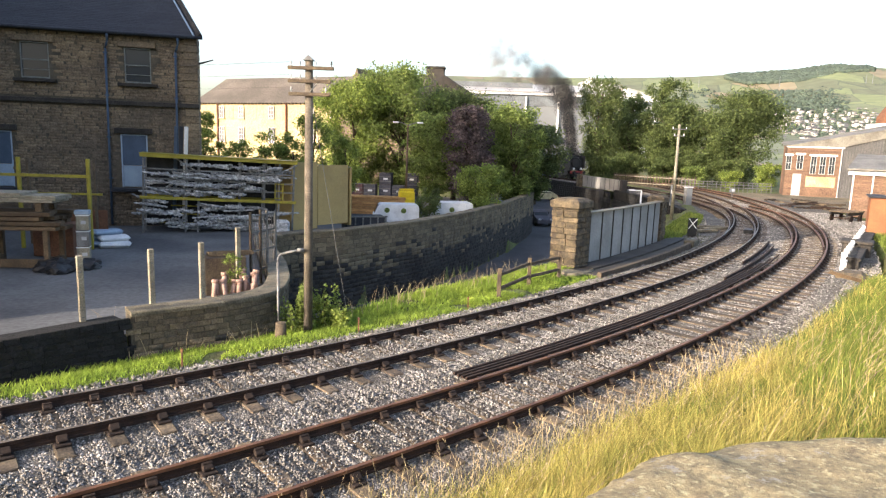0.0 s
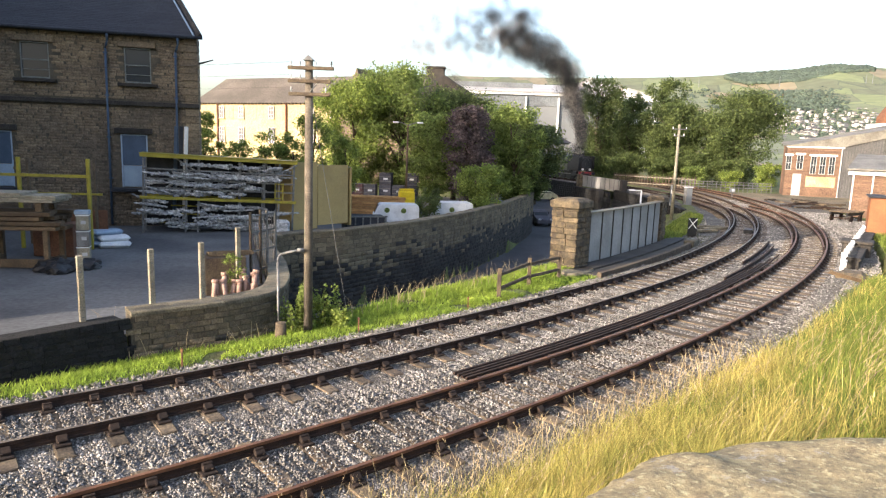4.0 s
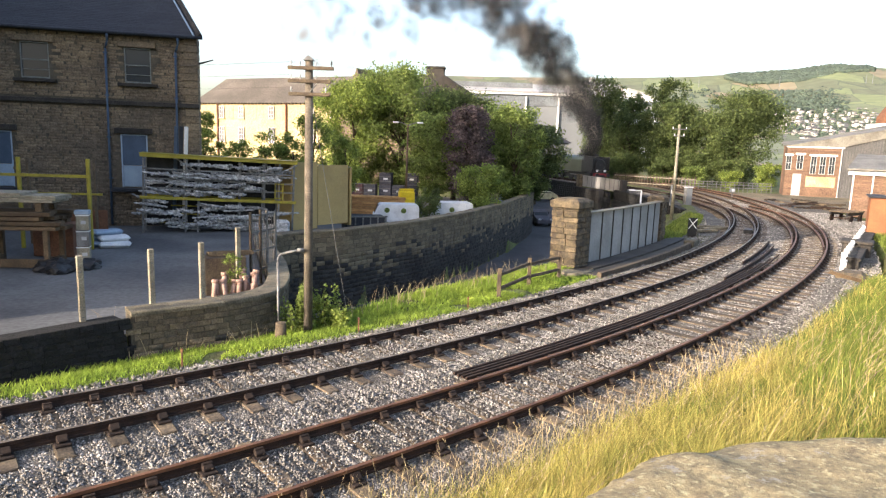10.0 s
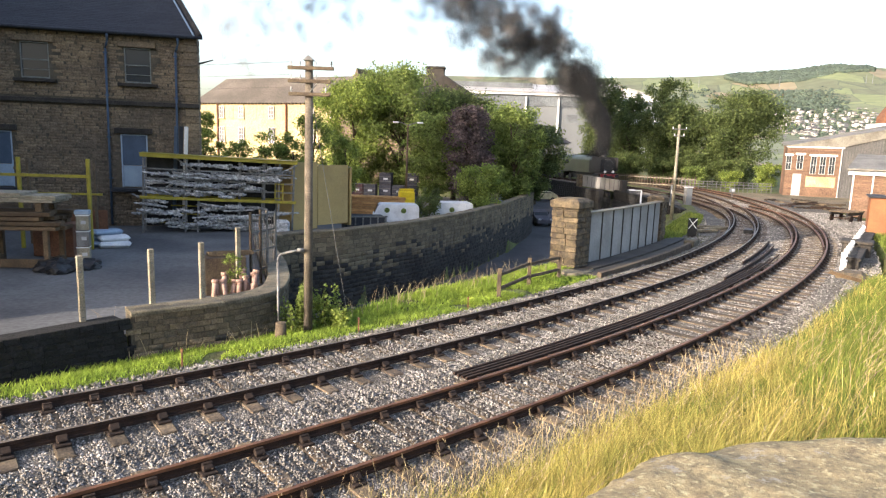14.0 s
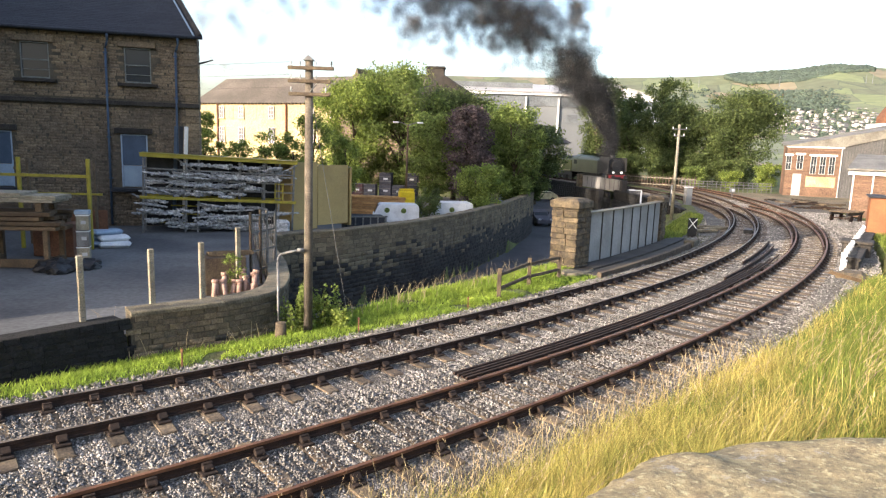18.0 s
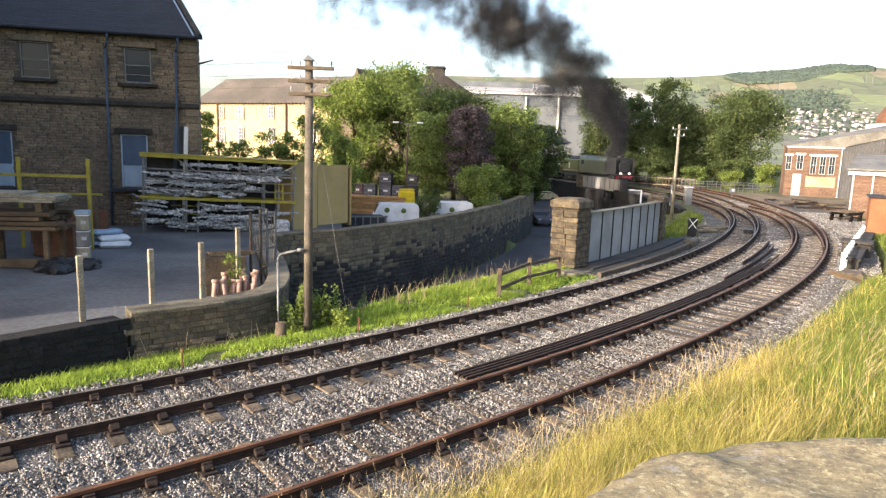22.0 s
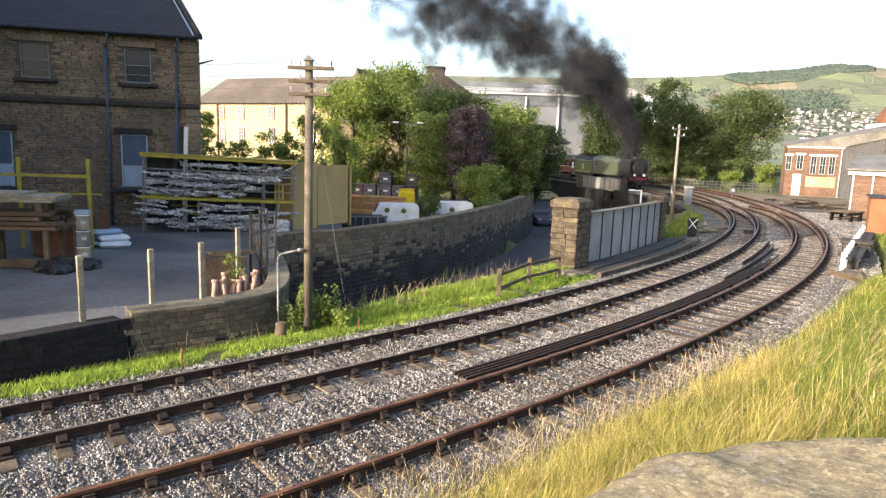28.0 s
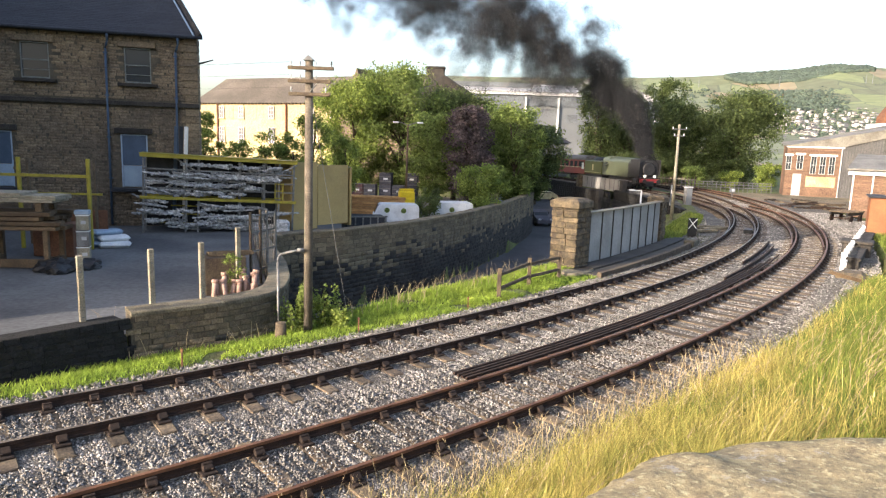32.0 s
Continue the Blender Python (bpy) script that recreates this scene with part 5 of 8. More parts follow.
def trees():
    B = "broad leafy tree with sunlit green crown"
    tree("tree", -8.6, 61, -1.0, 10.0, 4.0, M_LEAF_LIGHT, 9000, 0.20, B + " in the yard", 1, 0.12)
    tree("tree", -4.4, 63, -1.0, 11.6, 5.2, M_LEAF, 12000, 0.20, B + " beside the mill", 2, 0.12)
    tree("tree", 0.9, 67, -1.0, 10.0, 4.5, M_LEAF_DARK, 9000, 0.21, "dense dark green tree behind the copper tree", 3, 0.10)
    tree("tree", 4.6, 67, -1.0, 8.2, 3.8, M_LEAF_DARK, 8000, 0.21, "dense dark green tree at the yard's edge", 4, 0.10)
    tree("tree", -1.2, 55.5, -1.0, 7.0, 2.5, M_LEAF, 6500, 0.17, "young green tree by the yard lamp", 5, 0.15)
    tree("tree", 1.9, 54, -1.0, 7.5, 2.3, M_LEAF_PURPLE, 6500, 0.17, "copper-leaved purple tree among green ones", 6, 0.16)
    tree("tree", 5.9, 57, -1.0, 8.0, 2.9, M_LEAF, 8000, 0.18, "leafy tree with upright green shoots above the road", 7, 0.10)
    tree("tree", 8.4, 61, -0.5, 6.6, 2.6, M_LEAF_DARK, 6500, 0.18, "dark green tree overhanging the road wall", 8, 0.08)
    tree("bush", 2.3, 46.5, -1.0, 3.2, 1.95, M_LEAF_LIGHT, 5200, 0.13, "bright yellow-green bush behind the road wall", 9, 0.08, kind="bush", clumps=26)
    tree("bush", -1.0, 41.8, -1.0, 1.7, 0.9, M_LEAF_DARK, 1500, 0.10, "small dark shrub growing over the wall", 10, 0.1, kind="bush", clumps=14)
    for i, (x, y, t, r) in enumerate(((-12.4, 47, 5.3, 1.8), (-14.8, 47, 4.6, 1.5), (-9.6, 47.5, 6.6, 1.5), (-10.8, 46, 4.8, 1.4), (-17.2, 47, 6.4, 1.3), (-7.5, 49, 5.2, 1.5))):
        tree("shrub", x, y, -1.0, t, r, M_LEAF_LIGHT, 1900, 0.13, "thin straggling shrub with pale leaves before the mill", 20 + i, 0.25, kind="shrub", clumps=16)
    tree("birch_tree", 24.5, 106, -1, 16.2, 4.0, M_LEAF_DARK, 8000, 0.26, "tall weeping birch beyond the railway", 30, 0.12, droop=2.2, clumps=44)
    tree("tree", 31.5, 112, -1, 14.0, 3.6, M_LEAF_DARK, 6500, 0.26, "tall dark tree beyond the railway", 31, 0.08)
    tree("birch_tree", 42.2, 128, -1, 18.6, 4.2, M_LEAF_DARK, 7000, 0.30, "tall birch rising over the wood", 32, 0.12, droop=1.2)
    tree("tree", 35.4, 106, -1, 12.4, 5.6, M_LEAF_DARK, 11000, 0.26, "round green tree beside the line", 33, 0.08)
    tree("tree", 44.0, 100, -1, 13.6, 6.4, M_LEAF_DARK, 14000, 0.26, "large spreading green tree by the brick office", 34, 0.05, clumps=46)
    tree("tree", 42.5, 112, -1, 11.0, 5.0, M_LEAF_DARK, 8000, 0.28, "dark tree filling the gap in the wood", 35, 0.05)
    tree("tree", 30.0, 118, -1, 9.5, 4.5, M_LEAF_DARK, 6000, 0.28, "dark undergrowth tree behind the train", 36, 0.05)
    tree("bush", 44.4, 90, -0.3, 3.4, 2.0, M_LEAF_LIGHT, 3200, 0.17, "bright green bush at the wood's edge", 37, 0.08, kind="bush", clumps=20)
    tree("bush", 35.0, 92, -0.3, 2.6, 1.8, M_LEAF, 2200, 0.17, "low green bush behind the railway fence", 38, 0.08, kind="bush", clumps=16)
    tree("bush", 39.6, 91, -0.3, 2.2, 1.6, M_LEAF_LIGHT, 2200, 0.17, "light green bush behind the railway fence", 39, 0.08, kind="bush", clumps=16)
    for i, (x, y, t, r) in enumerate(((25.0, 101, 3.4, 2.4), (29.0, 103, 4.2, 3.0), (33.4, 101, 3.6, 2.8), (38.2, 100, 4.4, 3.0), (41.5, 96, 3.6, 2.4))):
        tree("bush", x, y, -0.4, t, r, M_LEAF_DARK, 3600, 0.19, "dark undergrowth beneath the trees beyond the fence", 60 + i, 0.05, kind="bush", clumps=22)
    # extra tree hidden behind the others, added to shade the far embankment
    tree("tree", 10.2, 93, -3.0, 7.6, 3.4, M_LEAF_DARK, 7000, 0.24, "dark hidden tree added to shade the far embankment", 70, 0.08)
    sapling(-3.85, 16.6, -0.62, 1.65, 11, 0.42, 40)
    sapling(-3.05, 16.75, -0.62, 1.65, 6, 0.25, 41)
    sapling(-2.65, 16.7, -0.60, 1.15, 6, 0.34, 42)
    tree("bush", -5.95, 18.3, 0, 1.3, 0.35, M_LEAF_LIGHT, 500, 0.045, "climbing plant against the mesh panel", 42, 0.05, kind="bush", clumps=14)


# ---- background buildings ----


def gable_roof(bm, x0, x1, y0, y1, z0, z1, over=0.3, hip=0.0):
    ym = (y0 + y1) / 2
    a = [(x0 - over, y0 - over, z0), (x1 + over, y0 - over, z0), (x1 + over, y1 + over, z0), (x0 - over, y1 + over, z0), (x0 - over + hip, ym, z1), (x1 + over - hip, ym, z1)]
    v = [bm.verts.new(p) for p in a]
    for f in ((0, 1, 5, 4), (2, 3, 4, 5), (1, 2, 5), (3, 0, 4), (3, 2, 1, 0)):
        bm.faces.new([v[i] for i in f])


def small_window(parent, m, u, z, w, h, white=True, bars=1, depth=0.06, glass=M_GLASS):
    """A framed window set in a wall; m: the wall's space, x along, -y outwards."""
    bm = bmesh.new()
    t = 0.055
    for a in (-1, 1):
        box(bm, (u + a * (w / 2 - t / 2), -depth / 2, z), (t, depth, h), m)
        box(bm, (u, -depth / 2, z + a * (h / 2 - t / 2)), (w - 2 * t, depth, t), m)
    for k in range(bars):
        box(bm, (u, -depth / 2, z + h * ((k + 1) / (bars + 1) - 0.5)), (w - 2 * t, depth * 0.8, t * 0.8), m)
    box(bm, (u, -depth / 2, z), (t * 0.7, depth * 0.7, h - 2 * t), m)
    win = part("window", bm, (M_WHITE if glass is M_GLASS_PALE else M_GREYWHITE) if white else M_GREYBAND, parent)
    bx("pane", (u, -0.022, z), (w - t, 0.016, h - t), glass, win, m=m)
    return win


def mill():
    # wall space: x along the front, its right end nearer
    m = Matrix.Translation((-20, 90, 0)) @ Matrix.Rotation(radians(-27), 4, "Z")
    root = thing("stone_mill", m, "long cream sandstone mill range with weathered slate roof", "mill building")
    E, R = 9.55, 13.5
    bx("wall", (-0.8, 5.1, E / 2 - 0.4), (38.0, 10, E + 0.8), M_MILL, root)
    bm = bmesh.new()
    gable_roof(bm, -19.8, 18.1, 0.1, 10.1, E, R, 0.35, 1.6)
    part("roof", bm, M_SLATE_BROWN, root, "brown weathered slate roof")
    bm = bmesh.new()
    for k in range(58):
        box(bm, (-19.5 + k * 0.65, -0.12, E - 0.12), (0.25, 0.3, 0.2))
    tagged(part("eaves_blocks", bm, M_PIER, root), kind="stuff")
    for u in (-15.3, -2.45, 8.5):
        bx("downpipe", (u, -0.05, E / 2), (0.22, 0.2, E), M_WOODRED, root)
    for u in (-14.5, -10.7, -5.1, 1.8, 5.6):
        small_window(root, Matrix.Identity(4), u, 8.25, 0.95, 1.65, True, 2, depth=0.1, glass=M_GLASS_PALE)
        small_window(root, Matrix.Identity(4), u, 5.05, 1.05, 2.2, True, 3, depth=0.1, glass=M_GLASS_PALE)
        for z in (7.3, 3.8):
            bx("sill", (u, -0.05, z), (1.3, 0.2, 0.12), M_MILL, root)
    # blocked openings between the windows, and a belt of stone
    for u in (-17.2, -12.7, -8.4, -7.0, -3.6, -0.4, 3.6):
        bx("blocked_opening", (u, 0.085, 8.1), (0.9, 0.05, 1.9), M_MILL, root)
    # gabled dormer
    bm = bmesh.new()
    prism(bm, [(-1.2, 9.4), (1.2, 9.4), (1.2, 11.0), (0, 13.9), (-1.2, 11.0)], (9.3, -0.2, 0), (9.3, 4.0, 0))
    part("dormer", bm, M_STONE_J, root)
    # second range with hipped dark roof beside it
    m2 = Matrix.Translation((0, 75, 0)) @ Matrix.Rotation(radians(-5), 4, "Z")
    r2 = thing("slate_roofed_mill", m2, "dark stone mill with steep dark slate roof and chimney", "mill building")
    bx("wall", (-4.4, 12, 4.1), (19, 18, 8.2), M_STONE_J, r2)
    bm = bmesh.new()
    v = [bm.verts.new(p) for p in ((-6.9, 2.6, 8.5), (5.85, 2.6, 8.5), (6.6, 21.4, 8.5), (-6.9, 21.4, 8.5), (-0.7, 2.6, 12.6), (-0.2, 21.4, 12.6))]
    for f in ((1, 2, 5, 4), (3, 0, 4, 5), (0, 1, 4), (2, 3, 5), (3, 2, 1, 0)):
        bm.faces.new([v[i] for i in f])
    part("roof", bm, M_SLATE, r2)
    bm = bmesh.new()
    v = [bm.verts.new((x, y, z)) for y in (2.45, 2.15) for x, z in ((-6.6, 8.3), (5.6, 8.3), (-0.7, 12.45))]
    for f in ((0, 1, 2), (5, 4, 3), (0, 3, 4, 1), (1, 4, 5, 2), (2, 5, 3, 0)):
        bm.faces.new([v[i] for i in f])
    part("gable", bm, M_STONE_DARK, r2, "dark stone gable end")
    bx("chimney", (-1.85, 3.4, 12.3), (2.1, 1.2, 2.4), M_STONE_DARK, r2, bevel=0.05)
    bx("chimney_cap", (-1.85, 3.4, 13.45), (2.3, 1.4, 0.22), M_STONE_DARK, r2, bevel=0.04)
    bx("eaves_gutter", (5.95, 8, 8.45), (0.4, 12, 0.4), M_BLACK, r2)


def factory():
    m = Matrix.Translation((0, 165, 0))
    root = thing("factory", m, "large pale grey factory shed with stepped white roofs", "factory building")
    bx("wall", (12, 10, 7.5), (62, 20, 21), M_CLAD, root)
    bx("grey_band", (12, -0.1, 16.0), (62, 0.2, 2.3), M_GREYBAND, root)
    bx("fascia", (12, -0.35, 17.75), (64, 0.5, 0.6), M_WHITE, root)
    bm = bmesh.new()
    v = [bm.verts.new(p) for p in ((-20, -0.6, 18.3), (44, -0.6, 18.3), (44, 26, 22.5), (-20, 26, 22.5), (-20, 26, 17), (44, 26, 17), (-20, -0.6, 17.9), (44, -0.6, 17.9))]
    for f in ((0, 1, 2, 3), (6, 7, 1, 0), (2, 5, 4, 3), (1, 7, 5, 2), (0, 3, 4, 6), (7, 6, 4, 5)):
        bm.faces.new([v[i] for i in f])
    part("roof", bm, M_CLAD_ROOF, root, "pale sheeted roof")
    bx("rooflight_band", (6, 10, 20.6), (32, 0.8, 1.3), M_GREYBAND, root)
    for u in (19.3, 27.4, 40):
        bx("column", (u, -0.4, 8.5), (0.4, 0.5, 17.0), M_WHITE, root)
    for u, z, w, h in ((30.8 + 0.0, 12.0, 3.0, 2.0), (19.9, 12.0, 4.0, 1.0)):
        bx("window", (u, -0.08, z), (w, 0.16, h), M_GREYBAND, root)
    # white gabled hall beyond
    r2 = thing("white_hall", Matrix.Translation((48.2, 176, 0)), "white gabled industrial hall with grey roof", "factory building")
    bm = bmesh.new()
    prism(bm, [(-10.5, 0), (9.5, 0), (9.5, 18.0), (-10.5, 22.9)], (0, 0, 0), (0, 16, 0))
    part("wall", bm, M_WHITE, r2)
    bm = bmesh.new()
    prism(bm, [(-10.8, 22.9), (9.9, 17.9), (9.9, 18.3), (-10.8, 23.4)], (0, -0.4, 0), (0, 17, 0))
    part("roof", bm, M_CLAD_ROOF, r2)
    bx("window", (5.2, -0.1, 17.0), (3.6, 0.2, 1.2), M_GREYBAND, r2)


def signal_box():
    m = Matrix.Translation((19.1, 116, -0.3)) @ Matrix.Diagonal((1.25, 1.25, 1.05, 1))
    root = thing("signal_cabin", m, "small pale railway cabin with hipped slate roof", "cabin")
    bx("wall", (0, 1.8, 2.8), (3.8, 3.6, 5.6), M_CLAD, root)
    bm = bmesh.new()
    gable_roof(bm, -1.9, 1.9, 0, 3.6, 5.6, 7.0, 0.4, 1.6)
    part("roof", bm, M_SLATE, root)
    for u in (-0.3, 0.5):
        bm = bmesh.new()
        rod(bm, (u, 1.8, 6.8), (u, 1.8, 7.5), 0.12, seg=8)
        part("chimney_pot", bm, M_WHITE, root)
    small_window(root, Matrix.Identity(4), 0.9, 4.2, 1.0, 1.0, True, 1)
    # cream cottage beside it, half hidden by leaves
    r2 = thing("cottage", Matrix.Translation((16.8, 121, -0.3)), "cream rendered cottage with small dark windows", "cottage")
    bx("wall", (0, 2, 2.4), (3.8, 4, 4.8), M_RENDER, r2)
    bm = bmesh.new()
    gable_roof(bm, -1.9, 1.9, 0, 4, 4.8, 6.3, 0.3)
    part("roof", bm, M_SLATE, r2)
    for u in (-1.0, 0.2, 1.2):
        small_window(r2, Matrix.Identity(4), u, 3.6, 0.8, 1.0, True, 1)


def right_buildings():
    m = Matrix.Translation((42.69, 82.45, -0.35)) @ Matrix.Rotation(radians(-22), 4, "Z")
    root = thing("brick_office", m, "two-storey red brick office with lean-to roof and peeling render", "brick building")
    L, H = 6.0, 6.25
    bx("wall", (L / 2, 2.4, H / 2), (L, 4.8, H), M_BRICK, root)
    # courses of brick as shallow bands
    for k in range(40):
        bx("brick_course", (L / 2, -0.005, 0.12 + k * 0.15), (L - 0.02, 0.012, 0.12), M_BRICK, root)
    bx("eaves_board", (L / 2, -0.12, H - 0.12), (L + 0.3, 0.12, 0.18), M_WHITE, root)
    for u, z, w, h in ((0.2, 4.15, 0.75, 1.75), (1.45, 4.25, 0.85, 1.8), (2.95, 3.95, 0.76, 2.2), (3.95, 3.95, 0.76, 2.2), (4.95, 3.95, 0.76, 2.2)):
        small_window(root, Matrix.Identity(4), u + 0.05, z, w * 0.85, h, True, 1)
        bx("lintel", (u + 0.05, -0.04, z + h / 2 + 0.12), (w + 0.25, 0.1, 0.22), M_WHITE, root)
    bx("render_panel", (3.95, -0.03, 1.9), (3.2, 0.06, 1.25), M_RENDER, root)
    bx("blocked_doorway", (1.35, -0.04, 1.45), (0.95, 0.08, 2.7), M_GREYWHITE, root, label="whitewashed blocked doorway")
    bx("corner_pipe", (L - 0.08, -0.08, H / 2), (0.12, 0.12, H), M_GREYWHITE, root)
    bx("dado", (3.9, -0.02, 0.75), (3.9, 0.04, 0.95), M_BRICK, root)
    # corrugated hall behind and beside it
    a = thing("corrugated_shed", m, "long grey corrugated industrial shed with shallow pale roof", "industrial shed")
    bm = bmesh.new()
    v = [bm.verts.new(q) for q in ((6.05, 0.05, 0), (24, 0.05, 0), (24, 0.05, 11.3), (6.05, 0.05, 6.25), (6.05, 9, 0), (24, 9, 0), (24, 9, 11.3), (6.05, 9, 6.3))]
    for f in ((0, 1, 2, 3), (5, 4, 7, 6), (4, 0, 3, 7), (1, 5, 6, 2), (3, 2, 6, 7)):
        bm.faces.new([v[i] for i in f])
    part("wall", bm, M_CORR, a)
    bm = bmesh.new()
    for k in range(59):
        u = 6.2 + k * 0.3
        t = 6.25 + (u - 6.05) * 0.281
        box(bm, (u, 0.0, t / 2), (0.14, 0.07, t - 0.1))
    tagged(part("corrugation", bm, M_CORR, a), kind="stuff")
    bm = bmesh.new()
    v = [bm.verts.new(q) for q in ((-0.5, -0.25, 6.32), (6.2, -0.25, 6.42), (24.2, -0.2, 11.5), (26, 10, 12.6), (4.0, 8.0, 7.5), (-0.5, 3.2, 6.75))]
    w = [bm.verts.new(q.co - Vector((0, 0, 0.16))) for q in v]
    bm.faces.new((v[0], v[1], v[4], v[5]))
    bm.faces.new((v[1], v[2], v[3], v[4]))
    bm.faces.new(w[::-1])
    for i in range(6):
        k = (i + 1) % 6
        bm.faces.new((v[i], w[i], w[k], v[k]))
    part("roof", bm, M_OLDROOF, a, "pale weathered sheet roof")
    # low brick workshop in front
    b = thing("brick_workshop", Matrix.Translation((34.15, 55.0, -0.35)) @ Matrix.Rotation(radians(-36), 4, "Z"), "low red brick workshop with white eaves board", "brick building")
    bx("wall", (9, 4, 1.95), (18, 8, 3.9), M_BRICK, b)
    for k in range(26):
        bx("brick_course", (9, -0.005, 0.1 + k * 0.15), (17.9, 0.012, 0.12), M_BRICK, b)
    bx("eaves_board", (9, -0.2, 3.75), (18.6, 0.14, 0.35), M_WHITE, b)
    bm = bmesh.new()
    prism(bm, [(-8.6, 5.2), (0.6, 3.95), (0.6, 4.08), (-8.6, 5.34)], (-0.4, 0, 0), (18.5, 0, 0))
    part("roof", bm, M_OLDROOF, b, "mossy buff sheet roof")
    for u in (0.05, 1.45, 3.0):
        bx("downpipe", (u + 0.05, -0.08, 1.9), (0.1, 0.1, 3.5), M_WHITE, b)
    # orange hut by the bridge
    h = thing("relay_hut", Matrix.Translation((27.0, 41.3, -0.35)) @ Matrix.Rotation(radians(-30), 4, "Z"), "orange-brown lineside hut with dark flat roof", "lineside hut")
    bx("wall", (1.6, 1.2, 1.25), (3.2, 2.4, 2.5), M_ORANGE, h, bevel=0.02)
    bx("roof", (1.6, 1.2, 2.56), (3.5, 2.7, 0.12), M_SLATE, h, bevel=0.02)
    bx("vent", (1.75, -0.03, 1.5), (0.35, 0.06, 0.5), M_GREYBAND, h)
    # white wall and brick stack on the sky line
    w = thing("white_building", Matrix.Translation((85.5, 128, 0)), "white rendered wall of a distant building", "building")
    bx("wall", (6, 3, 8.0), (14, 6, 7.0), M_WHITE, w)
    s = thing("brick_stack", Matrix.Translation((88.6, 131, 0)), "distant brick tower with steep gable", "tower")
    bm = bmesh.new()
    prism(bm, [(-1.5, 0), (3, 0), (3, 17.2), (1.6, 17.4), (-1.5, 13.0)], (0, 0, 0), (0, 4, 0))
    part("wall", bm, M_WOODRED, s)
    for k in range(4):
        bx("rib", (-0.6 + k * 0.9, -0.1, 13.5), (0.25, 0.2, 5.0), M_PLUM, s)


def lineside():
    # signal post with lamps on a cross-arm
    x, y = 17.4, 49.6
    root = thing("signal_post", pose(x, y, -0.35), "tall weathered lineside post with small lamps on its cross-arm", "signal post")
    bm = bmesh.new()
    rod(bm, (0, 0, -0.2), (0, 0, 7.0), 0.13, 0.09, seg=10)
    part("shaft", bm, M_POST, root)
    for z, w in ((6.65, 1.1), (6.15, 0.8)):
        arm = bx("cross_arm", (0, -0.1, z), (w, 0.06, 0.07), M_STEEL, root)
        for u in (-w / 2 + 0.05, w / 2 - 0.05):
            bm = bmesh.new()
            rod(bm, (u, -0.1, z + 0.02), (u, -0.1, z + 0.16), 0.045, 0.035, seg=8)
            part("lamp", bm, M_WHITE, arm)
    # relay cabinet, small grey post, crossed board
    c = thing("relay_cabinet", pose(22.6, 60.6, -0.3, 0, 0, 12), "grey steel lineside cabinet", "cabinet")
    bx("body", (0, 0, 0.85), (0.65, 0.45, 1.7), M_STEEL, c, bevel=0.02)
    bx("door", (0, -0.235, 0.85), (0.56, 0.02, 1.5), M_CLAD, c, bevel=0.005)
    bx("roof", (0, 0, 1.73), (0.75, 0.55, 0.07), M_WHITE, c, bevel=0.01)
    p = thing("lineside_post", pose(20.9, 60.0, -0.3), "short dark post with a small white plate", "post")
    bx("post", (0, 0, 0.95), (0.22, 0.22, 1.9), M_GREYBAND, p)
    bx("plate", (0, -0.12, 1.3), (0.3, 0.02, 0.35), M_WHITE, p)
    x, y = 14.5, 37.7
    s = thing("crossed_board", pose(x, y, -0.3, 0, 0, -6), "black lineside board with a white diagonal cross", "sign board")
    bx("board", (0, 0, 0.62), (0.52, 0.04, 1.05), M_BLACK, s, bevel=0.01)
    for a in (-1, 1):
        bm = bmesh.new()
        box(bm, (0, -0.03, 0), (0.05, 0.012, 0.74), Matrix.Translation((0, 0, 0.80)) @ Matrix.Rotation(a * radians(38), 4, "Y"))
        part("cross_stroke", bm, M_WHITE, s)
    bx("stand", (0, 0.08, 0.2), (0.4, 0.1, 0.5), M_BLACK, s)
    ob = bx("stone_footing", (0, 0, 0), (1.0, 0.55, 0.4), M_COPING, bevel=0.06)
    ob.matrix_basis = pose(13.2, 34.3, -0.18, 0, 0, 55)
    tagged(ob, "pale concrete footing block beside the track", "concrete block")
    for i, (a, b, c2) in enumerate(((17.0, 42.2, 10), (17.4, 41.4, 25), (15.9, 39.8, 20))):
        ob = bx("timber_baulk", (0, 0, 0), (2.3, 0.3, 0.16), M_COPING, bevel=0.02)
        ob.matrix_basis = pose(a, b, -0.14, 0, 0, c2)
        tagged(ob, "bleached timber baulk lying on the ballast", "timber baulk", "lineside baulks")
    # points motor between the rails
    ob = bx("point_machine", (0, 0, 0), (0.9, 0.5, 0.28), M_BLACK, bevel=0.03)
    ob.matrix_basis = pose(18.9, 40.1, -0.12, 0, 0, 62)
    tagged(ob, "rusty black point mechanism box between the rails", "point machine")
    g = thing("ground_signal", pose(31.5, 71.5, -0.3), "small dark ground signal on a short post", "signal")
    bx("post", (0, 0, 0.45), (0.12, 0.12, 0.9), M_STEEL, g)
    bx("lamp_case", (0, 0, 0.98), (0.5, 0.3, 0.42), M_GREYBAND, g, bevel=0.02)
    bx("disc", (0, -0.16, 1.0), (0.3, 0.02, 0.3), M_GREYWHITE, g)
    # point rodding along the outer track
    rd = thing("point_rodding", Matrix(), "bundle of dark rusty point rods beside the rail", "point rodding")
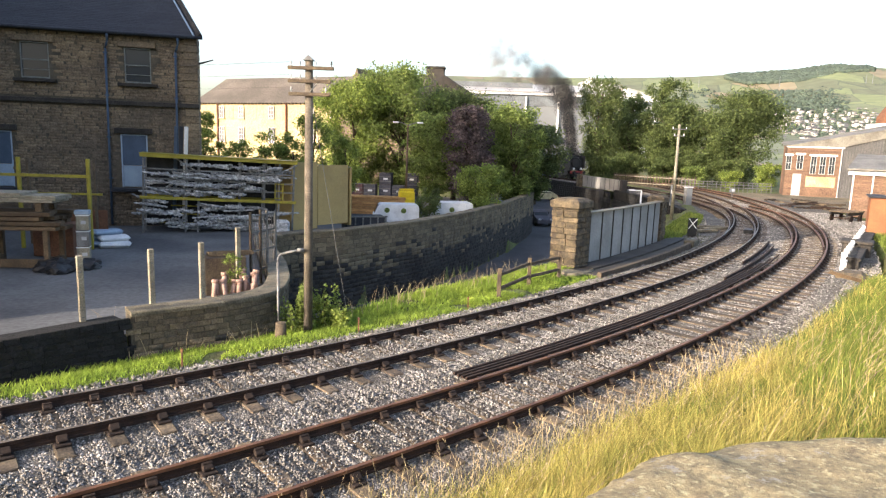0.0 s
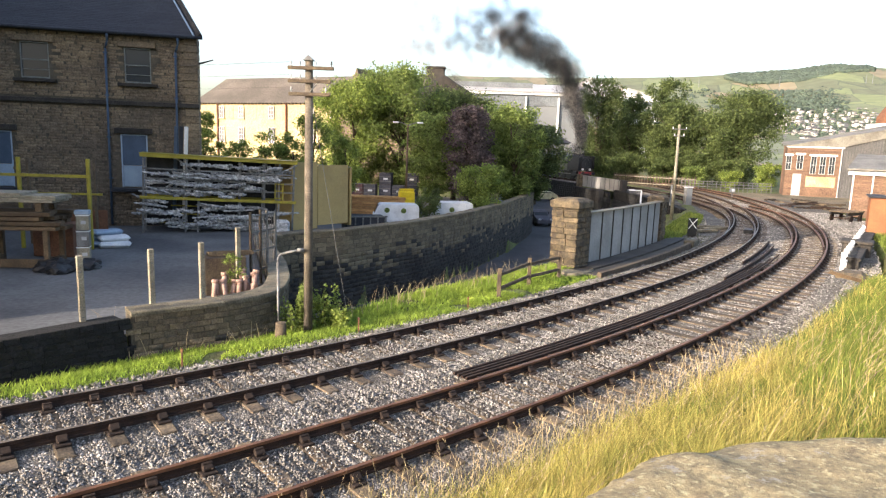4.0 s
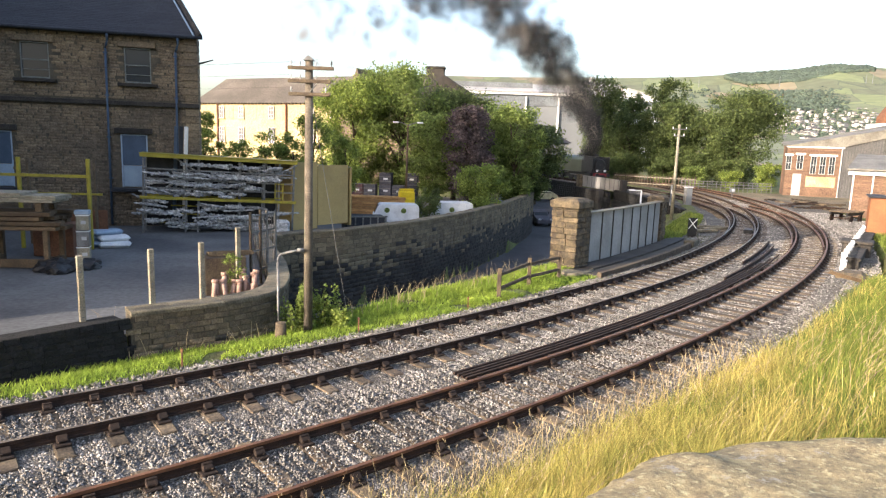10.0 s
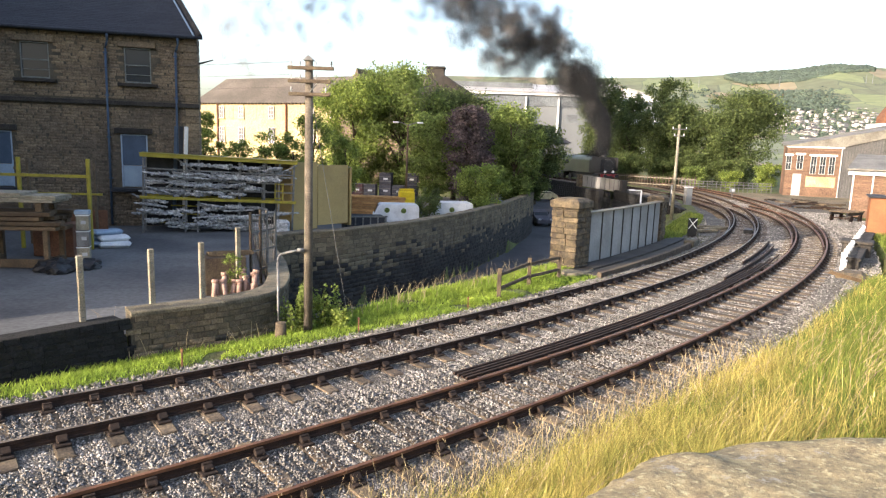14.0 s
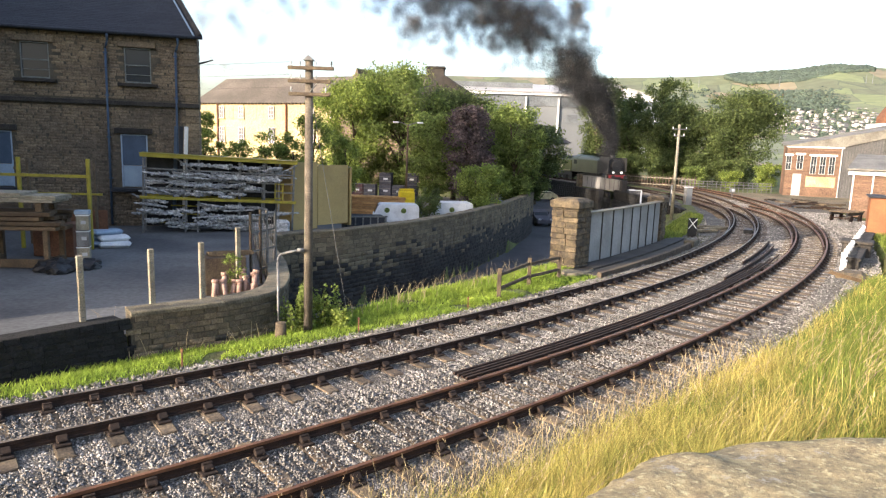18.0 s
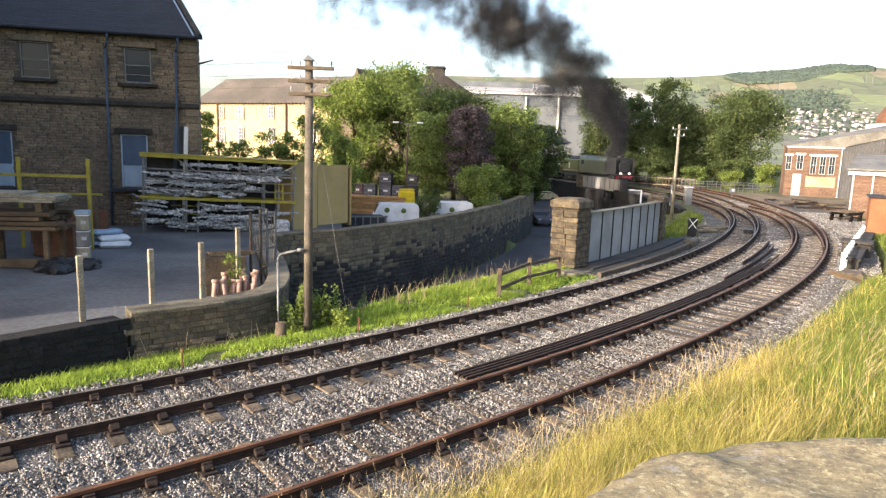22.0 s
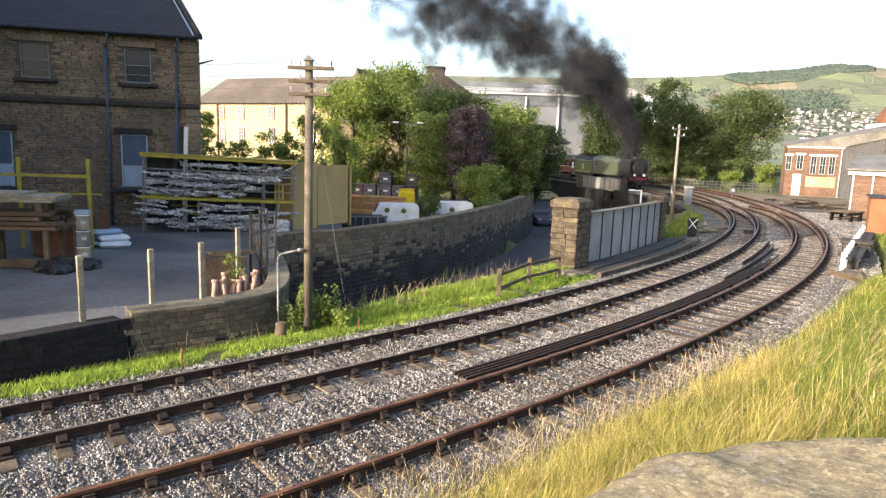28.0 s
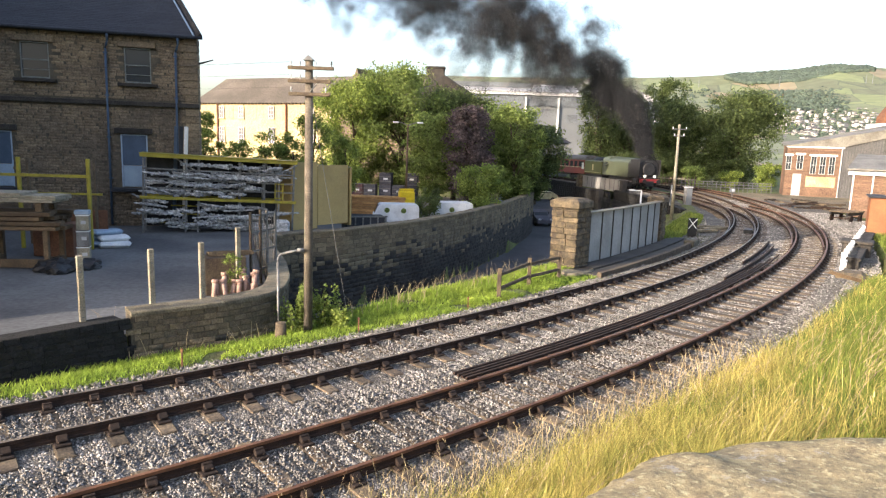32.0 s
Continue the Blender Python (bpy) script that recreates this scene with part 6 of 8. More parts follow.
    for k, (d, a, b) in enumerate(((SIX_FOOT - 1.32, 9.3, 30.0), (SIX_FOOT - 1.20, 9.3, 31.5), (SIX_FOOT - 1.08, 9.3, 33), (SIX_FOOT - 1.44, 9.3, 27.5))):
        bm = bmesh.new()
        sweep(bm, [(*T1.at(q, d)[:2], -0.10, T1.at(q)[2]) for q in np.arange(a, b, 0.8)], [(-0.025, -0.03), (-0.025, 0.03), (0.025, 0.03), (0.025, -0.03)])
        part("rod", bm, M_RAIL, rd)
    for q in np.arange(9.6, 30, 2.3):
        x, y, h = T1.at(q, SIX_FOOT - 1.26)
        bx("roller_stand", (0, 0, -0.16), (0.1, 0.55, 0.1), M_CHAIR, rd, m=Matrix.Translation((x, y, 0)) @ Matrix.Rotation(h, 4, "Z"))
    # loose rails left between the tracks
    for s0, s1, d in ((24.5, 35.6, 2.0), (29, 37.4, 1.62)):
        bm = bmesh.new()
        sweep(bm, [(*T1.at(q, d)[:2], -0.07, T1.at(s0)[2]) for q in np.linspace(s0, s1, 8)], RAIL)
        tagged(finish("loose_rail", bm, M_RAIL), "rusty spare rail lying between the tracks", "rail", "spare rails")
    # iron railing beyond the junction
    r = thing("iron_railing", Matrix(), "grey iron post and rail fence at the wood's edge", "railing")
    P = [(31.2, 86.5), (34.0, 85.6), (37.0, 85.0), (40.0, 84.4), (42.2, 83.6)]
    pts = wall_line(P, 0.55)
    for i, (x, y, h) in enumerate(pts):
        bx("post", (x, y, 0.35), (0.05, 0.05, 1.3), M_STEEL, r)
    for z in (0.3, 0.65, 0.98):
        bm = bmesh.new()
        sweep(bm, [(x, y, z, h) for x, y, h in pts], [(-0.02, -0.03), (-0.02, 0.03), (0.02, 0.03), (0.02, -0.03)])
        part("rail", bm, M_STEEL, r)
    # timber fence along the far line
    f = thing("timber_fence", Matrix(), "brown weathered paling fence beside the far line", "fence")
    pts = wall_line([(24.5, 95), (27.5, 90.5), (31.0, 88.0), (33.5, 87.2)], 0.42)
    for x, y, h in pts:
        bx("pale", (x, y, 0.55), (0.14, 0.05, 1.7), M_FENCE, f)
    for z in (0.2, 1.1):
        bm = bmesh.new()
        sweep(bm, [(x, y, z, h) for x, y, h in pts], [(-0.03, -0.06), (-0.03, 0.06), (0.03, 0.06), (0.03, -0.06)])
        part("rail", bm, M_POST, f)
    # second bridge: low girder before the train, its stone piers, dark walls and a fence below
    g = thing("far_girder", Matrix(), "dull grey plate girder of the farther road bridge", "bridge girder", kind="structure")
    for i in range(9):
        a, b = T4.at(51.6 + i * 1.52, -2.7), T4.at(51.6 + (i + 1) * 1.52, -2.7)
        bm = bmesh.new()
        prism(bm, [(-0.04, -0.55), (0.04, -0.55), (0.04, 0.92), (-0.04, 0.92)], (a[0], a[1], 0), (b[0], b[1], 0))
        part("plate", bm, M_FARGIRDER, g)
        bm = bmesh.new()
        prism(bm, [(-0.15, 0.92), (0.15, 0.92), (0.15, 0.98), (-0.15, 0.98)], (a[0], a[1], 0), (b[0], b[1], 0))
        part("flange", bm, M_FARGIRDER, g)
        bx("stiffener", (a[0], a[1], 0.18), (0.1, 0.14, 1.4), M_DECK, g)
    for q, z1, lab in ((51.0, 0.9, "dark stone pier of the farther bridge"), (65.9, 0.95, "pale stone pier of the farther bridge")):
        x, y, h = T4.at(q, -2.9)
        m = Matrix.Translation((x, y, 0)) @ Matrix.Rotation(h, 4, "Z")
        p = bx("far_pier", (0, 0, (z1 - 3.25) / 2), (0.8, 0.7, z1 + 3.25), M_STONE_DARK if q < 60 else M_PIER, bevel=0.05, m=m)
        tagged(p, lab, "stone pier", kind="structure")
        bx("cap", (0, 0, z1 + 0.06), (0.95, 0.85, 0.14), M_STONE_DARK if q < 60 else M_PIER, p, bevel=0.02, m=m)
    # the line's retaining walls, both sides of the span; black stands in for shade
    for q0, q1, seed in ((150, 65, 51), (53, 26, 52)):
        pts = [T4.at(q, -3.3)[:2] for q in np.arange(q0, q1, -2.0)]
        stone_wall("embankment_wall", pts, -3.2, -0.35, 0.5, "dark stone wall holding up the railway", material=M_STONE_BLACK, top=M_STONE_BLACK, nearest=0, seed=seed, coping=0.1, course=0.3, length=0.6)
    # crosswall, shade put into its colour, and grey pillar on the span's road side
    pts = [T4.at(q, -4.4)[:2] for q in np.arange(65.0, 51.0, -1.0)]
    stone_wall("embankment_wall", pts, -3.2, -0.62, 0.4, "low near-black stone wall beside the road under the girder", material=M_STONE_BLACK, top=M_STONE_BLACK, nearest=0, seed=53, coping=0.1, course=0.3, length=0.6)
    x, y, h = T4.at(53.6, -4.9)
    ob = bx("gate_pillar", (0, 0, -1.75), (1.1, 0.7, 2.9), M_STONE_GREY, bevel=0.06, m=Matrix.Translation((x, y, 0)) @ Matrix.Rotation(h, 4, "Z"))
    tagged(ob, "dark grey square stone pillar below the far girder", "pillar")
    # dark paling fence along the road's edge before the embankment
    f = thing("dark_paling_fence", Matrix(), "dark weathered paling fence at the road's edge", "fence")
    pts = wall_line([T4.at(q, -5.2)[:2] for q in np.arange(52.0, 28.0, -2.0)], 0.3)
    for x, y, h in pts:
        bx("pale", (0, 0, -2.1), (0.12, 0.03, 2.2), M_BLACK, f, m=Matrix.Translation((x, y, 0)) @ Matrix.Rotation(h, 4, "Z"))
    for z in (-2.8, -1.5):
        bm = bmesh.new()
        sweep(bm, [(x, y, z, h) for x, y, h in pts], [(-0.05, -0.05), (-0.05, 0.05), (-0.02, 0.05), (-0.02, -0.05)])
        part("rail", bm, M_BLACK, f)
    # street lamp with bright arm near the far bridge
    l = thing("street_lamp", pose(17.6, 58.4, -3.2), "short pale street lamp on the road below the line", "street lamp")
    bm = bmesh.new()
    rod(bm, (0, 0, 0), (0, 0, 4.25), 0.09, 0.07, seg=8)
    part("column", bm, M_WHITE, l)
    bx("arm", (-0.4, 0, 4.3), (0.9, 0.1, 0.1), M_WHITE, l)
    bx("head", (-0.85, 0, 4.32), (0.5, 0.2, 0.14), M_WHITE, l, bevel=0.03)
    # heap of old sleepers and rails, and a derelict trolley
    rnd = random.Random(77)
    for k in range(22):
        size = (rnd.uniform(1.2, 2.6), 0.25, 0.14) if k % 3 else (rnd.uniform(2.0, 3.6), 0.08, 0.14)
        ob = bx("scrap_timber", (0, 0, size[2] / 2), size, (M_FENCE, M_SLEEPER, M_RAIL, M_CHAIR)[k % 4], bevel=0.012)
        ob.matrix_basis = pose(35.4 + rnd.uniform(-2.0, 2.6), 63.8 + rnd.uniform(-3.5, 4.5), -0.28 + 0.13 * (k // 6), rnd.uniform(-5, 5), rnd.uniform(-7, 7), rnd.uniform(-30, 60))
        tagged(ob, "old sleepers and rusty rails heaped on the dirt", "scrap", "scrap heap")
    tr = thing("platelayers_trolley", pose(31.2, 50.4, -0.28, 0, 0, 35), "derelict black platelayers' trolley in the weeds", "trolley")
    for y in (-0.6, 0.6):
        bx("side_beam", (0, y, 0.62), (2.6, 0.14, 0.22), M_BLACK, tr, bevel=0.02)
    for x in (-1.1, -0.4, 0.4, 1.1):
        bx("cross_beam", (x, 0, 0.78), (0.34, 1.5, 0.10), M_FENCE, tr, bevel=0.015)
    for x in (-0.75, 0.75):
        bm = bmesh.new()
        for y in (-0.7, 0.7):
            rod(bm, (x, y - 0.05, 0.28), (x, y + 0.05, 0.28), 0.28, seg=16)
        rod(bm, (x, -0.7, 0.28), (x, 0.7, 0.28), 0.05, seg=8)
        part("wheelset", bm, M_RAIL, tr)


def vehicle(name, m, L, W, H, paint, label, van=False):
    """A car or van: body, glass, lights, four wheels; x forward."""
    root = thing(name, m, label, "van" if van else "car")
    bm = bmesh.new()
    if van:
        prof = [(-L / 2, 0.3), (L / 2, 0.3), (L / 2, 1.05), (L / 2 - 0.06, 1.15), (L / 2 - 0.32, H - 0.1), (L / 2 - 0.45, H), (-L / 2 + 0.1, H), (-L / 2, H - 0.15)]
    else:
        prof = [(-L / 2, 0.3), (L / 2, 0.3), (L / 2, 0.65), (L / 2 - 0.15, 0.78), (L / 2 - 1.15, 0.92), (L / 2 - 1.85, H), (-L / 2 + 0.9, H), (-L / 2 + 0.12, 0.95), (-L / 2, 0.8)]
    v0 = [bm.verts.new((x, -W / 2 * (1 - 0.12 * max(0, z - 0.9)), z)) for x, z in prof]
    v1 = [bm.verts.new((x, W / 2 * (1 - 0.12 * max(0, z - 0.9)), z)) for x, z in prof]
    n = len(prof)
    for i in range(n):
        bm.faces.new((v0[i], v1[i], v1[(i + 1) % n], v0[(i + 1) % n]))
    bm.faces.new(v0)
    bm.faces.new(v1[::-1])
    bmesh.ops.bevel(bm, geom=list(bm.edges), offset=0.03 if van else 0.05, segments=2, affect="EDGES")
    part("body", bm, paint, root)
    for sy in (-1, 1):
        None if van else bx("side_glass", ((L / 2 - 1.6 if van else -0.2), sy * (W / 2 - 0.055), (H - 0.5 if van else 1.15)), (0.8 if van else L * 0.42, 0.04, 0.45 if van else 0.36), M_GLASS, root)
        bx("headlight", (L / 2 - 0.03, sy * (W / 2 - 0.25), 0.72), (0.1, 0.3, 0.16), M_WHITE, root, bevel=0.02)
        bx("tail_light", (-L / 2 + 0.02, sy * (W / 2 - 0.16), 0.85), (0.08, 0.16, 0.25), M_RED, root, bevel=0.01)
        for sx in (-1, 1):
            bm = bmesh.new()
            c = Vector((sx * (L / 2 - 0.8), sy * (W / 2 - 0.1), 0.31))
            rod(bm, c - Vector((0, 0.1, 0)), c + Vector((0, 0.1, 0)), 0.31, seg=16)
            w = part("wheel", bm, M_BLACK, root)
            bm = bmesh.new()
            rod(bm, c + Vector((0, sy * 0.09, 0)), c + Vector((0, sy * 0.115, 0)), 0.19, seg=12)
            part("rim", bm, M_STEEL, w)
    m2 = pose(L / 2 - (0.17 if van else 1.5), 0, (H + (1.15 if van else 0.9)) / 2, 0, -20 if van else -55, 0)
    bx("windscreen", (0, 0, 0), (0.03, W - 0.35, 0.62), M_GLASS, root, m=m2)
    return root


def far_yard():
    vehicle("van", pose(-3.15, 41.9, -1.0, 0, 0, -172), 2.9, 1.7, 1.72, M_WHITE, "small white van with green roundels in the yard", True)
    vehicle("van", pose(0.35, 43.6, -1.0, 0, 0, -170), 2.9, 1.7, 1.80, M_WHITE, "small white van parked behind the wall", True)
    for x, y in ((-3.62, 40.98), (-2.56, 40.86), (0.5, 42.62)):
        bm = bmesh.new()
        rod(bm, (0, 0.0, 0), (0, 0.012, 0), 0.17, seg=14)
        ob = finish("green_roundel", bm, M_LEAF)
        ob.matrix_basis = pose(x, y, 0.36, 0, 0, 8)
        tagged(ob, "plain green roundel painted on the van", "emblem")
    vehicle("car", pose(9.75, 66.5, -3.18, 0, 0, -78), 4.0, 1.7, 1.45, M_DARKPACK, "dark blue hatchback parked on the road")
    vehicle("car", pose(14.6, 97.0, -3.18, 0, 0, 185), 4.2, 1.7, 1.4, M_CREAM, "pale cream car at the roadside")
    # timber stack
    t = thing("timber_stack", pose(-6.4, 50.0, -1.0, 0, 0, -4), "long stack of fresh sawn orange timber", "timber stack")
    rnd = random.Random(3)
    for r in range(7):
        for k in range(4):
            bx("plank", (rnd.uniform(-0.3, 0.3), k * 0.34, 0.18 + r * 0.2), (rnd.uniform(5.8, 6.6), 0.30, 0.17), M_PLANK, t, bevel=0.01)
    for u in (-2, 2):
        bx("bearer", (u, 0.5, 0.05), (0.15, 1.5, 0.1), M_WOOD, t)
    # packs of bricks
    for x, y, z, mt in ((-8.9, 56.2, 0, M_PLUM), (-7.55, 56.4, 0, M_PLUM), (-6.4, 56.0, 0, M_DARKPACK), (-5.1, 56.2, 0, M_DARKPACK), (-5.1, 56.2, 1.02, M_DARKPACK), (-3.95, 56.0, 0, M_DARKPACK), (-3.95, 56.0, 1.0, M_DARKPACK), (-2.9, 57, 0, M_DARKPACK),
                        (-2.9, 57, 1.0, M_DARKPACK), (-5.1, 56.2, 2.03, M_DARKPACK), (-2.9, 57, 2.0, M_DARKPACK), (-7.55, 56.4, 1.02, M_PLUM), (-6.4, 56.0, 1.02, M_DARKPACK)):
        p = thing("brick_pack", pose(x, y, z - 1.0, 0, 0, -6), "strapped pack of bricks in film with pale bands", "brick pack", "packs of bricks")
        bx("bricks", (0, 0, 0.5), (1.02, 0.95, 0.96), mt, p, bevel=0.015)
        for zz in (0.3, 0.68):
            bx("band", (0, -0.478, zz), (1.03, 0.02, 0.05), M_STEEL, p)
        bx("paper_label", (0.05, -0.485, 0.5), (0.4, 0.02, 0.16), M_WHITE, p)
        bx("top_film", (0, 0, 0.99), (1.0, 0.93, 0.02), M_STEEL, p)
    # yellow forklift
    f = thing("yellow_forklift", pose(-3.0, 51.0, -1.0, 0, 0, 10), "yellow forklift with open cab", "forklift")
    bx("chassis", (0, 0, 0.55), (1.1, 1.6, 0.8), M_YELLOW_BRIGHT, f, bevel=0.08)
    bx("counterweight", (-0.05, -0.65, 0.85), (1.15, 0.5, 1.2), M_YELLOW_BRIGHT, f, bevel=0.1)
    for sx in (-1, 1):
        bx("cab_post", (sx * 0.48, 0.3, 1.35), (0.09, 0.09, 1.1), M_YELLOW_BRIGHT, f)
        bx("cab_post", (sx * 0.48, -0.45, 1.5), (0.09, 0.09, 0.9), M_YELLOW_BRIGHT, f)
        bx("mast", (sx * 0.35, 0.9, 1.0), (0.1, 0.12, 1.9), M_BLACK, f)
        for y in (-0.5, 0.5):
            bm = bmesh.new()
            rod(bm, (sx * 0.48, y, 0.3), (sx * 0.62, y, 0.3), 0.3, seg=14)
            part("wheel", bm, M_BLACK, f)
    bx("engine_cover", (-0.05, -0.35, 1.35), (1.2, 1.0, 1.2), M_YELLOW_BRIGHT, f, bevel=0.08)
    bx("cab_roof", (0, -0.1, 2.02), (1.1, 1.0, 0.08), M_YELLOW_BRIGHT, f)
    bx("seat", (0, -0.2, 1.05), (0.5, 0.5, 0.2), M_BLACK, f, bevel=0.05)
    # lamp post with two arms
    l = thing("yard_lamp", pose(-3.13, 52, -1.0), "tall brown lamp post with twin curved arms", "lamp post")
    bm = bmesh.new()
    rod(bm, (0, 0, 0), (0.06, 0, 7.0), 0.11, 0.06, seg=10)
    part("column", bm, M_WOOD, l)
    for s in (-1, 1):
        bm = bmesh.new()
        prev = (0.06, 0, 6.95)
        for k in range(1, 6):
            t = k / 5
            q = (0.06 + s * 0.75 * t, 0, 6.95 + 0.25 * math.sin(t * 1.6))
            rod(bm, prev, q, 0.035, seg=6)
            prev = q
        arm = part("arm", bm, M_STEEL, l)
        bx("lamp_head", (0.06 + s * 0.95, 0, 7.2), (0.5, 0.22, 0.13), M_WHITE, arm, bevel=0.04)
    # steel skip and cages behind the wall
    s = thing("steel_skip", pose(-4.7, 38.0, -0.68, 0, 0, 20), "blue-grey steel skip full of offcuts", "skip")
    bx("body", (0, 0, 0.5), (2.4, 1.4, 0.95), M_SLATE, s, bevel=0.05)
    for k in range(6):
        bx("rim_bar", (-1.1 + k * 0.44, -0.72, 0.75), (0.07, 0.05, 0.5), M_STEEL, s)
    bx("rim", (0, -0.72, 1.0), (2.5, 0.08, 0.08), M_STEEL, s)
    # roadside clutter at the wall's end
    for k, (x, y, z, mt) in enumerate(((5.6, 58.5, 2.1, M_PALEBLUE), (6.3, 59.5, 1.9, M_TERRA), (6.6, 60.5, 1.9, M_WHITE), (7.0, 61.5, 2.0, M_WOODRED))):
        ob = bx("stacked_goods", (0, 0, z / 2), (1.3, 0.8, z), mt, bevel=0.08)
        ob.matrix_basis = pose(x, y, -1.0, 0, 0, 15 * k)
        tagged(ob, "covered goods stacked behind the wall's end", "stacked goods", "goods by the wall")


M_PLANK = mat("fresh_orange_timber", (0.55, 0.30, 0.12), (0.42, 0.22, 0.09), 0.8, 1.5, 25, 0.3, vary=0.2)
M_YELLOW_BRIGHT = mat("bright_yellow_paint", (0.85, 0.62, 0.02), (0.75, 0.52, 0.02), 0.45, 2, 20, 0.05, dark=0.1)
# ---- distance: fields, woods, town ----


def fields_material():
    m = bpy.data.materials.new("moorland_fields")
    m.use_nodes = True
    n, l = m.node_tree.nodes, m.node_tree.links
    b = n["Principled BSDF"]
    b.inputs["Roughness"].default_value = 0.95
    tc = n.new("ShaderNodeTexCoord")
    mp = n.new("ShaderNodeMapping")
    mp.inputs["Rotation"].default_value = (0, 0, 0.5)
    mp.inputs["Scale"].default_value = (1.0, 0.55, 0.0)
    l.new(tc.outputs["Object"], mp.inputs["Vector"])
    v = n.new("ShaderNodeTexVoronoi")
    v.inputs["Scale"].default_value = 0.012
    v.inputs["Randomness"].default_value = 0.8
    l.new(mp.outputs[0], v.inputs["Vector"])
    ramp = n.new("ShaderNodeValToRGB")
    e = ramp.color_ramp.elements
    e[0].position, e[0].color = 0.0, (0.15, 0.175, 0.095, 1)
    e[1].position, e[1].color = 1.0, (0.21, 0.19, 0.13, 1)
    for pos, c in ((0.25, (0.13, 0.15, 0.09, 1)), (0.45, (0.19, 0.23, 0.11, 1)), (0.65, (0.25, 0.215, 0.14, 1)), (0.85, (0.16, 0.19, 0.11, 1))):
        q = e.new(pos)
        q.color = c
    ramp.color_ramp.interpolation = "CONSTANT"
    sep = n.new("ShaderNodeSeparateColor")
    l.new(v.outputs["Color"], sep.inputs[0])
    l.new(sep.outputs[0], ramp.inputs[0])
    v2 = n.new("ShaderNodeTexVoronoi")
    v2.feature = "DISTANCE_TO_EDGE"
    v2.inputs["Scale"].default_value, v2.inputs["Randomness"].default_value = 0.012, 0.8
    l.new(mp.outputs[0], v2.inputs["Vector"])
    edge = n.new("ShaderNodeMath")
    edge.operation = "LESS_THAN"
    edge.inputs[1].default_value = 0.014
    l.new(v2.outputs["Distance"], edge.inputs[0])
    nz = n.new("ShaderNodeTexNoise")
    nz.inputs["Scale"].default_value, nz.inputs["Detail"].default_value = 0.03, 8
    l.new(tc.outputs["Object"], nz.inputs["Vector"])
    mr = n.new("ShaderNodeMapRange")
    mr.inputs["To Min"].default_value, mr.inputs["To Max"].default_value = 0.32, 0.95
    l.new(nz.outputs["Fac"], mr.inputs["Value"])
    sc = n.new("ShaderNodeVectorMath")
    sc.operation = "SCALE"
    l.new(ramp.outputs[0], sc.inputs[0])
    l.new(mr.outputs[0], sc.inputs["Scale"])
    mix = n.new("ShaderNodeMix")
    mix.data_type = "RGBA"
    l.new(edge.outputs[0], mix.inputs["Factor"])
    l.new(sc.outputs[0], mix.inputs["A"])
    mix.inputs["B"].default_value = (0.055, 0.075, 0.045, 1)
    l.new(mix.outputs["Result"], b.inputs["Base Color"])
    return m


M_WOODS = mat("hazy_woods", (0.062, 0.088, 0.068), (0.045, 0.066, 0.055), 0.95, 0.02, 0.2, 0, island=0.25)
M_ROOFTILE = mat("far_roofs", (0.17, 0.16, 0.16), (0.12, 0.115, 0.12), 0.8, 0.05, 0.6, 0, island=0.35)
M_HOUSE = mat("far_house_walls", (0.50, 0.49, 0.47), (0.30, 0.285, 0.26), 0.85, 0.03, 0.5, 0, island=0.45)


def at_px(az_deg, elev_deg, lo=270, hi=3200):
    """The place on the far land seen in a direction from the eye."""
    az = radians(az_deg)
    rs = np.linspace(lo, hi, 240)
    e = np.degrees(np.arctan2(hill_z(rs, np.full(240, az)) - 4.55, rs))
    up = np.nonzero(e >= elev_deg)[0]
    r = float(rs[up[0]]) if len(up) else hi
    return r * math.sin(az), r * math.cos(az), float(hill_z(np.array(r), np.array(az)))


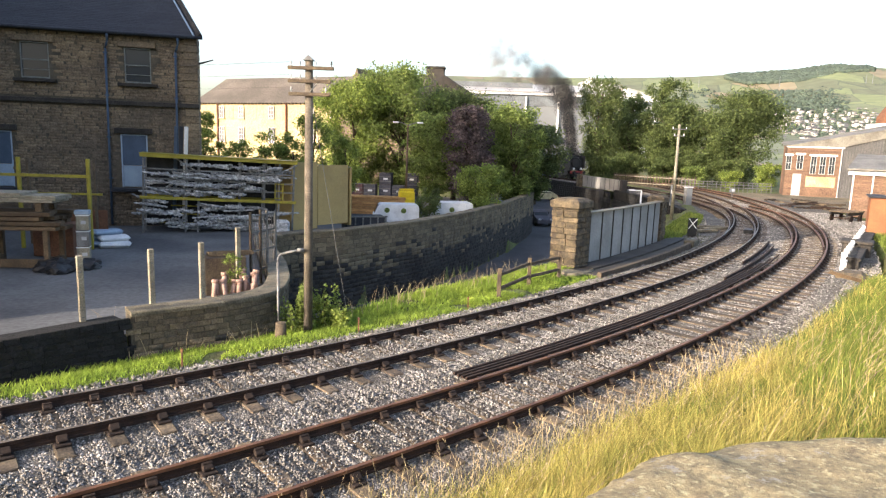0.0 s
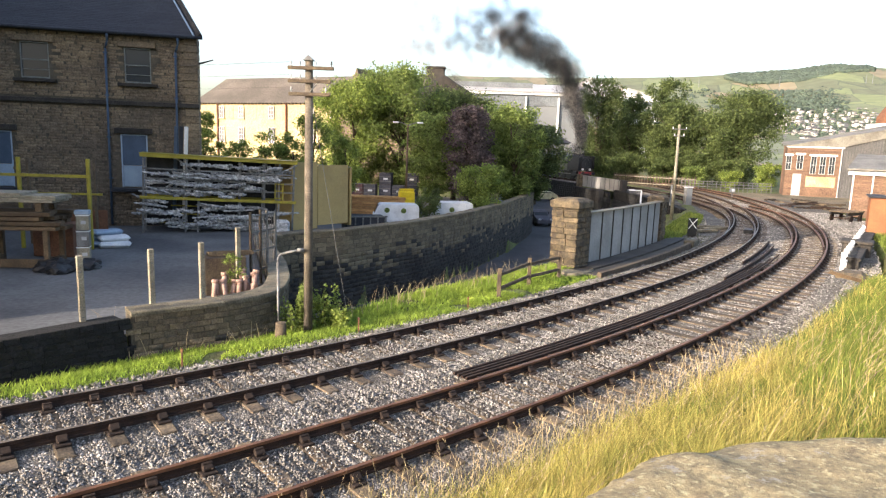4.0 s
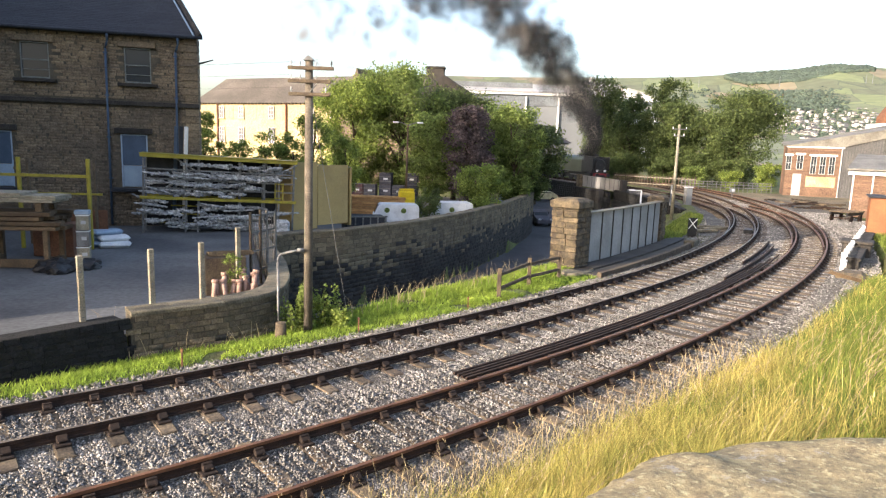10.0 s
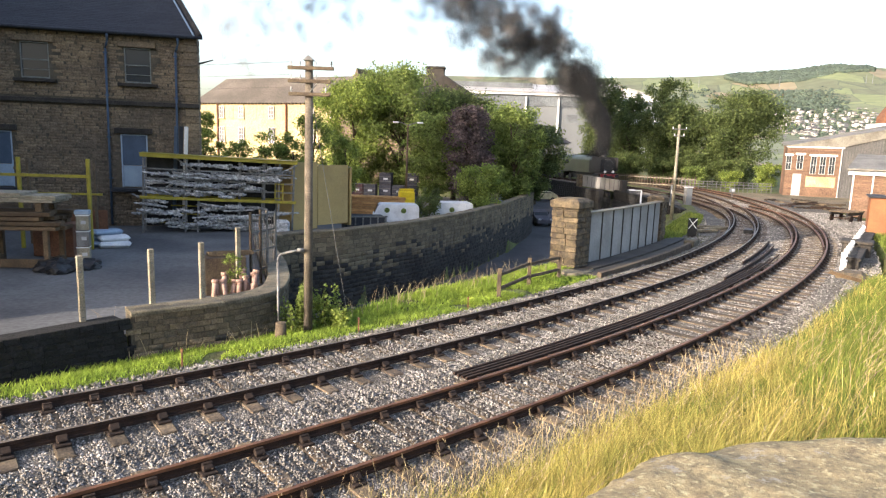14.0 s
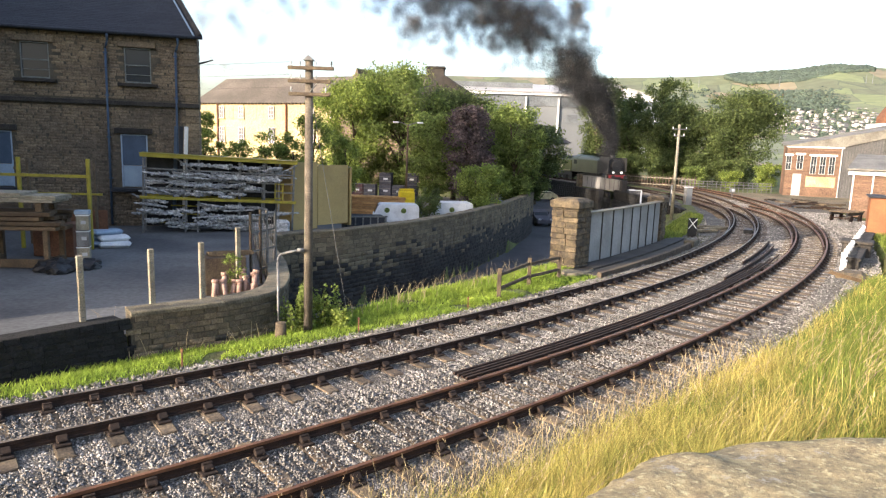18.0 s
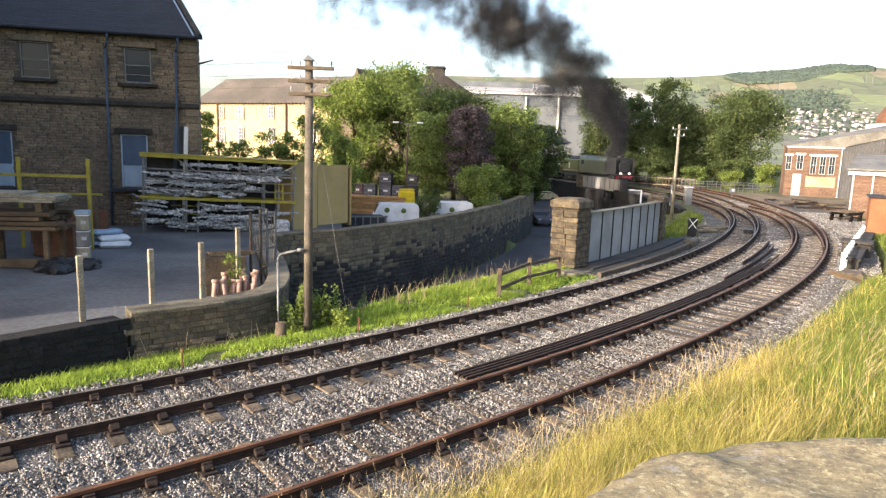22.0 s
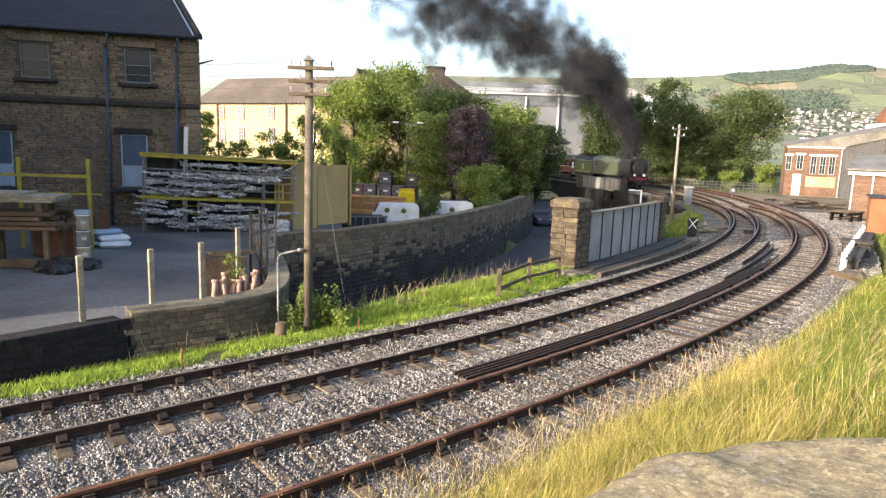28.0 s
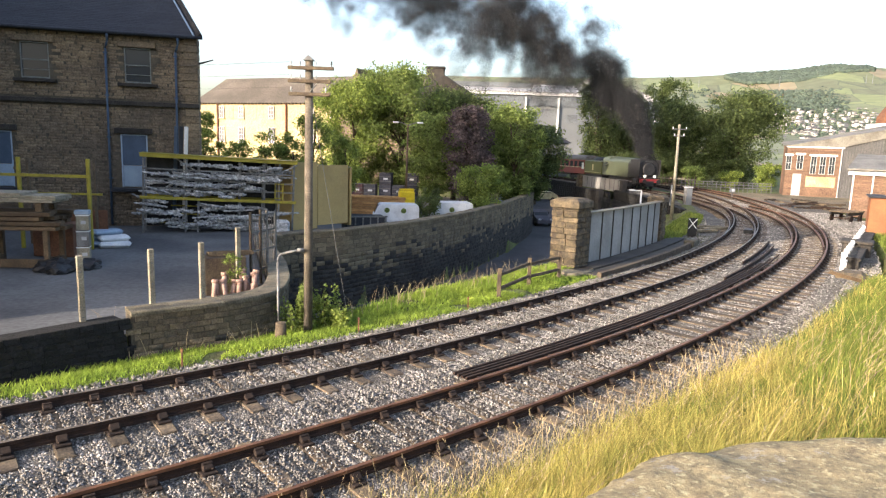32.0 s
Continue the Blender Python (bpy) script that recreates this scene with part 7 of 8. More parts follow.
def distance():
    rng = np.random.default_rng(9)
    # tree clumps and woods as many low crowns
    ico = bmesh.new()
    bmesh.ops.create_icosphere(ico, subdivisions=1, radius=1.0)
    ico.verts.ensure_lookup_table()
    co = np.array([v.co[:] for v in ico.verts])
    tri = np.array([[v.index for v in f.verts] for f in ico.faces])
    ico.free()
    spots = []
    for k in range(3600):  # plantation along the crest
        az = rng.uniform(22.5, 32.2)
        edge = np.interp(az, [14, 20, 26, 30, 32.2], [5.85, 5.95, 6.25, 6.65, 6.4])
        spots.append((az, edge - rng.random() * np.interp(az, [22.5, 24, 28, 32.2], [0.25, 0.7, 0.85, 0.2]), 9))
    for a0, a1, e0, e1, n, r in ((23, 28, 3.9, 4.9, 90, 6), (26, 31, 3.4, 4.9, 240, 7), (14.5, 22, 3.9, 5.0, 70, 6), (22, 34, 1.4, 3.5, 300, 6), (29, 34.3, 4.3, 5.2, 90, 6), (16, 20, 3.0, 3.6, 70, 6),
                                (20, 27, 2.9, 3.7, 120, 7), (-3, 12, 4.5, 5.3, 120, 6), (22.0, 31, 0.9, 2.0, 200, 5)):
        for k in range(int(n * 2.4)):
            spots.append((rng.uniform(a0, a1), rng.uniform(e0, e1), r))
    vs, fs, c = [], [], 0
    for az, el, r in spots:
        x, y, z = at_px(az, el)
        s = r * 0.46 * (0.5 + rng.random()) * (0.45 + math.hypot(x, y) / 2600)
        q = co * np.array([s * 1.2, s * 1.2, s * 0.9]) * (1 + 0.35 * rng.normal(size=(len(co), 1)) * 0.5) + np.array([x, y, z + s * 0.4])
        vs.append(q)
        fs.append(tri + c)
        c += len(co)
    tagged(raw("far_woods", np.concatenate(vs), np.concatenate(fs), M_WOODS), "hazy dark green woods and hedgerow trees on the hillside", "woods", kind="stuff")
    # town: terraces of small houses
    hv, hf, rv, rf, nh, nr = [], [], [], [], 0, 0
    cube = np.array([(x, y, z) for z in (0, 1) for y in (-0.5, 0.5) for x in (-0.5, 0.5)], float)
    cf = np.array([(0, 1, 5, 4), (1, 3, 7, 5), (3, 2, 6, 7), (2, 0, 4, 6)])
    roof = np.array([(-0.53, -0.58, 0), (0.53, -0.58, 0), (0.53, 0.58, 0), (-0.53, 0.58, 0), (-0.53, 0, 0.55), (0.53, 0, 0.55)])
    rfc = np.array([(0, 1, 5, 4), (2, 3, 4, 5), (0, 4, 3, 3), (1, 2, 5, 5)])
    for k in range(300):
        az, el = rng.uniform(22.5, 34), rng.uniform(1.2, 3.5)
        if az < 26 and el > 3.1:
            continue
        x, y, z = at_px(az, el)
        row = 1 + int(rng.random() * 2.6)
        L, D, H = 4.5 * row, 5.5, rng.uniform(3.5, 5)
        a = rng.normal(0.0, 0.25) + 0.15
        R = np.array([[math.cos(a), -math.sin(a), 0], [math.sin(a), math.cos(a), 0], [0, 0, 1]])
        hv.append((cube * [L, D, H + 3] - [0, 0, 3]) @ R.T + [x, y, z])
        hf.append(cf + nh)
        nh += 8
        rv.append((roof * [L, D, 3.6]) @ R.T + [x, y, z + H])
        rf.append(rfc[:2] + nr)
        nr += 6
    t = thing("hillside_town", Matrix(), "pale houses and slate roofs of a town on the hillside", "town", kind="stuff")
    raw("house_walls", np.concatenate(hv), np.concatenate(hf), M_HOUSE, t)
    raw("house_roofs", np.concatenate(rv), np.concatenate(rf), M_ROOFTILE, t)
    # masts on the moor
    for az in (20.5, 26.3, 31.9, 32.3):
        x, y, z = at_px(az, 5.2)
        bm = bmesh.new()
        rod(bm, (0, 0, 0), (0, 0, 34), 1.1, 0.3, seg=5)
        ob = finish("far_mast", bm, M_CLAD)
        ob.location = (x, y, z)
        tagged(ob, "thin pale mast on the far hillside", "mast", "masts on the moor")


# ---- ballast stones and grass ----


def ballast_stones():
    rng = np.random.default_rng(4)
    octa = np.array([(1, 0, 0), (-0.6, 0.8, 0), (-0.5, -0.85, 0), (0.1, 0, 0.95), (0, 0.1, -0.95)], float)
    of = np.array([(0, 1, 3), (1, 2, 3), (2, 0, 3), (1, 0, 4), (2, 1, 4), (0, 2, 4)])

    def scatter(name, line, s0, s1, d0, d1, density, r0, r1, z, label, soft=True):
        n = int((s1 - s0) * (d1 - d0) * density)
        s, d = rng.uniform(s0, s1, n), rng.uniform(d0, d1, n)
        i = np.clip(((s - line.s0) / line.step).astype(int), 0, len(line.p) - 1)
        x = line.p[i, 0] + np.sin(line.p[i, 2]) * d + rng.uniform(-0.13, 0.13, n) * np.cos(line.p[i, 2])
        y = line.p[i, 1] - np.cos(line.p[i, 2]) * d + rng.uniform(-0.13, 0.13, n) * np.sin(line.p[i, 2])
        r = rng.uniform(r0, r1, n)
        a = rng.normal(size=(n, 3, 3))
        q, _ = np.linalg.qr(a)
        shape = octa[None] * (r[:, None, None] * rng.uniform(0.7, 1.3, (n, 5, 1)))
        edge = np.clip(np.maximum(d0 + 0.5 - d, d - d1 + 0.5) * 2, 0, 1)
        v = np.einsum("nij,nkj->nki", q, shape) + np.stack([x, y, z + rng.uniform(-0.012, 0.012, n) - (0.05 * edge if soft else 0)], 1)[:, None]
        f = of[None] + (np.arange(n) * 5)[:, None, None]
        return tagged(raw(name, v.reshape(-1, 3), f.reshape(-1, 3), M_STONES), label, "ballast", kind="stuff")

    L = "loose grey crushed stone ballast"
    scatter("ballast_stones", T1, -7, 12, -1.45, 5.9, 780, 0.014, 0.033, -0.258, L)
    scatter("ballast_stones", T1, 12, 24, -1.45, 5.9, 340, 0.020, 0.042, -0.258, L)
    scatter("ballast_stones", T1, 24, 46, -1.5, 5.6, 120, 0.03, 0.06, -0.258, L)
    # heaped over the sleepers of the running track, and in the space between the tracks
    scatter("ballast_stones", T1, -7, 20, -0.62, 0.62, 420, 0.015, 0.034, -0.208, L, False)
    scatter("ballast_stones", T1, -7, 20, 1.15, 2.55, 300, 0.017, 0.036, -0.225, L)
    scatter("ballast_stones", T1, -7, 16, SIX_FOOT - 0.62, SIX_FOOT + 0.62, 300, 0.015, 0.032, -0.206, L, False)
    # shoulders
    scatter("ballast_stones", T1, -7, 26, -1.95, -1.05, 420, 0.018, 0.040, -0.252, L)
    scatter("ballast_stones", T1, -7, 20, 5.1, 6.2, 240, 0.018, 0.042, -0.275, L, False)
    scatter("ballast_stones", T1, 20, 36, 5.1, 6.6, 150, 0.028, 0.055, -0.275, L, False)
    scatter("ballast_stones", T1, 35, 52, -3.3, -1.4, 80, 0.03, 0.06, -0.285, L, False)
    scatter("ballast_stones", T1, 46, 74, -1.6, 5.6, 45, 0.04, 0.08, -0.258, L)
    scatter("ballast_stones", T4, 46, 80, -1.9, 1.9, 45, 0.04, 0.08, -0.258, L)
    scatter("ballast_stones", T1, 36, 47, 5.4, 6.6, 90, 0.035, 0.07, -0.245, L, False)
    scatter("ballast_stones", T1, 47, 62, 5.4, 9.0, 70, 0.035, 0.07, -0.245, L, False)


def blades(name, x, y, z, h, w, lean, material, label, category, rng, wild=0.28):
    """Grass blades: three bent quads each; lean may be one value or one for each blade."""
    n = len(x)
    a = rng.uniform(0, 2 * math.pi, n)
    across = np.stack([np.cos(a), np.sin(a), np.zeros(n)], 1) * (w / 2)[:, None]
    lx, ly = lean[0] + rng.normal(0, wild, n), lean[1] + rng.normal(0, wild, n)
    base = np.stack([x, y, z - 0.03], 1)
    v = []
    for t, k in ((0.0, 1.0), (0.4, 0.95), (0.75, 0.7), (1.0, 0.12)):
        bend = t ** 1.8
        p = base + np.stack([lx * bend * h, ly * bend * h, h * (t - 0.12 * bend)], 1)
        v += [p - across * k, p + across * k]
    v = np.stack(v, 1).reshape(-1, 3)
    i = np.arange(n) * 8
    f = np.concatenate([np.stack([i + q, i + q + 1, i + q + 3, i + q + 2], 1) for q in (0, 2, 4)])
    return tagged(raw(name, v, f, material), label, category, kind="stuff")


def along(line, s, d):
    i = np.clip(((s - line.s0) / line.step).astype(int), 0, len(line.p) - 1)
    h = line.p[i, 2]
    e = s - (line.s0 + i * line.step)
    return line.p[i, 0] + np.sin(h) * d + np.cos(h) * e, line.p[i, 1] - np.cos(h) * d + np.sin(h) * e


def grass():
    rng = np.random.default_rng(15)
    # long dry grass on the near bank, in tufts that lean with the wind
    for name, mt, n, hh, lab in (("dry_grass", M_STRAW, 92000, (0.28, 0.80), "long sunlit golden dry grass on the near bank"), ("green_grass", M_GRASS, 92000, (0.20, 0.58), "green grass under the dry stalks on the near bank")):
        m = 9000
        ts = rng.uniform(-9, 27.5, m)
        td = 5.45 + 0.9 * smooth(9, 17, ts) + 9.3 * rng.random(m) ** 1.15
        tx, ty = along(T1, ts, td)
        patch = np.array([noise.noise((a * 0.35, b * 0.35, 0.0)) for a, b in zip(tx, ty)])
        far = smooth(9, 19, ts)
        want = (0.62 + 0.5 * patch - 0.45 * far * (td > 7.0)) if mt is M_STRAW else (0.52 - 0.5 * patch + 0.4 * far)
        lush = smooth(0.48, 0.66, tx / np.maximum(ty, 0.8))
        want = want - 0.6 * lush if mt is M_STRAW else want + 0.5 * lush
        want = np.clip(want, 0.03, 1) * np.clip((td - 5.3) * 0.8, 0.1, 1)
        i = rng.choice(m, n, p=want / want.sum())
        x, y = tx[i] + rng.normal(0, 0.11, n), ty[i] + rng.normal(0, 0.11, n)
        size, lean = rng.uniform(0.65, 1.2, m), rng.normal(0, 0.28, (m, 2))
        keep = (np.hypot(x - 0.6, y - 0.4) > 1.75) & (y > 0.3)
        i, x, y = i[keep], x[keep], y[keep]
        h = rng.uniform(*hh, len(x)) * size[i] * (0.7 + 0.35 * np.clip(td[i] - 5.8, 0, 1))
        w = 0.0022 + 0.00055 * np.hypot(x, y)
        blades(name, x, y, ground_z(x, y), h, w, (0.26 + lean[i, 0], 0.02 + lean[i, 1]), mt, lab, "grass", rng, 0.26)
    # tall seed stalks along the ballast edge and over the bank
    n = 1700
    s = rng.uniform(-8, 15, n)
    d = np.where(rng.random(n) < 0.55, 5.2 + np.abs(rng.normal(0, 0.6, n)), rng.uniform(5.8, 11, n))
    x, y = along(T1, s, d)
    keep = (np.hypot(x, y) > 2.6) & (y > 0.5)
    x, y, d = x[keep], y[keep], d[keep]
    z = ground_z(x, y)
    h = rng.uniform(0.5, 0.95, len(x))
    lx, ly = 0.10 + rng.normal(0, 0.22, len(x)) + 0.25 * (d > 5.9), rng.normal(0, 0.22, len(x))
    blades("seed_stalks", x, y, z, h, 0.0035 + 0.0004 * np.hypot(x, y), (lx, ly), M_SEED, "tall dry seed stalks leaning over the ballast", "grass", rng, 0.0)
    k = 7
    t = np.tile(np.linspace(0.70, 1.0, k), len(x))
    r = np.repeat(np.arange(len(x)), k)
    hx = x[r] + lx[r] * t ** 1.8 * h[r] + rng.normal(0, 0.006, len(r))
    hy = y[r] + ly[r] * t ** 1.8 * h[r] + rng.normal(0, 0.006, len(r))
    hz = z[r] + h[r] * (t - 0.12 * t ** 1.8) - 0.02
    blades("seed_heads", hx, hy, hz, np.full(len(r), 0.05), np.full(len(r), 0.009), (lx[r], ly[r]), M_SEED, "pale feathery grass seed heads", "grass", rng, 0.35)
    # short grass on the far verge
    n = 100000
    s = rng.uniform(-9, 22, n)
    d = -1.40 - 3.4 * rng.random(n)
    x, y = along(T1, s, d)
    bare = np.array([noise.noise((a * 0.9, b * 0.9, 4.0)) for a, b in zip(x, y)])
    xw = np.interp(y, WALL[:, 1], WALL[:, 0])
    keep = (x > xw + 0.05) & (rng.random(n) < np.clip((-d - 1.72) * 3.2, 0.015, 1)) & (bare < 0.42)
    x, y, d = x[keep], y[keep], d[keep]
    h = rng.uniform(0.07, 0.20, len(x)) * (1 + 0.5 * (d < -3.0))
    blades("verge_grass", x, y, ground_z(x, y), h, np.full(len(x), 0.016), (0.12, 0), M_VERGE, "short bright green grass on the verge", "grass", rng)
    n = 420
    s, d = rng.uniform(4, 21, n), rng.uniform(-4.4, -3.2, n)
    x, y = along(T1, s, d)
    blades("verge_weeds", x, y, ground_z(x, y), rng.uniform(0.3, 0.85, n), np.full(n, 0.014), (0.05, 0), M_SEED, "tall brown weeds along the edge of the bank", "weeds", rng)
    # grass beyond the bridge and by the huts
    for line, s0, s1, d0, d1, n, zoff in ((T1, 34.6, 52, -6.0, -2.9, 11000, 0), (T1, 36, 50, SIX_FOOT + 5, SIX_FOOT + 9, 3500, 0), (T1, 29, 46, 7.0, SIX_FOOT + 11, 17000, 0)):
        s, d = rng.uniform(s0, s1, n), rng.uniform(d0, d1, n)
        x, y = along(line, s, d)
        s4, d4 = T4.near(x, y)
        keep = np.abs(d4) > 2.0
        x, y = x[keep], y[keep]
        blades("lineside_grass", x, y, ground_z(x, y), rng.uniform(0.15, 0.4, len(x)), np.full(len(x), 0.04), (0.05, 0), M_GRASS, "bright green grass beside the line", "grass", rng)


def foreground_rock():
    """A coping block with a worn, rounded far edge and one round corner."""
    rim = [(0.06, 0.58), (0.17, 0.82), (0.238, 0.965), (0.302, 1.05), (0.375, 1.12), (0.46, 1.175), (0.60, 1.225), (0.80, 1.255), (1.1, 1.28), (1.5, 1.29), (1.9, 1.27), (2.0, 0.8), (2.0, 0.3), (1.9, -0.1), (1.2, -0.16), (0.5, -0.15), (0.1, -0.1), (0.03, 0.2)]
    c = Vector((0.95, 0.55, 0))
    pts = []
    n = len(rim)
    for i in range(n):
        for k in range(10):
            t = k / 10
            a, b = Vector((*rim[i], 0)), Vector((*rim[(i + 1) % n], 0))
            pts.append(a.lerp(b, t))
    bm = bmesh.new()
    rings = []
    levels = [(q, 0.0) for q in (0.05, 0.15, 0.25, 0.35, 0.45, 0.53, 0.60, 0.66, 0.71, 0.76, 0.80, 0.84, 0.88, 0.915, 0.945, 0.97, 0.985, 0.996)] + [(1.0, -0.03), (1.0, -0.08), (0.985, -0.15), (0.96, -0.24)]
    for q, dz in levels:
        ring = []
        for p in pts:
            v = c.lerp(p, q)
            edge = max(0.0, q - 0.9) / 0.1
            r = noise.noise(Vector((v.x * 3.2, v.y * 3.2, 0.3))) * 0.020 + noise.noise(Vector((v.x * 11, v.y * 11, 1.3))) * 0.012
            out = (p - c).normalized() * (noise.noise(Vector((v.x * 9, v.y * 9, dz * 9 + 4))) * 0.012 + noise.noise(Vector((v.x * 30, v.y * 30, dz * 30 + 4))) * 0.005) * edge
            ring.append(bm.verts.new(v + out + Vector((0, 0, 4.0 + r - 0.02 * edge ** 2 + dz))))
        rings.append(ring)
    for a, b in zip(rings, rings[1:]):
        for i in range(len(a)):
            bm.faces.new((a[i], a[(i + 1) % len(a)], b[(i + 1) % len(a)], b[i]))
    bm.faces.new(rings[0][::-1])
    bm.faces.new(rings[-1])
    for f in bm.faces:
        f.smooth = True
    tagged(finish("coping_rock", bm, M_ROCK), "weathered lichen-spotted gritstone coping block", "stone block")
    bm = bmesh.new()
    box(bm, (1.05, 0.52, 3.25), (1.7, 1.15, 1.05), bevel=0.04)
    tagged(finish("parapet_base", bm, M_STONE), "rough stone wall under the coping block", "stone wall", kind="structure")


M_FIELDS = fields_material()


# ---- the train ----
FRONT = [(0.0, 72.6), (3.0, 70.5), (6.0, 68.3), (9.0, 65.9), (12.0, 64.0), (14.5, 62.4), (16.5, 61.1), (19.0, 59.5), (22.0, 57.8), (25.0, 55.8), (28.0, 53.4), (30.0, 51.9), (32.0, 50.2)]
FT, FS = np.array([a for a, b in FRONT]), np.array([b for a, b in FRONT])


def front_s(t):
    if t < 0:
        return 72.6 - 0.6 * t
    return float(np.interp(t, FT, FS))


def car_pose(t, a, b):
    """Pose of a vehicle that reaches from a to b metres behind the train's front; x points forward."""
    s = front_s(t)
    L = b - a
    p, q = T4.at(s + a + 0.2 * L), T4.at(s + b - 0.2 * L)
    x, y = (p[0] + q[0]) / 2, (p[1] + q[1]) / 2
    return Matrix.Translation((x, y, 0)) @ Matrix.Rotation(math.atan2(p[1] - q[1], p[0] - q[0]), 4, "Z")


MOVING = []


def moving(name, a, b, label, category, group=""):
    root = thing(name, car_pose(0, a, b), label, category, group)
    MOVING.append((root, a, b))
    return root


def loft(bm, sections):
    """Joins outlines of equal length, given as lists of points."""
    rings = [[bm.verts.new(p) for p in s] for s in sections]
    n = len(rings[0])
    for a, b in zip(rings, rings[1:]):
        for i in range(n):
            bm.faces.new((a[i], a[(i + 1) % n], b[(i + 1) % n], b[i]))
    bm.faces.new(rings[0][::-1])
    bm.faces.new(rings[-1])


def casing(x, w, z0, zs, top):
    pts = [(x, -w, z0), (x, -w, zs)]
    pts += [(x, -w * math.cos(a), zs + (top - zs) * math.sin(a)) for a in np.linspace(0.25, math.pi - 0.25, 9)]
    return pts + [(x, w, zs), (x, w, z0)]


WHEELS = []


def wheelset(root, x, r, gauge=0.72):
    bm = bmesh.new()
    for s in (-1, 1):
        rod(bm, (0, s * gauge - 0.06, 0), (0, s * gauge + 0.06, 0), r, seg=22)
        for k in range(5):
            a = k * 2 * math.pi / 5
            rod(bm, (math.cos(a) * r * 0.6, s * (gauge + 0.055), math.sin(a) * r * 0.6), (math.cos(a) * r * 0.6, s * (gauge + 0.085), math.sin(a) * r * 0.6), r * 0.18, seg=8)
    rod(bm, (0, -0.85, 0), (0, 0.85, 0), 0.09, seg=8)
    w = part("wheelset", bm, M_BLACK, root)
    w.location = (x, 0, r)
    WHEELS.append((w, x, r))
    return w


def locomotive():
    root = moving("steam_locomotive", 0.0, 12.6, "dark green air-smoothed steam locomotive, black front, red buffer beam", "steam locomotive")
    # local x: forward, the front at +6.3
    bm = bmesh.new()
    loft(bm, [casing(2.5, 1.28, 1.35, 3.04, 3.72), casing(-3.9, 1.30, 1.35, 3.10, 3.78)])
    part("casing", bm, M_LOCO, root)
    bm = bmesh.new()
    loft(bm, [casing(5.5, 1.22, 1.45, 2.85, 3.62), casing(2.5, 1.285, 1.36, 3.03, 3.725)])
    part("smokebox", bm, M_BLACK, root, "matt black smokebox")
    bm = bmesh.new()
    rod(bm, (5.5, 0, 2.45), (5.72, 0, 2.45), 0.88, 0.72, seg=24)
    rod(bm, (5.7, 0, 2.45), (5.80, 0, 2.45), 0.10, seg=10)
    part("smokebox_door", bm, M_BLACK, root)
    for s in (-1, 1):
        bm = bmesh.new()
        box(bm, (4.6, s * 1.33, 2.65), (2.6, 0.04, 1.9), bevel=0.01)
        part("smoke_deflector", bm, M_BLACK, root)
        bm = bmesh.new()
        rod(bm, (5.9, s * 0.62, 1.62), (6.02, s * 0.62, 1.62), 0.17, seg=14)
        part("headlamp", bm, M_WHITE, root, "white lamp disc")
        bm = bmesh.new()
        rod(bm, (6.0, s * 0.88, 1.05), (6.55, s * 0.88, 1.05), 0.10, seg=10)
        rod(bm, (6.52, s * 0.88, 1.05), (6.60, s * 0.88, 1.05), 0.24, seg=14)
        part("buffer", bm, M_BLACK, root)
        bx("cylinder_casing", (4.7, s * 1.1, 0.95), (1.3, 0.5, 0.75), M_BLACK, root, bevel=0.12)
        bx("coupling_rod", (0.6, s * 0.86, 0.85), (4.6, 0.07, 0.14), M_STEEL, root)
        bx("running_plate", (-0.4, s * 1.2, 1.3), (7.4, 0.25, 0.08), M_BLACK, root)
        bx("cab_window", (-4.6, s * 1.325, 2.75), (0.9, 0.03, 0.6), M_GLASS, root)
    bx("name_board", (5.45, 0, 3.35), (0.1, 1.0, 0.14), M_STEEL, root)
    bx("buffer_beam", (6.0, 0, 1.08), (0.14, 2.5, 0.42), M_RED, root, bevel=0.01)
    bx("front_platform", (5.6, 0, 1.42), (1.0, 2.4, 0.1), M_BLACK, root)
    bx("frame", (0.3, 0, 0.75), (11.6, 1.0, 0.6), M_BLACK, root)
    bm = bmesh.new()
    rod(bm, (4.3, 0, 3.5), (4.3, 0, 3.93), 0.42, 0.36, seg=16)
    part("chimney", bm, M_BLACK, root)
    bm = bmesh.new()
    loft(bm, [casing(-3.9, 1.31, 1.3, 3.15, 3.85), casing(-5.9, 1.31, 1.3, 3.15, 3.85)])
    part("cab", bm, M_LOCO, root)
    bx("cab_stripe", (-4.0, 0, 2.2), (0.06, 2.64, 1.7), M_TENDER, root)
    for x in (2.2, 0.3, -1.6):
        wheelset(root, x, 0.94)
    for x in (4.9, 3.5, -4.6):
        wheelset(root, x, 0.46)


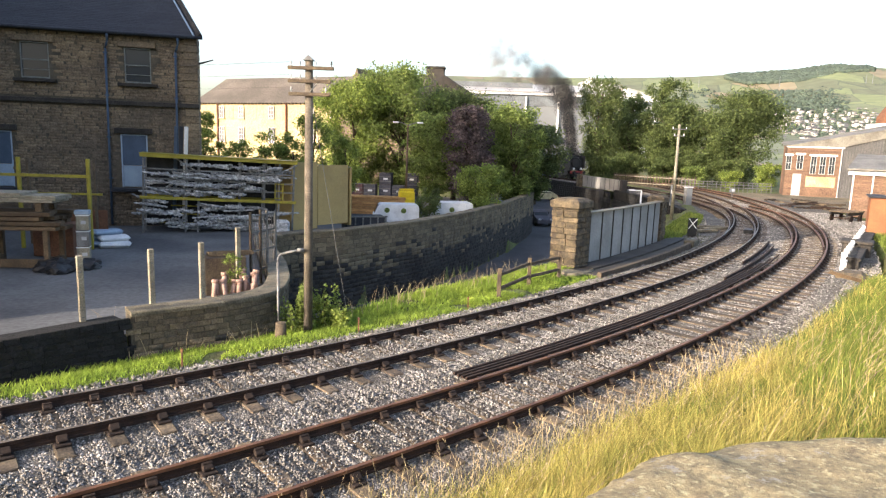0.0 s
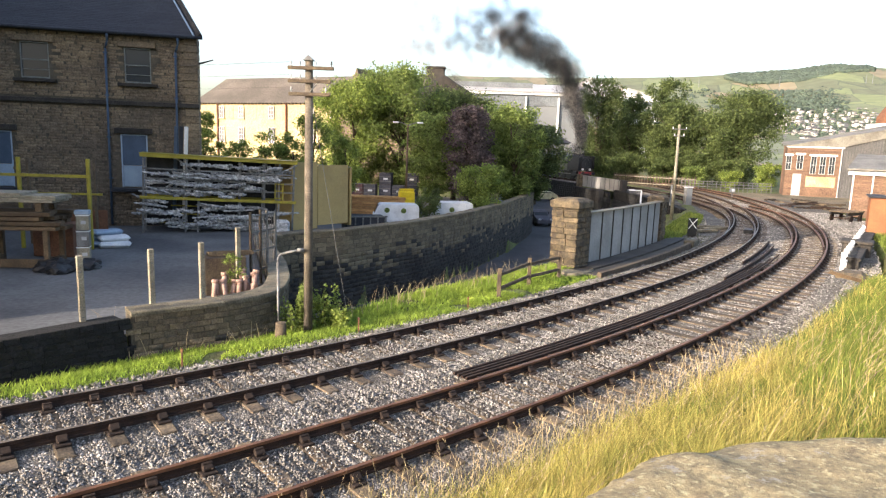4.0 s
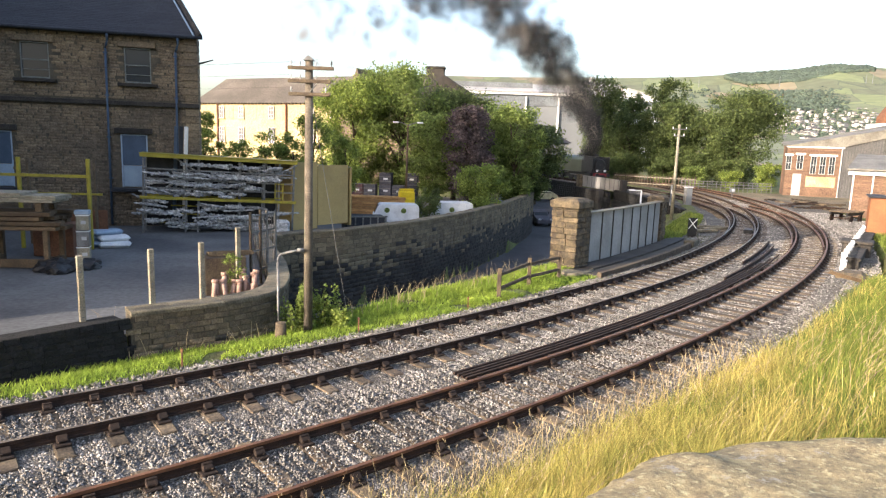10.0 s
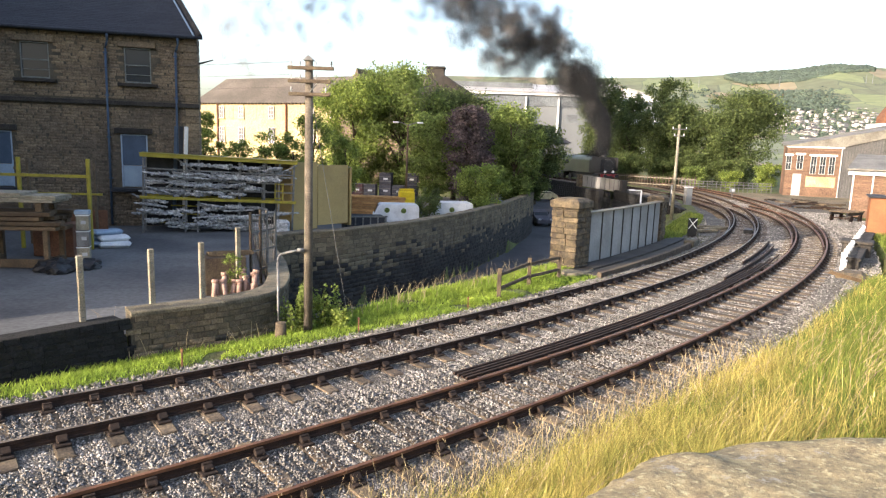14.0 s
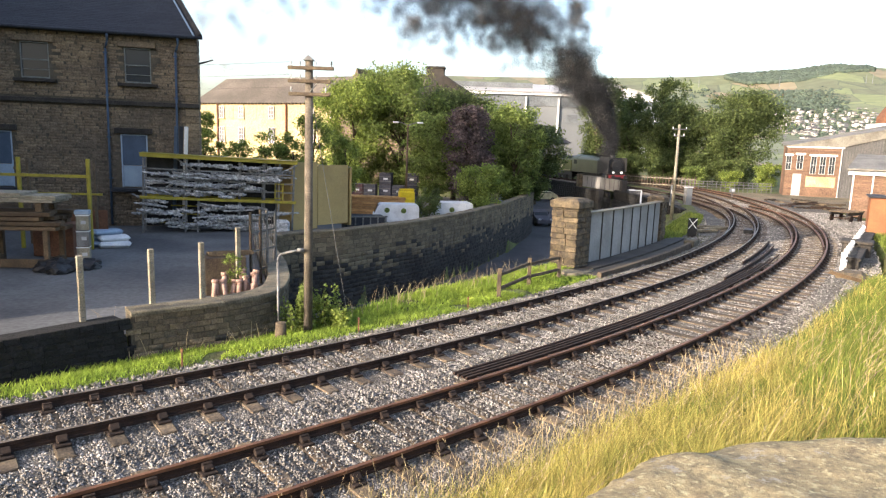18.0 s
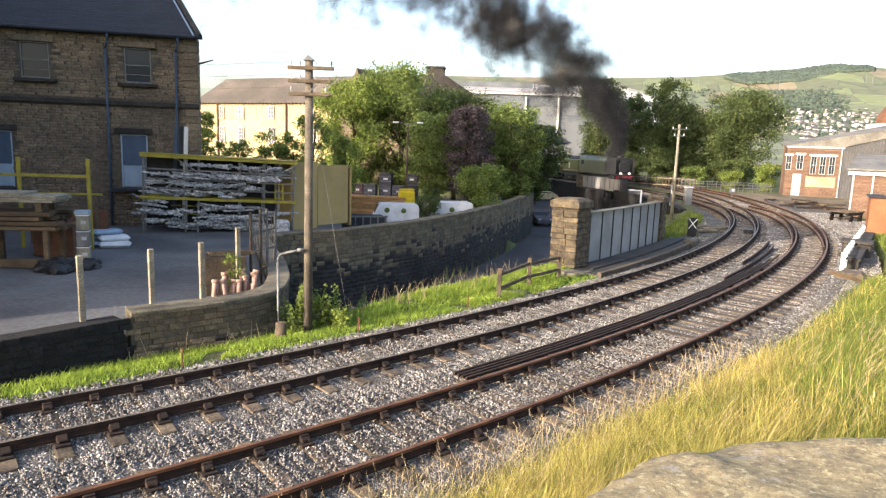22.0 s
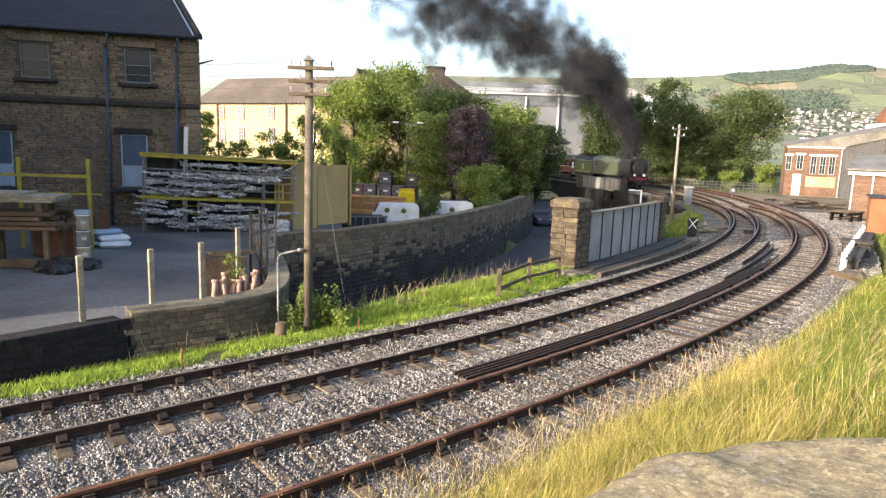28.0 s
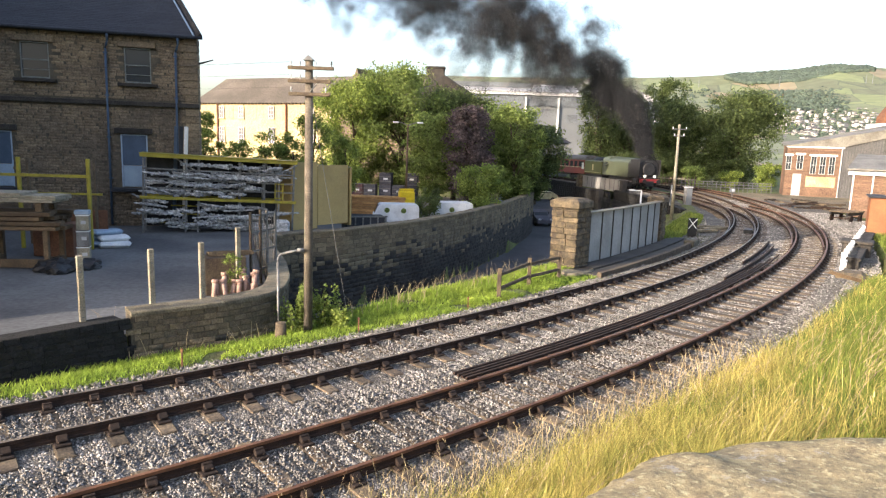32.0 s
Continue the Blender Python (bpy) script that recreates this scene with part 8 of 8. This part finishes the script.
def tender():
    root = moving("coal_tender", 12.4, 17.9, "green tender heaped with coal, small gold emblem", "tender")
    bm = bmesh.new()
    loft(bm, [casing(2.7, 1.28, 1.25, 2.95, 3.15), casing(-2.7, 1.28, 1.25, 2.95, 3.15)])
    part("tank", bm, M_TENDER, root)
    bm = bmesh.new()
    bmesh.ops.create_icosphere(bm, subdivisions=3, radius=1.0)
    for v in bm.verts:
        v.co = Vector((v.co.x * 1.9, v.co.y * 0.9, 3.1 + max(v.co.z, -0.1) * 0.5)) * (1 + 0.03 * noise.noise(v.co * 6))
    part("coal", bm, M_BLACK, root)
    for s in (-1, 1):
        bx("emblem", (0.0, s * 1.29, 2.15), (0.4, 0.02, 0.8), M_CREAM, root)
        bx("lining", (0.0, s * 1.287, 1.45), (5.1, 0.015, 0.05), M_CREAM, root)
    bx("frame", (0, 0, 0.9), (5.5, 2.2, 0.5), M_BLACK, root)
    for x in (1.8, 0, -1.8):
        wheelset(root, x, 0.55)


def coach(a):
    b = a + 19.7
    root = moving("railway_coach", a, b, "crimson railway coach with a row of dark windows and grey roof", "railway coach", "coaches of the train")
    L = 19.5
    bm = bmesh.new()
    box(bm, (0, 0, 1.5), (L, 2.7, 0.95), bevel=0.05)
    part("lower_side", bm, M_CRIMSON, root)
    box_z = 2.45
    for s in (-1, 1):
        bx("waist_band", (0, s * 1.352, 2.0), (L, 0.02, 0.07), M_CREAM, root)
        bx("cantrail", (0, s * 1.3, 2.98), (L, 0.1, 0.28), M_CRIMSON, root)
        u = -L / 2 + 0.9
        k = 0
        while u < L / 2 - 0.6:
            bx("pillar", (u - 0.62, s * 1.3, box_z), (0.36, 0.1, 0.95), M_CRIMSON, root)
            bx("window", (u, s * 1.27, box_z), (0.95, 0.03, 0.9), M_GLASS, root)
            u += 1.24
            k += 1
        bx("door_plate", (L / 2 - 0.5, s * 1.36, 2.2), (0.55, 0.02, 0.9), M_WHITE, root)
    bx("end_wall", (L / 2 - 0.05, 0, 2.4), (0.1, 2.6, 1.4), M_CRIMSON, root)
    bx("end_wall", (-L / 2 + 0.05, 0, 2.4), (0.1, 2.6, 1.4), M_CRIMSON, root)
    bx("inner_floor", (0, 0, 1.96), (L - 0.3, 2.5, 0.05), M_FENCE, root)
    bm = bmesh.new()
    loft(bm, [casing(L / 2 + 0.05, 1.4, 3.08, 3.15, 3.75), casing(-L / 2 - 0.05, 1.4, 3.08, 3.15, 3.75)])
    part("roof", bm, M_ROOFGREY, root, "weathered grey roof")
    for x in (-6.8, 6.8):
        bg = bx("bogie", (x, 0, 0.55), (3.2, 2.1, 0.4), M_BLACK, root, bevel=0.04)
        for d in (-1.2, 1.2):
            wheelset(root, x + d, 0.46)
    bx("underframe", (0, 0, 0.9), (11, 2.0, 0.35), M_BLACK, root)


# ---- smoke in rigid clouds of soot ----
PUFFS = []


def smoke():
    rng = np.random.default_rng(77)
    kinds = []
    for k in range(8):
        n = 1650 if k < 5 else 900
        p = rng.normal(size=(n, 3))
        far = np.linalg.norm(p, axis=1)
        p = p[far < 2.1] * np.array([0.95, 0.50, 0.50])
        lump = np.array([noise.noise(tuple(q * 1.6 + k * 9)) for q in p])
        p = p[lump > -0.25 - 0.45 * rng.random(len(p))]
        n = len(p)
        a, b = rng.normal(size=(n, 3)), rng.normal(size=(n, 3))
        a /= np.linalg.norm(a, axis=1)[:, None]
        b -= a * (a * b).sum(1)[:, None]
        b /= np.linalg.norm(b, axis=1)[:, None]
        s = rng.uniform(0.020, 0.040, n)[:, None]
        v = np.stack([p - a * s - b * s * 0.6, p + a * s - b * s * 0.6, p + b * s], 1).reshape(-1, 3)
        f = np.arange(n * 3).reshape(-1, 3)
        ob = raw("smoke_puff", v, f, M_SMOKE if k < 5 else M_SMOKE_PALE)
        kinds.append(ob.data)
        bpy.data.objects.remove(ob)
    t = -6.0
    while t < 31.9:
        rate = float(np.interp(t, [-6, -4.6, -3.4, -2.9, -2.5, -1.6, 0, 3, 6, 9, 13, 32], [10, 26, 30, 5, 8, 74, 80, 66, 84, 108, 116, 116]))
        thick = float(np.interp(t, [-6, -3.2, -2.2, 0, 4, 9, 13, 16], [0.05, 0.1, 0.8, 0.85, 0.75, 0.8, 0.93, 0.98]))
        ob = new("smoke_puff", kinds[int(rng.integers(0, 5))] if rng.random() < thick else kinds[int(rng.integers(5, 8))])
        tagged(ob, "billow of dark coal smoke drifting from the locomotive", "smoke", "smoke from the locomotive", "stuff")
        # puffs gather into rolling billows, two for each breath of the chimney
        breath = math.floor(t / 0.8)
        lr = np.random.default_rng(2 * breath + 500 + int(rng.integers(0, 2)))
        own = (breath + 0.5) * 0.8
        PUFFS.append((ob, t, own + (t - own) * 0.7, lr.normal(size=3) * 0.42 + rng.normal(size=3) * 0.54, rng.uniform(0, 2 * math.pi, 3)))
        t += 1 / rate


def smoke_place(t, te, born, off, swing):
    """Where a puff is at t: in the boiler until te, then rising and drifting with the wind as one of the billow born then."""
    if t <= te:
        m = car_pose(t, 0.0, 12.6)
        return m @ Matrix.Translation((0.4 + 0.8 * math.sin(swing[0]), 0, 2.45))
    m = car_pose(te, 0.0, 12.6)
    c = m @ Vector((4.3, 0, 3.2))
    a = t - te

    def by(*v):
        return float(np.interp(te, [-5, -3, -1, 3, 8, 13, 18, 22, 26, 30], v))

    lift, climb = by(14.5, 14.5, 13, 12, 10.8, 11.2, 11, 9.8, 10, 10.4), by(0.2, 0.2, 1.2, 1.5, 1.5, 1.5, 1.4, 1.3, 0.9, 0.8)
    wind = by(2.8, 2.8, 2.2, 2.3, 2.8, 2.9, 3.0, 3.0, 3.0, 3.0)
    b = max(a + (te - born) * min(a / 1.5, 1), 0.0)
    up = lift * (1 - math.exp(-b / 1.4)) + climb * b
    left = wind * (b - 0.65 * (1 - math.exp(-b / 0.65)))
    size = by(3.6, 3.6, 2.9, 3.2, 4.1, 4.2, 4.1, 4.0, 4.0, 4.0) * (1 - math.exp(-((a / 2.5) ** 1.3))) + by(0.45, 0.45, 0.5, 0.5, 0.3, 0.12, 0.06, 0.03, 0.03, 0.03) * max(a - 5, 0)
    wob = 0.12 * b * math.sin(born * 1.3) + 0.08 * b * math.sin(born * 3.1 + 1)
    p = c + Vector((-left + wob, 0.10 * b, up + 0.07 * b * math.sin(born * 2.2))) + Vector(off) * size
    k = min(a / 4, 1)
    tilt = math.atan2(lift / 1.4 * math.exp(-b / 1.4) + climb, wind * (1 - math.exp(-b / 0.65)))
    return Matrix.Translation(p) @ Euler(((swing[0] - 3.1) * 0.5 * k, tilt * min(a / 0.3, 1) + (swing[1] - 3.1) * 0.45 * k, (swing[2] - 3.1) * 0.45 * k)).to_matrix().to_4x4()


def motions():
    times = [float(t) for t in FT]
    for root, a, b in MOVING:
        walk(root, [(t, car_pose(t, a, b)) for t in times])
    for w, x, r in WHEELS:
        rows, t = [], 0.0
        while t <= 32.01:
            turn = (72.6 - front_s(t)) / r
            rows.append((t, Matrix.Translation((x, 0, r)) @ Matrix.Rotation(turn, 4, "Y")))
            t += 32.0 / 27 if r > 0.6 else 32.0 / 54
        walk(w, rows)
    for ob, te, born, off, swing in PUFFS:
        ts = [t for t in times if t < te - 0.4]
        if te > 0:
            ts += [te]
            ts += [te + q for q in (0.3, 0.7, 1.2, 1.9, 2.8, 4.0, 5.5, 7.5, 10, 13, 17, 22, 28) if te + q < 31.9]
        else:
            ts = [0.0] + [q for q in (1, 2, 3.2, 4.6, 6.5, 9, 12, 16, 21, 27)]
        if not ts or ts[0] > 0:
            ts = [0.0] + ts
        if ts[-1] < 32:
            ts.append(32.0)
        walk(ob, [(t, smoke_place(t, te, born, off, swing)) for t in ts])


ground()
roads()
stone_building()
shade_block()
pipe_rack()
buff_store()
timber_corner()
yard_fence()
telegraph_pole()
verge_things()
bridge()
mill()
factory()
signal_box()
right_buildings()
lineside()
far_yard()
trees()
distance()
foreground_rock()
locomotive()
tender()
coach(18.3)
coach(38.5)
coach(58.7)
smoke()
walls()
dirt_patch()
tracks()
ballast_stones()
grass()
motions()
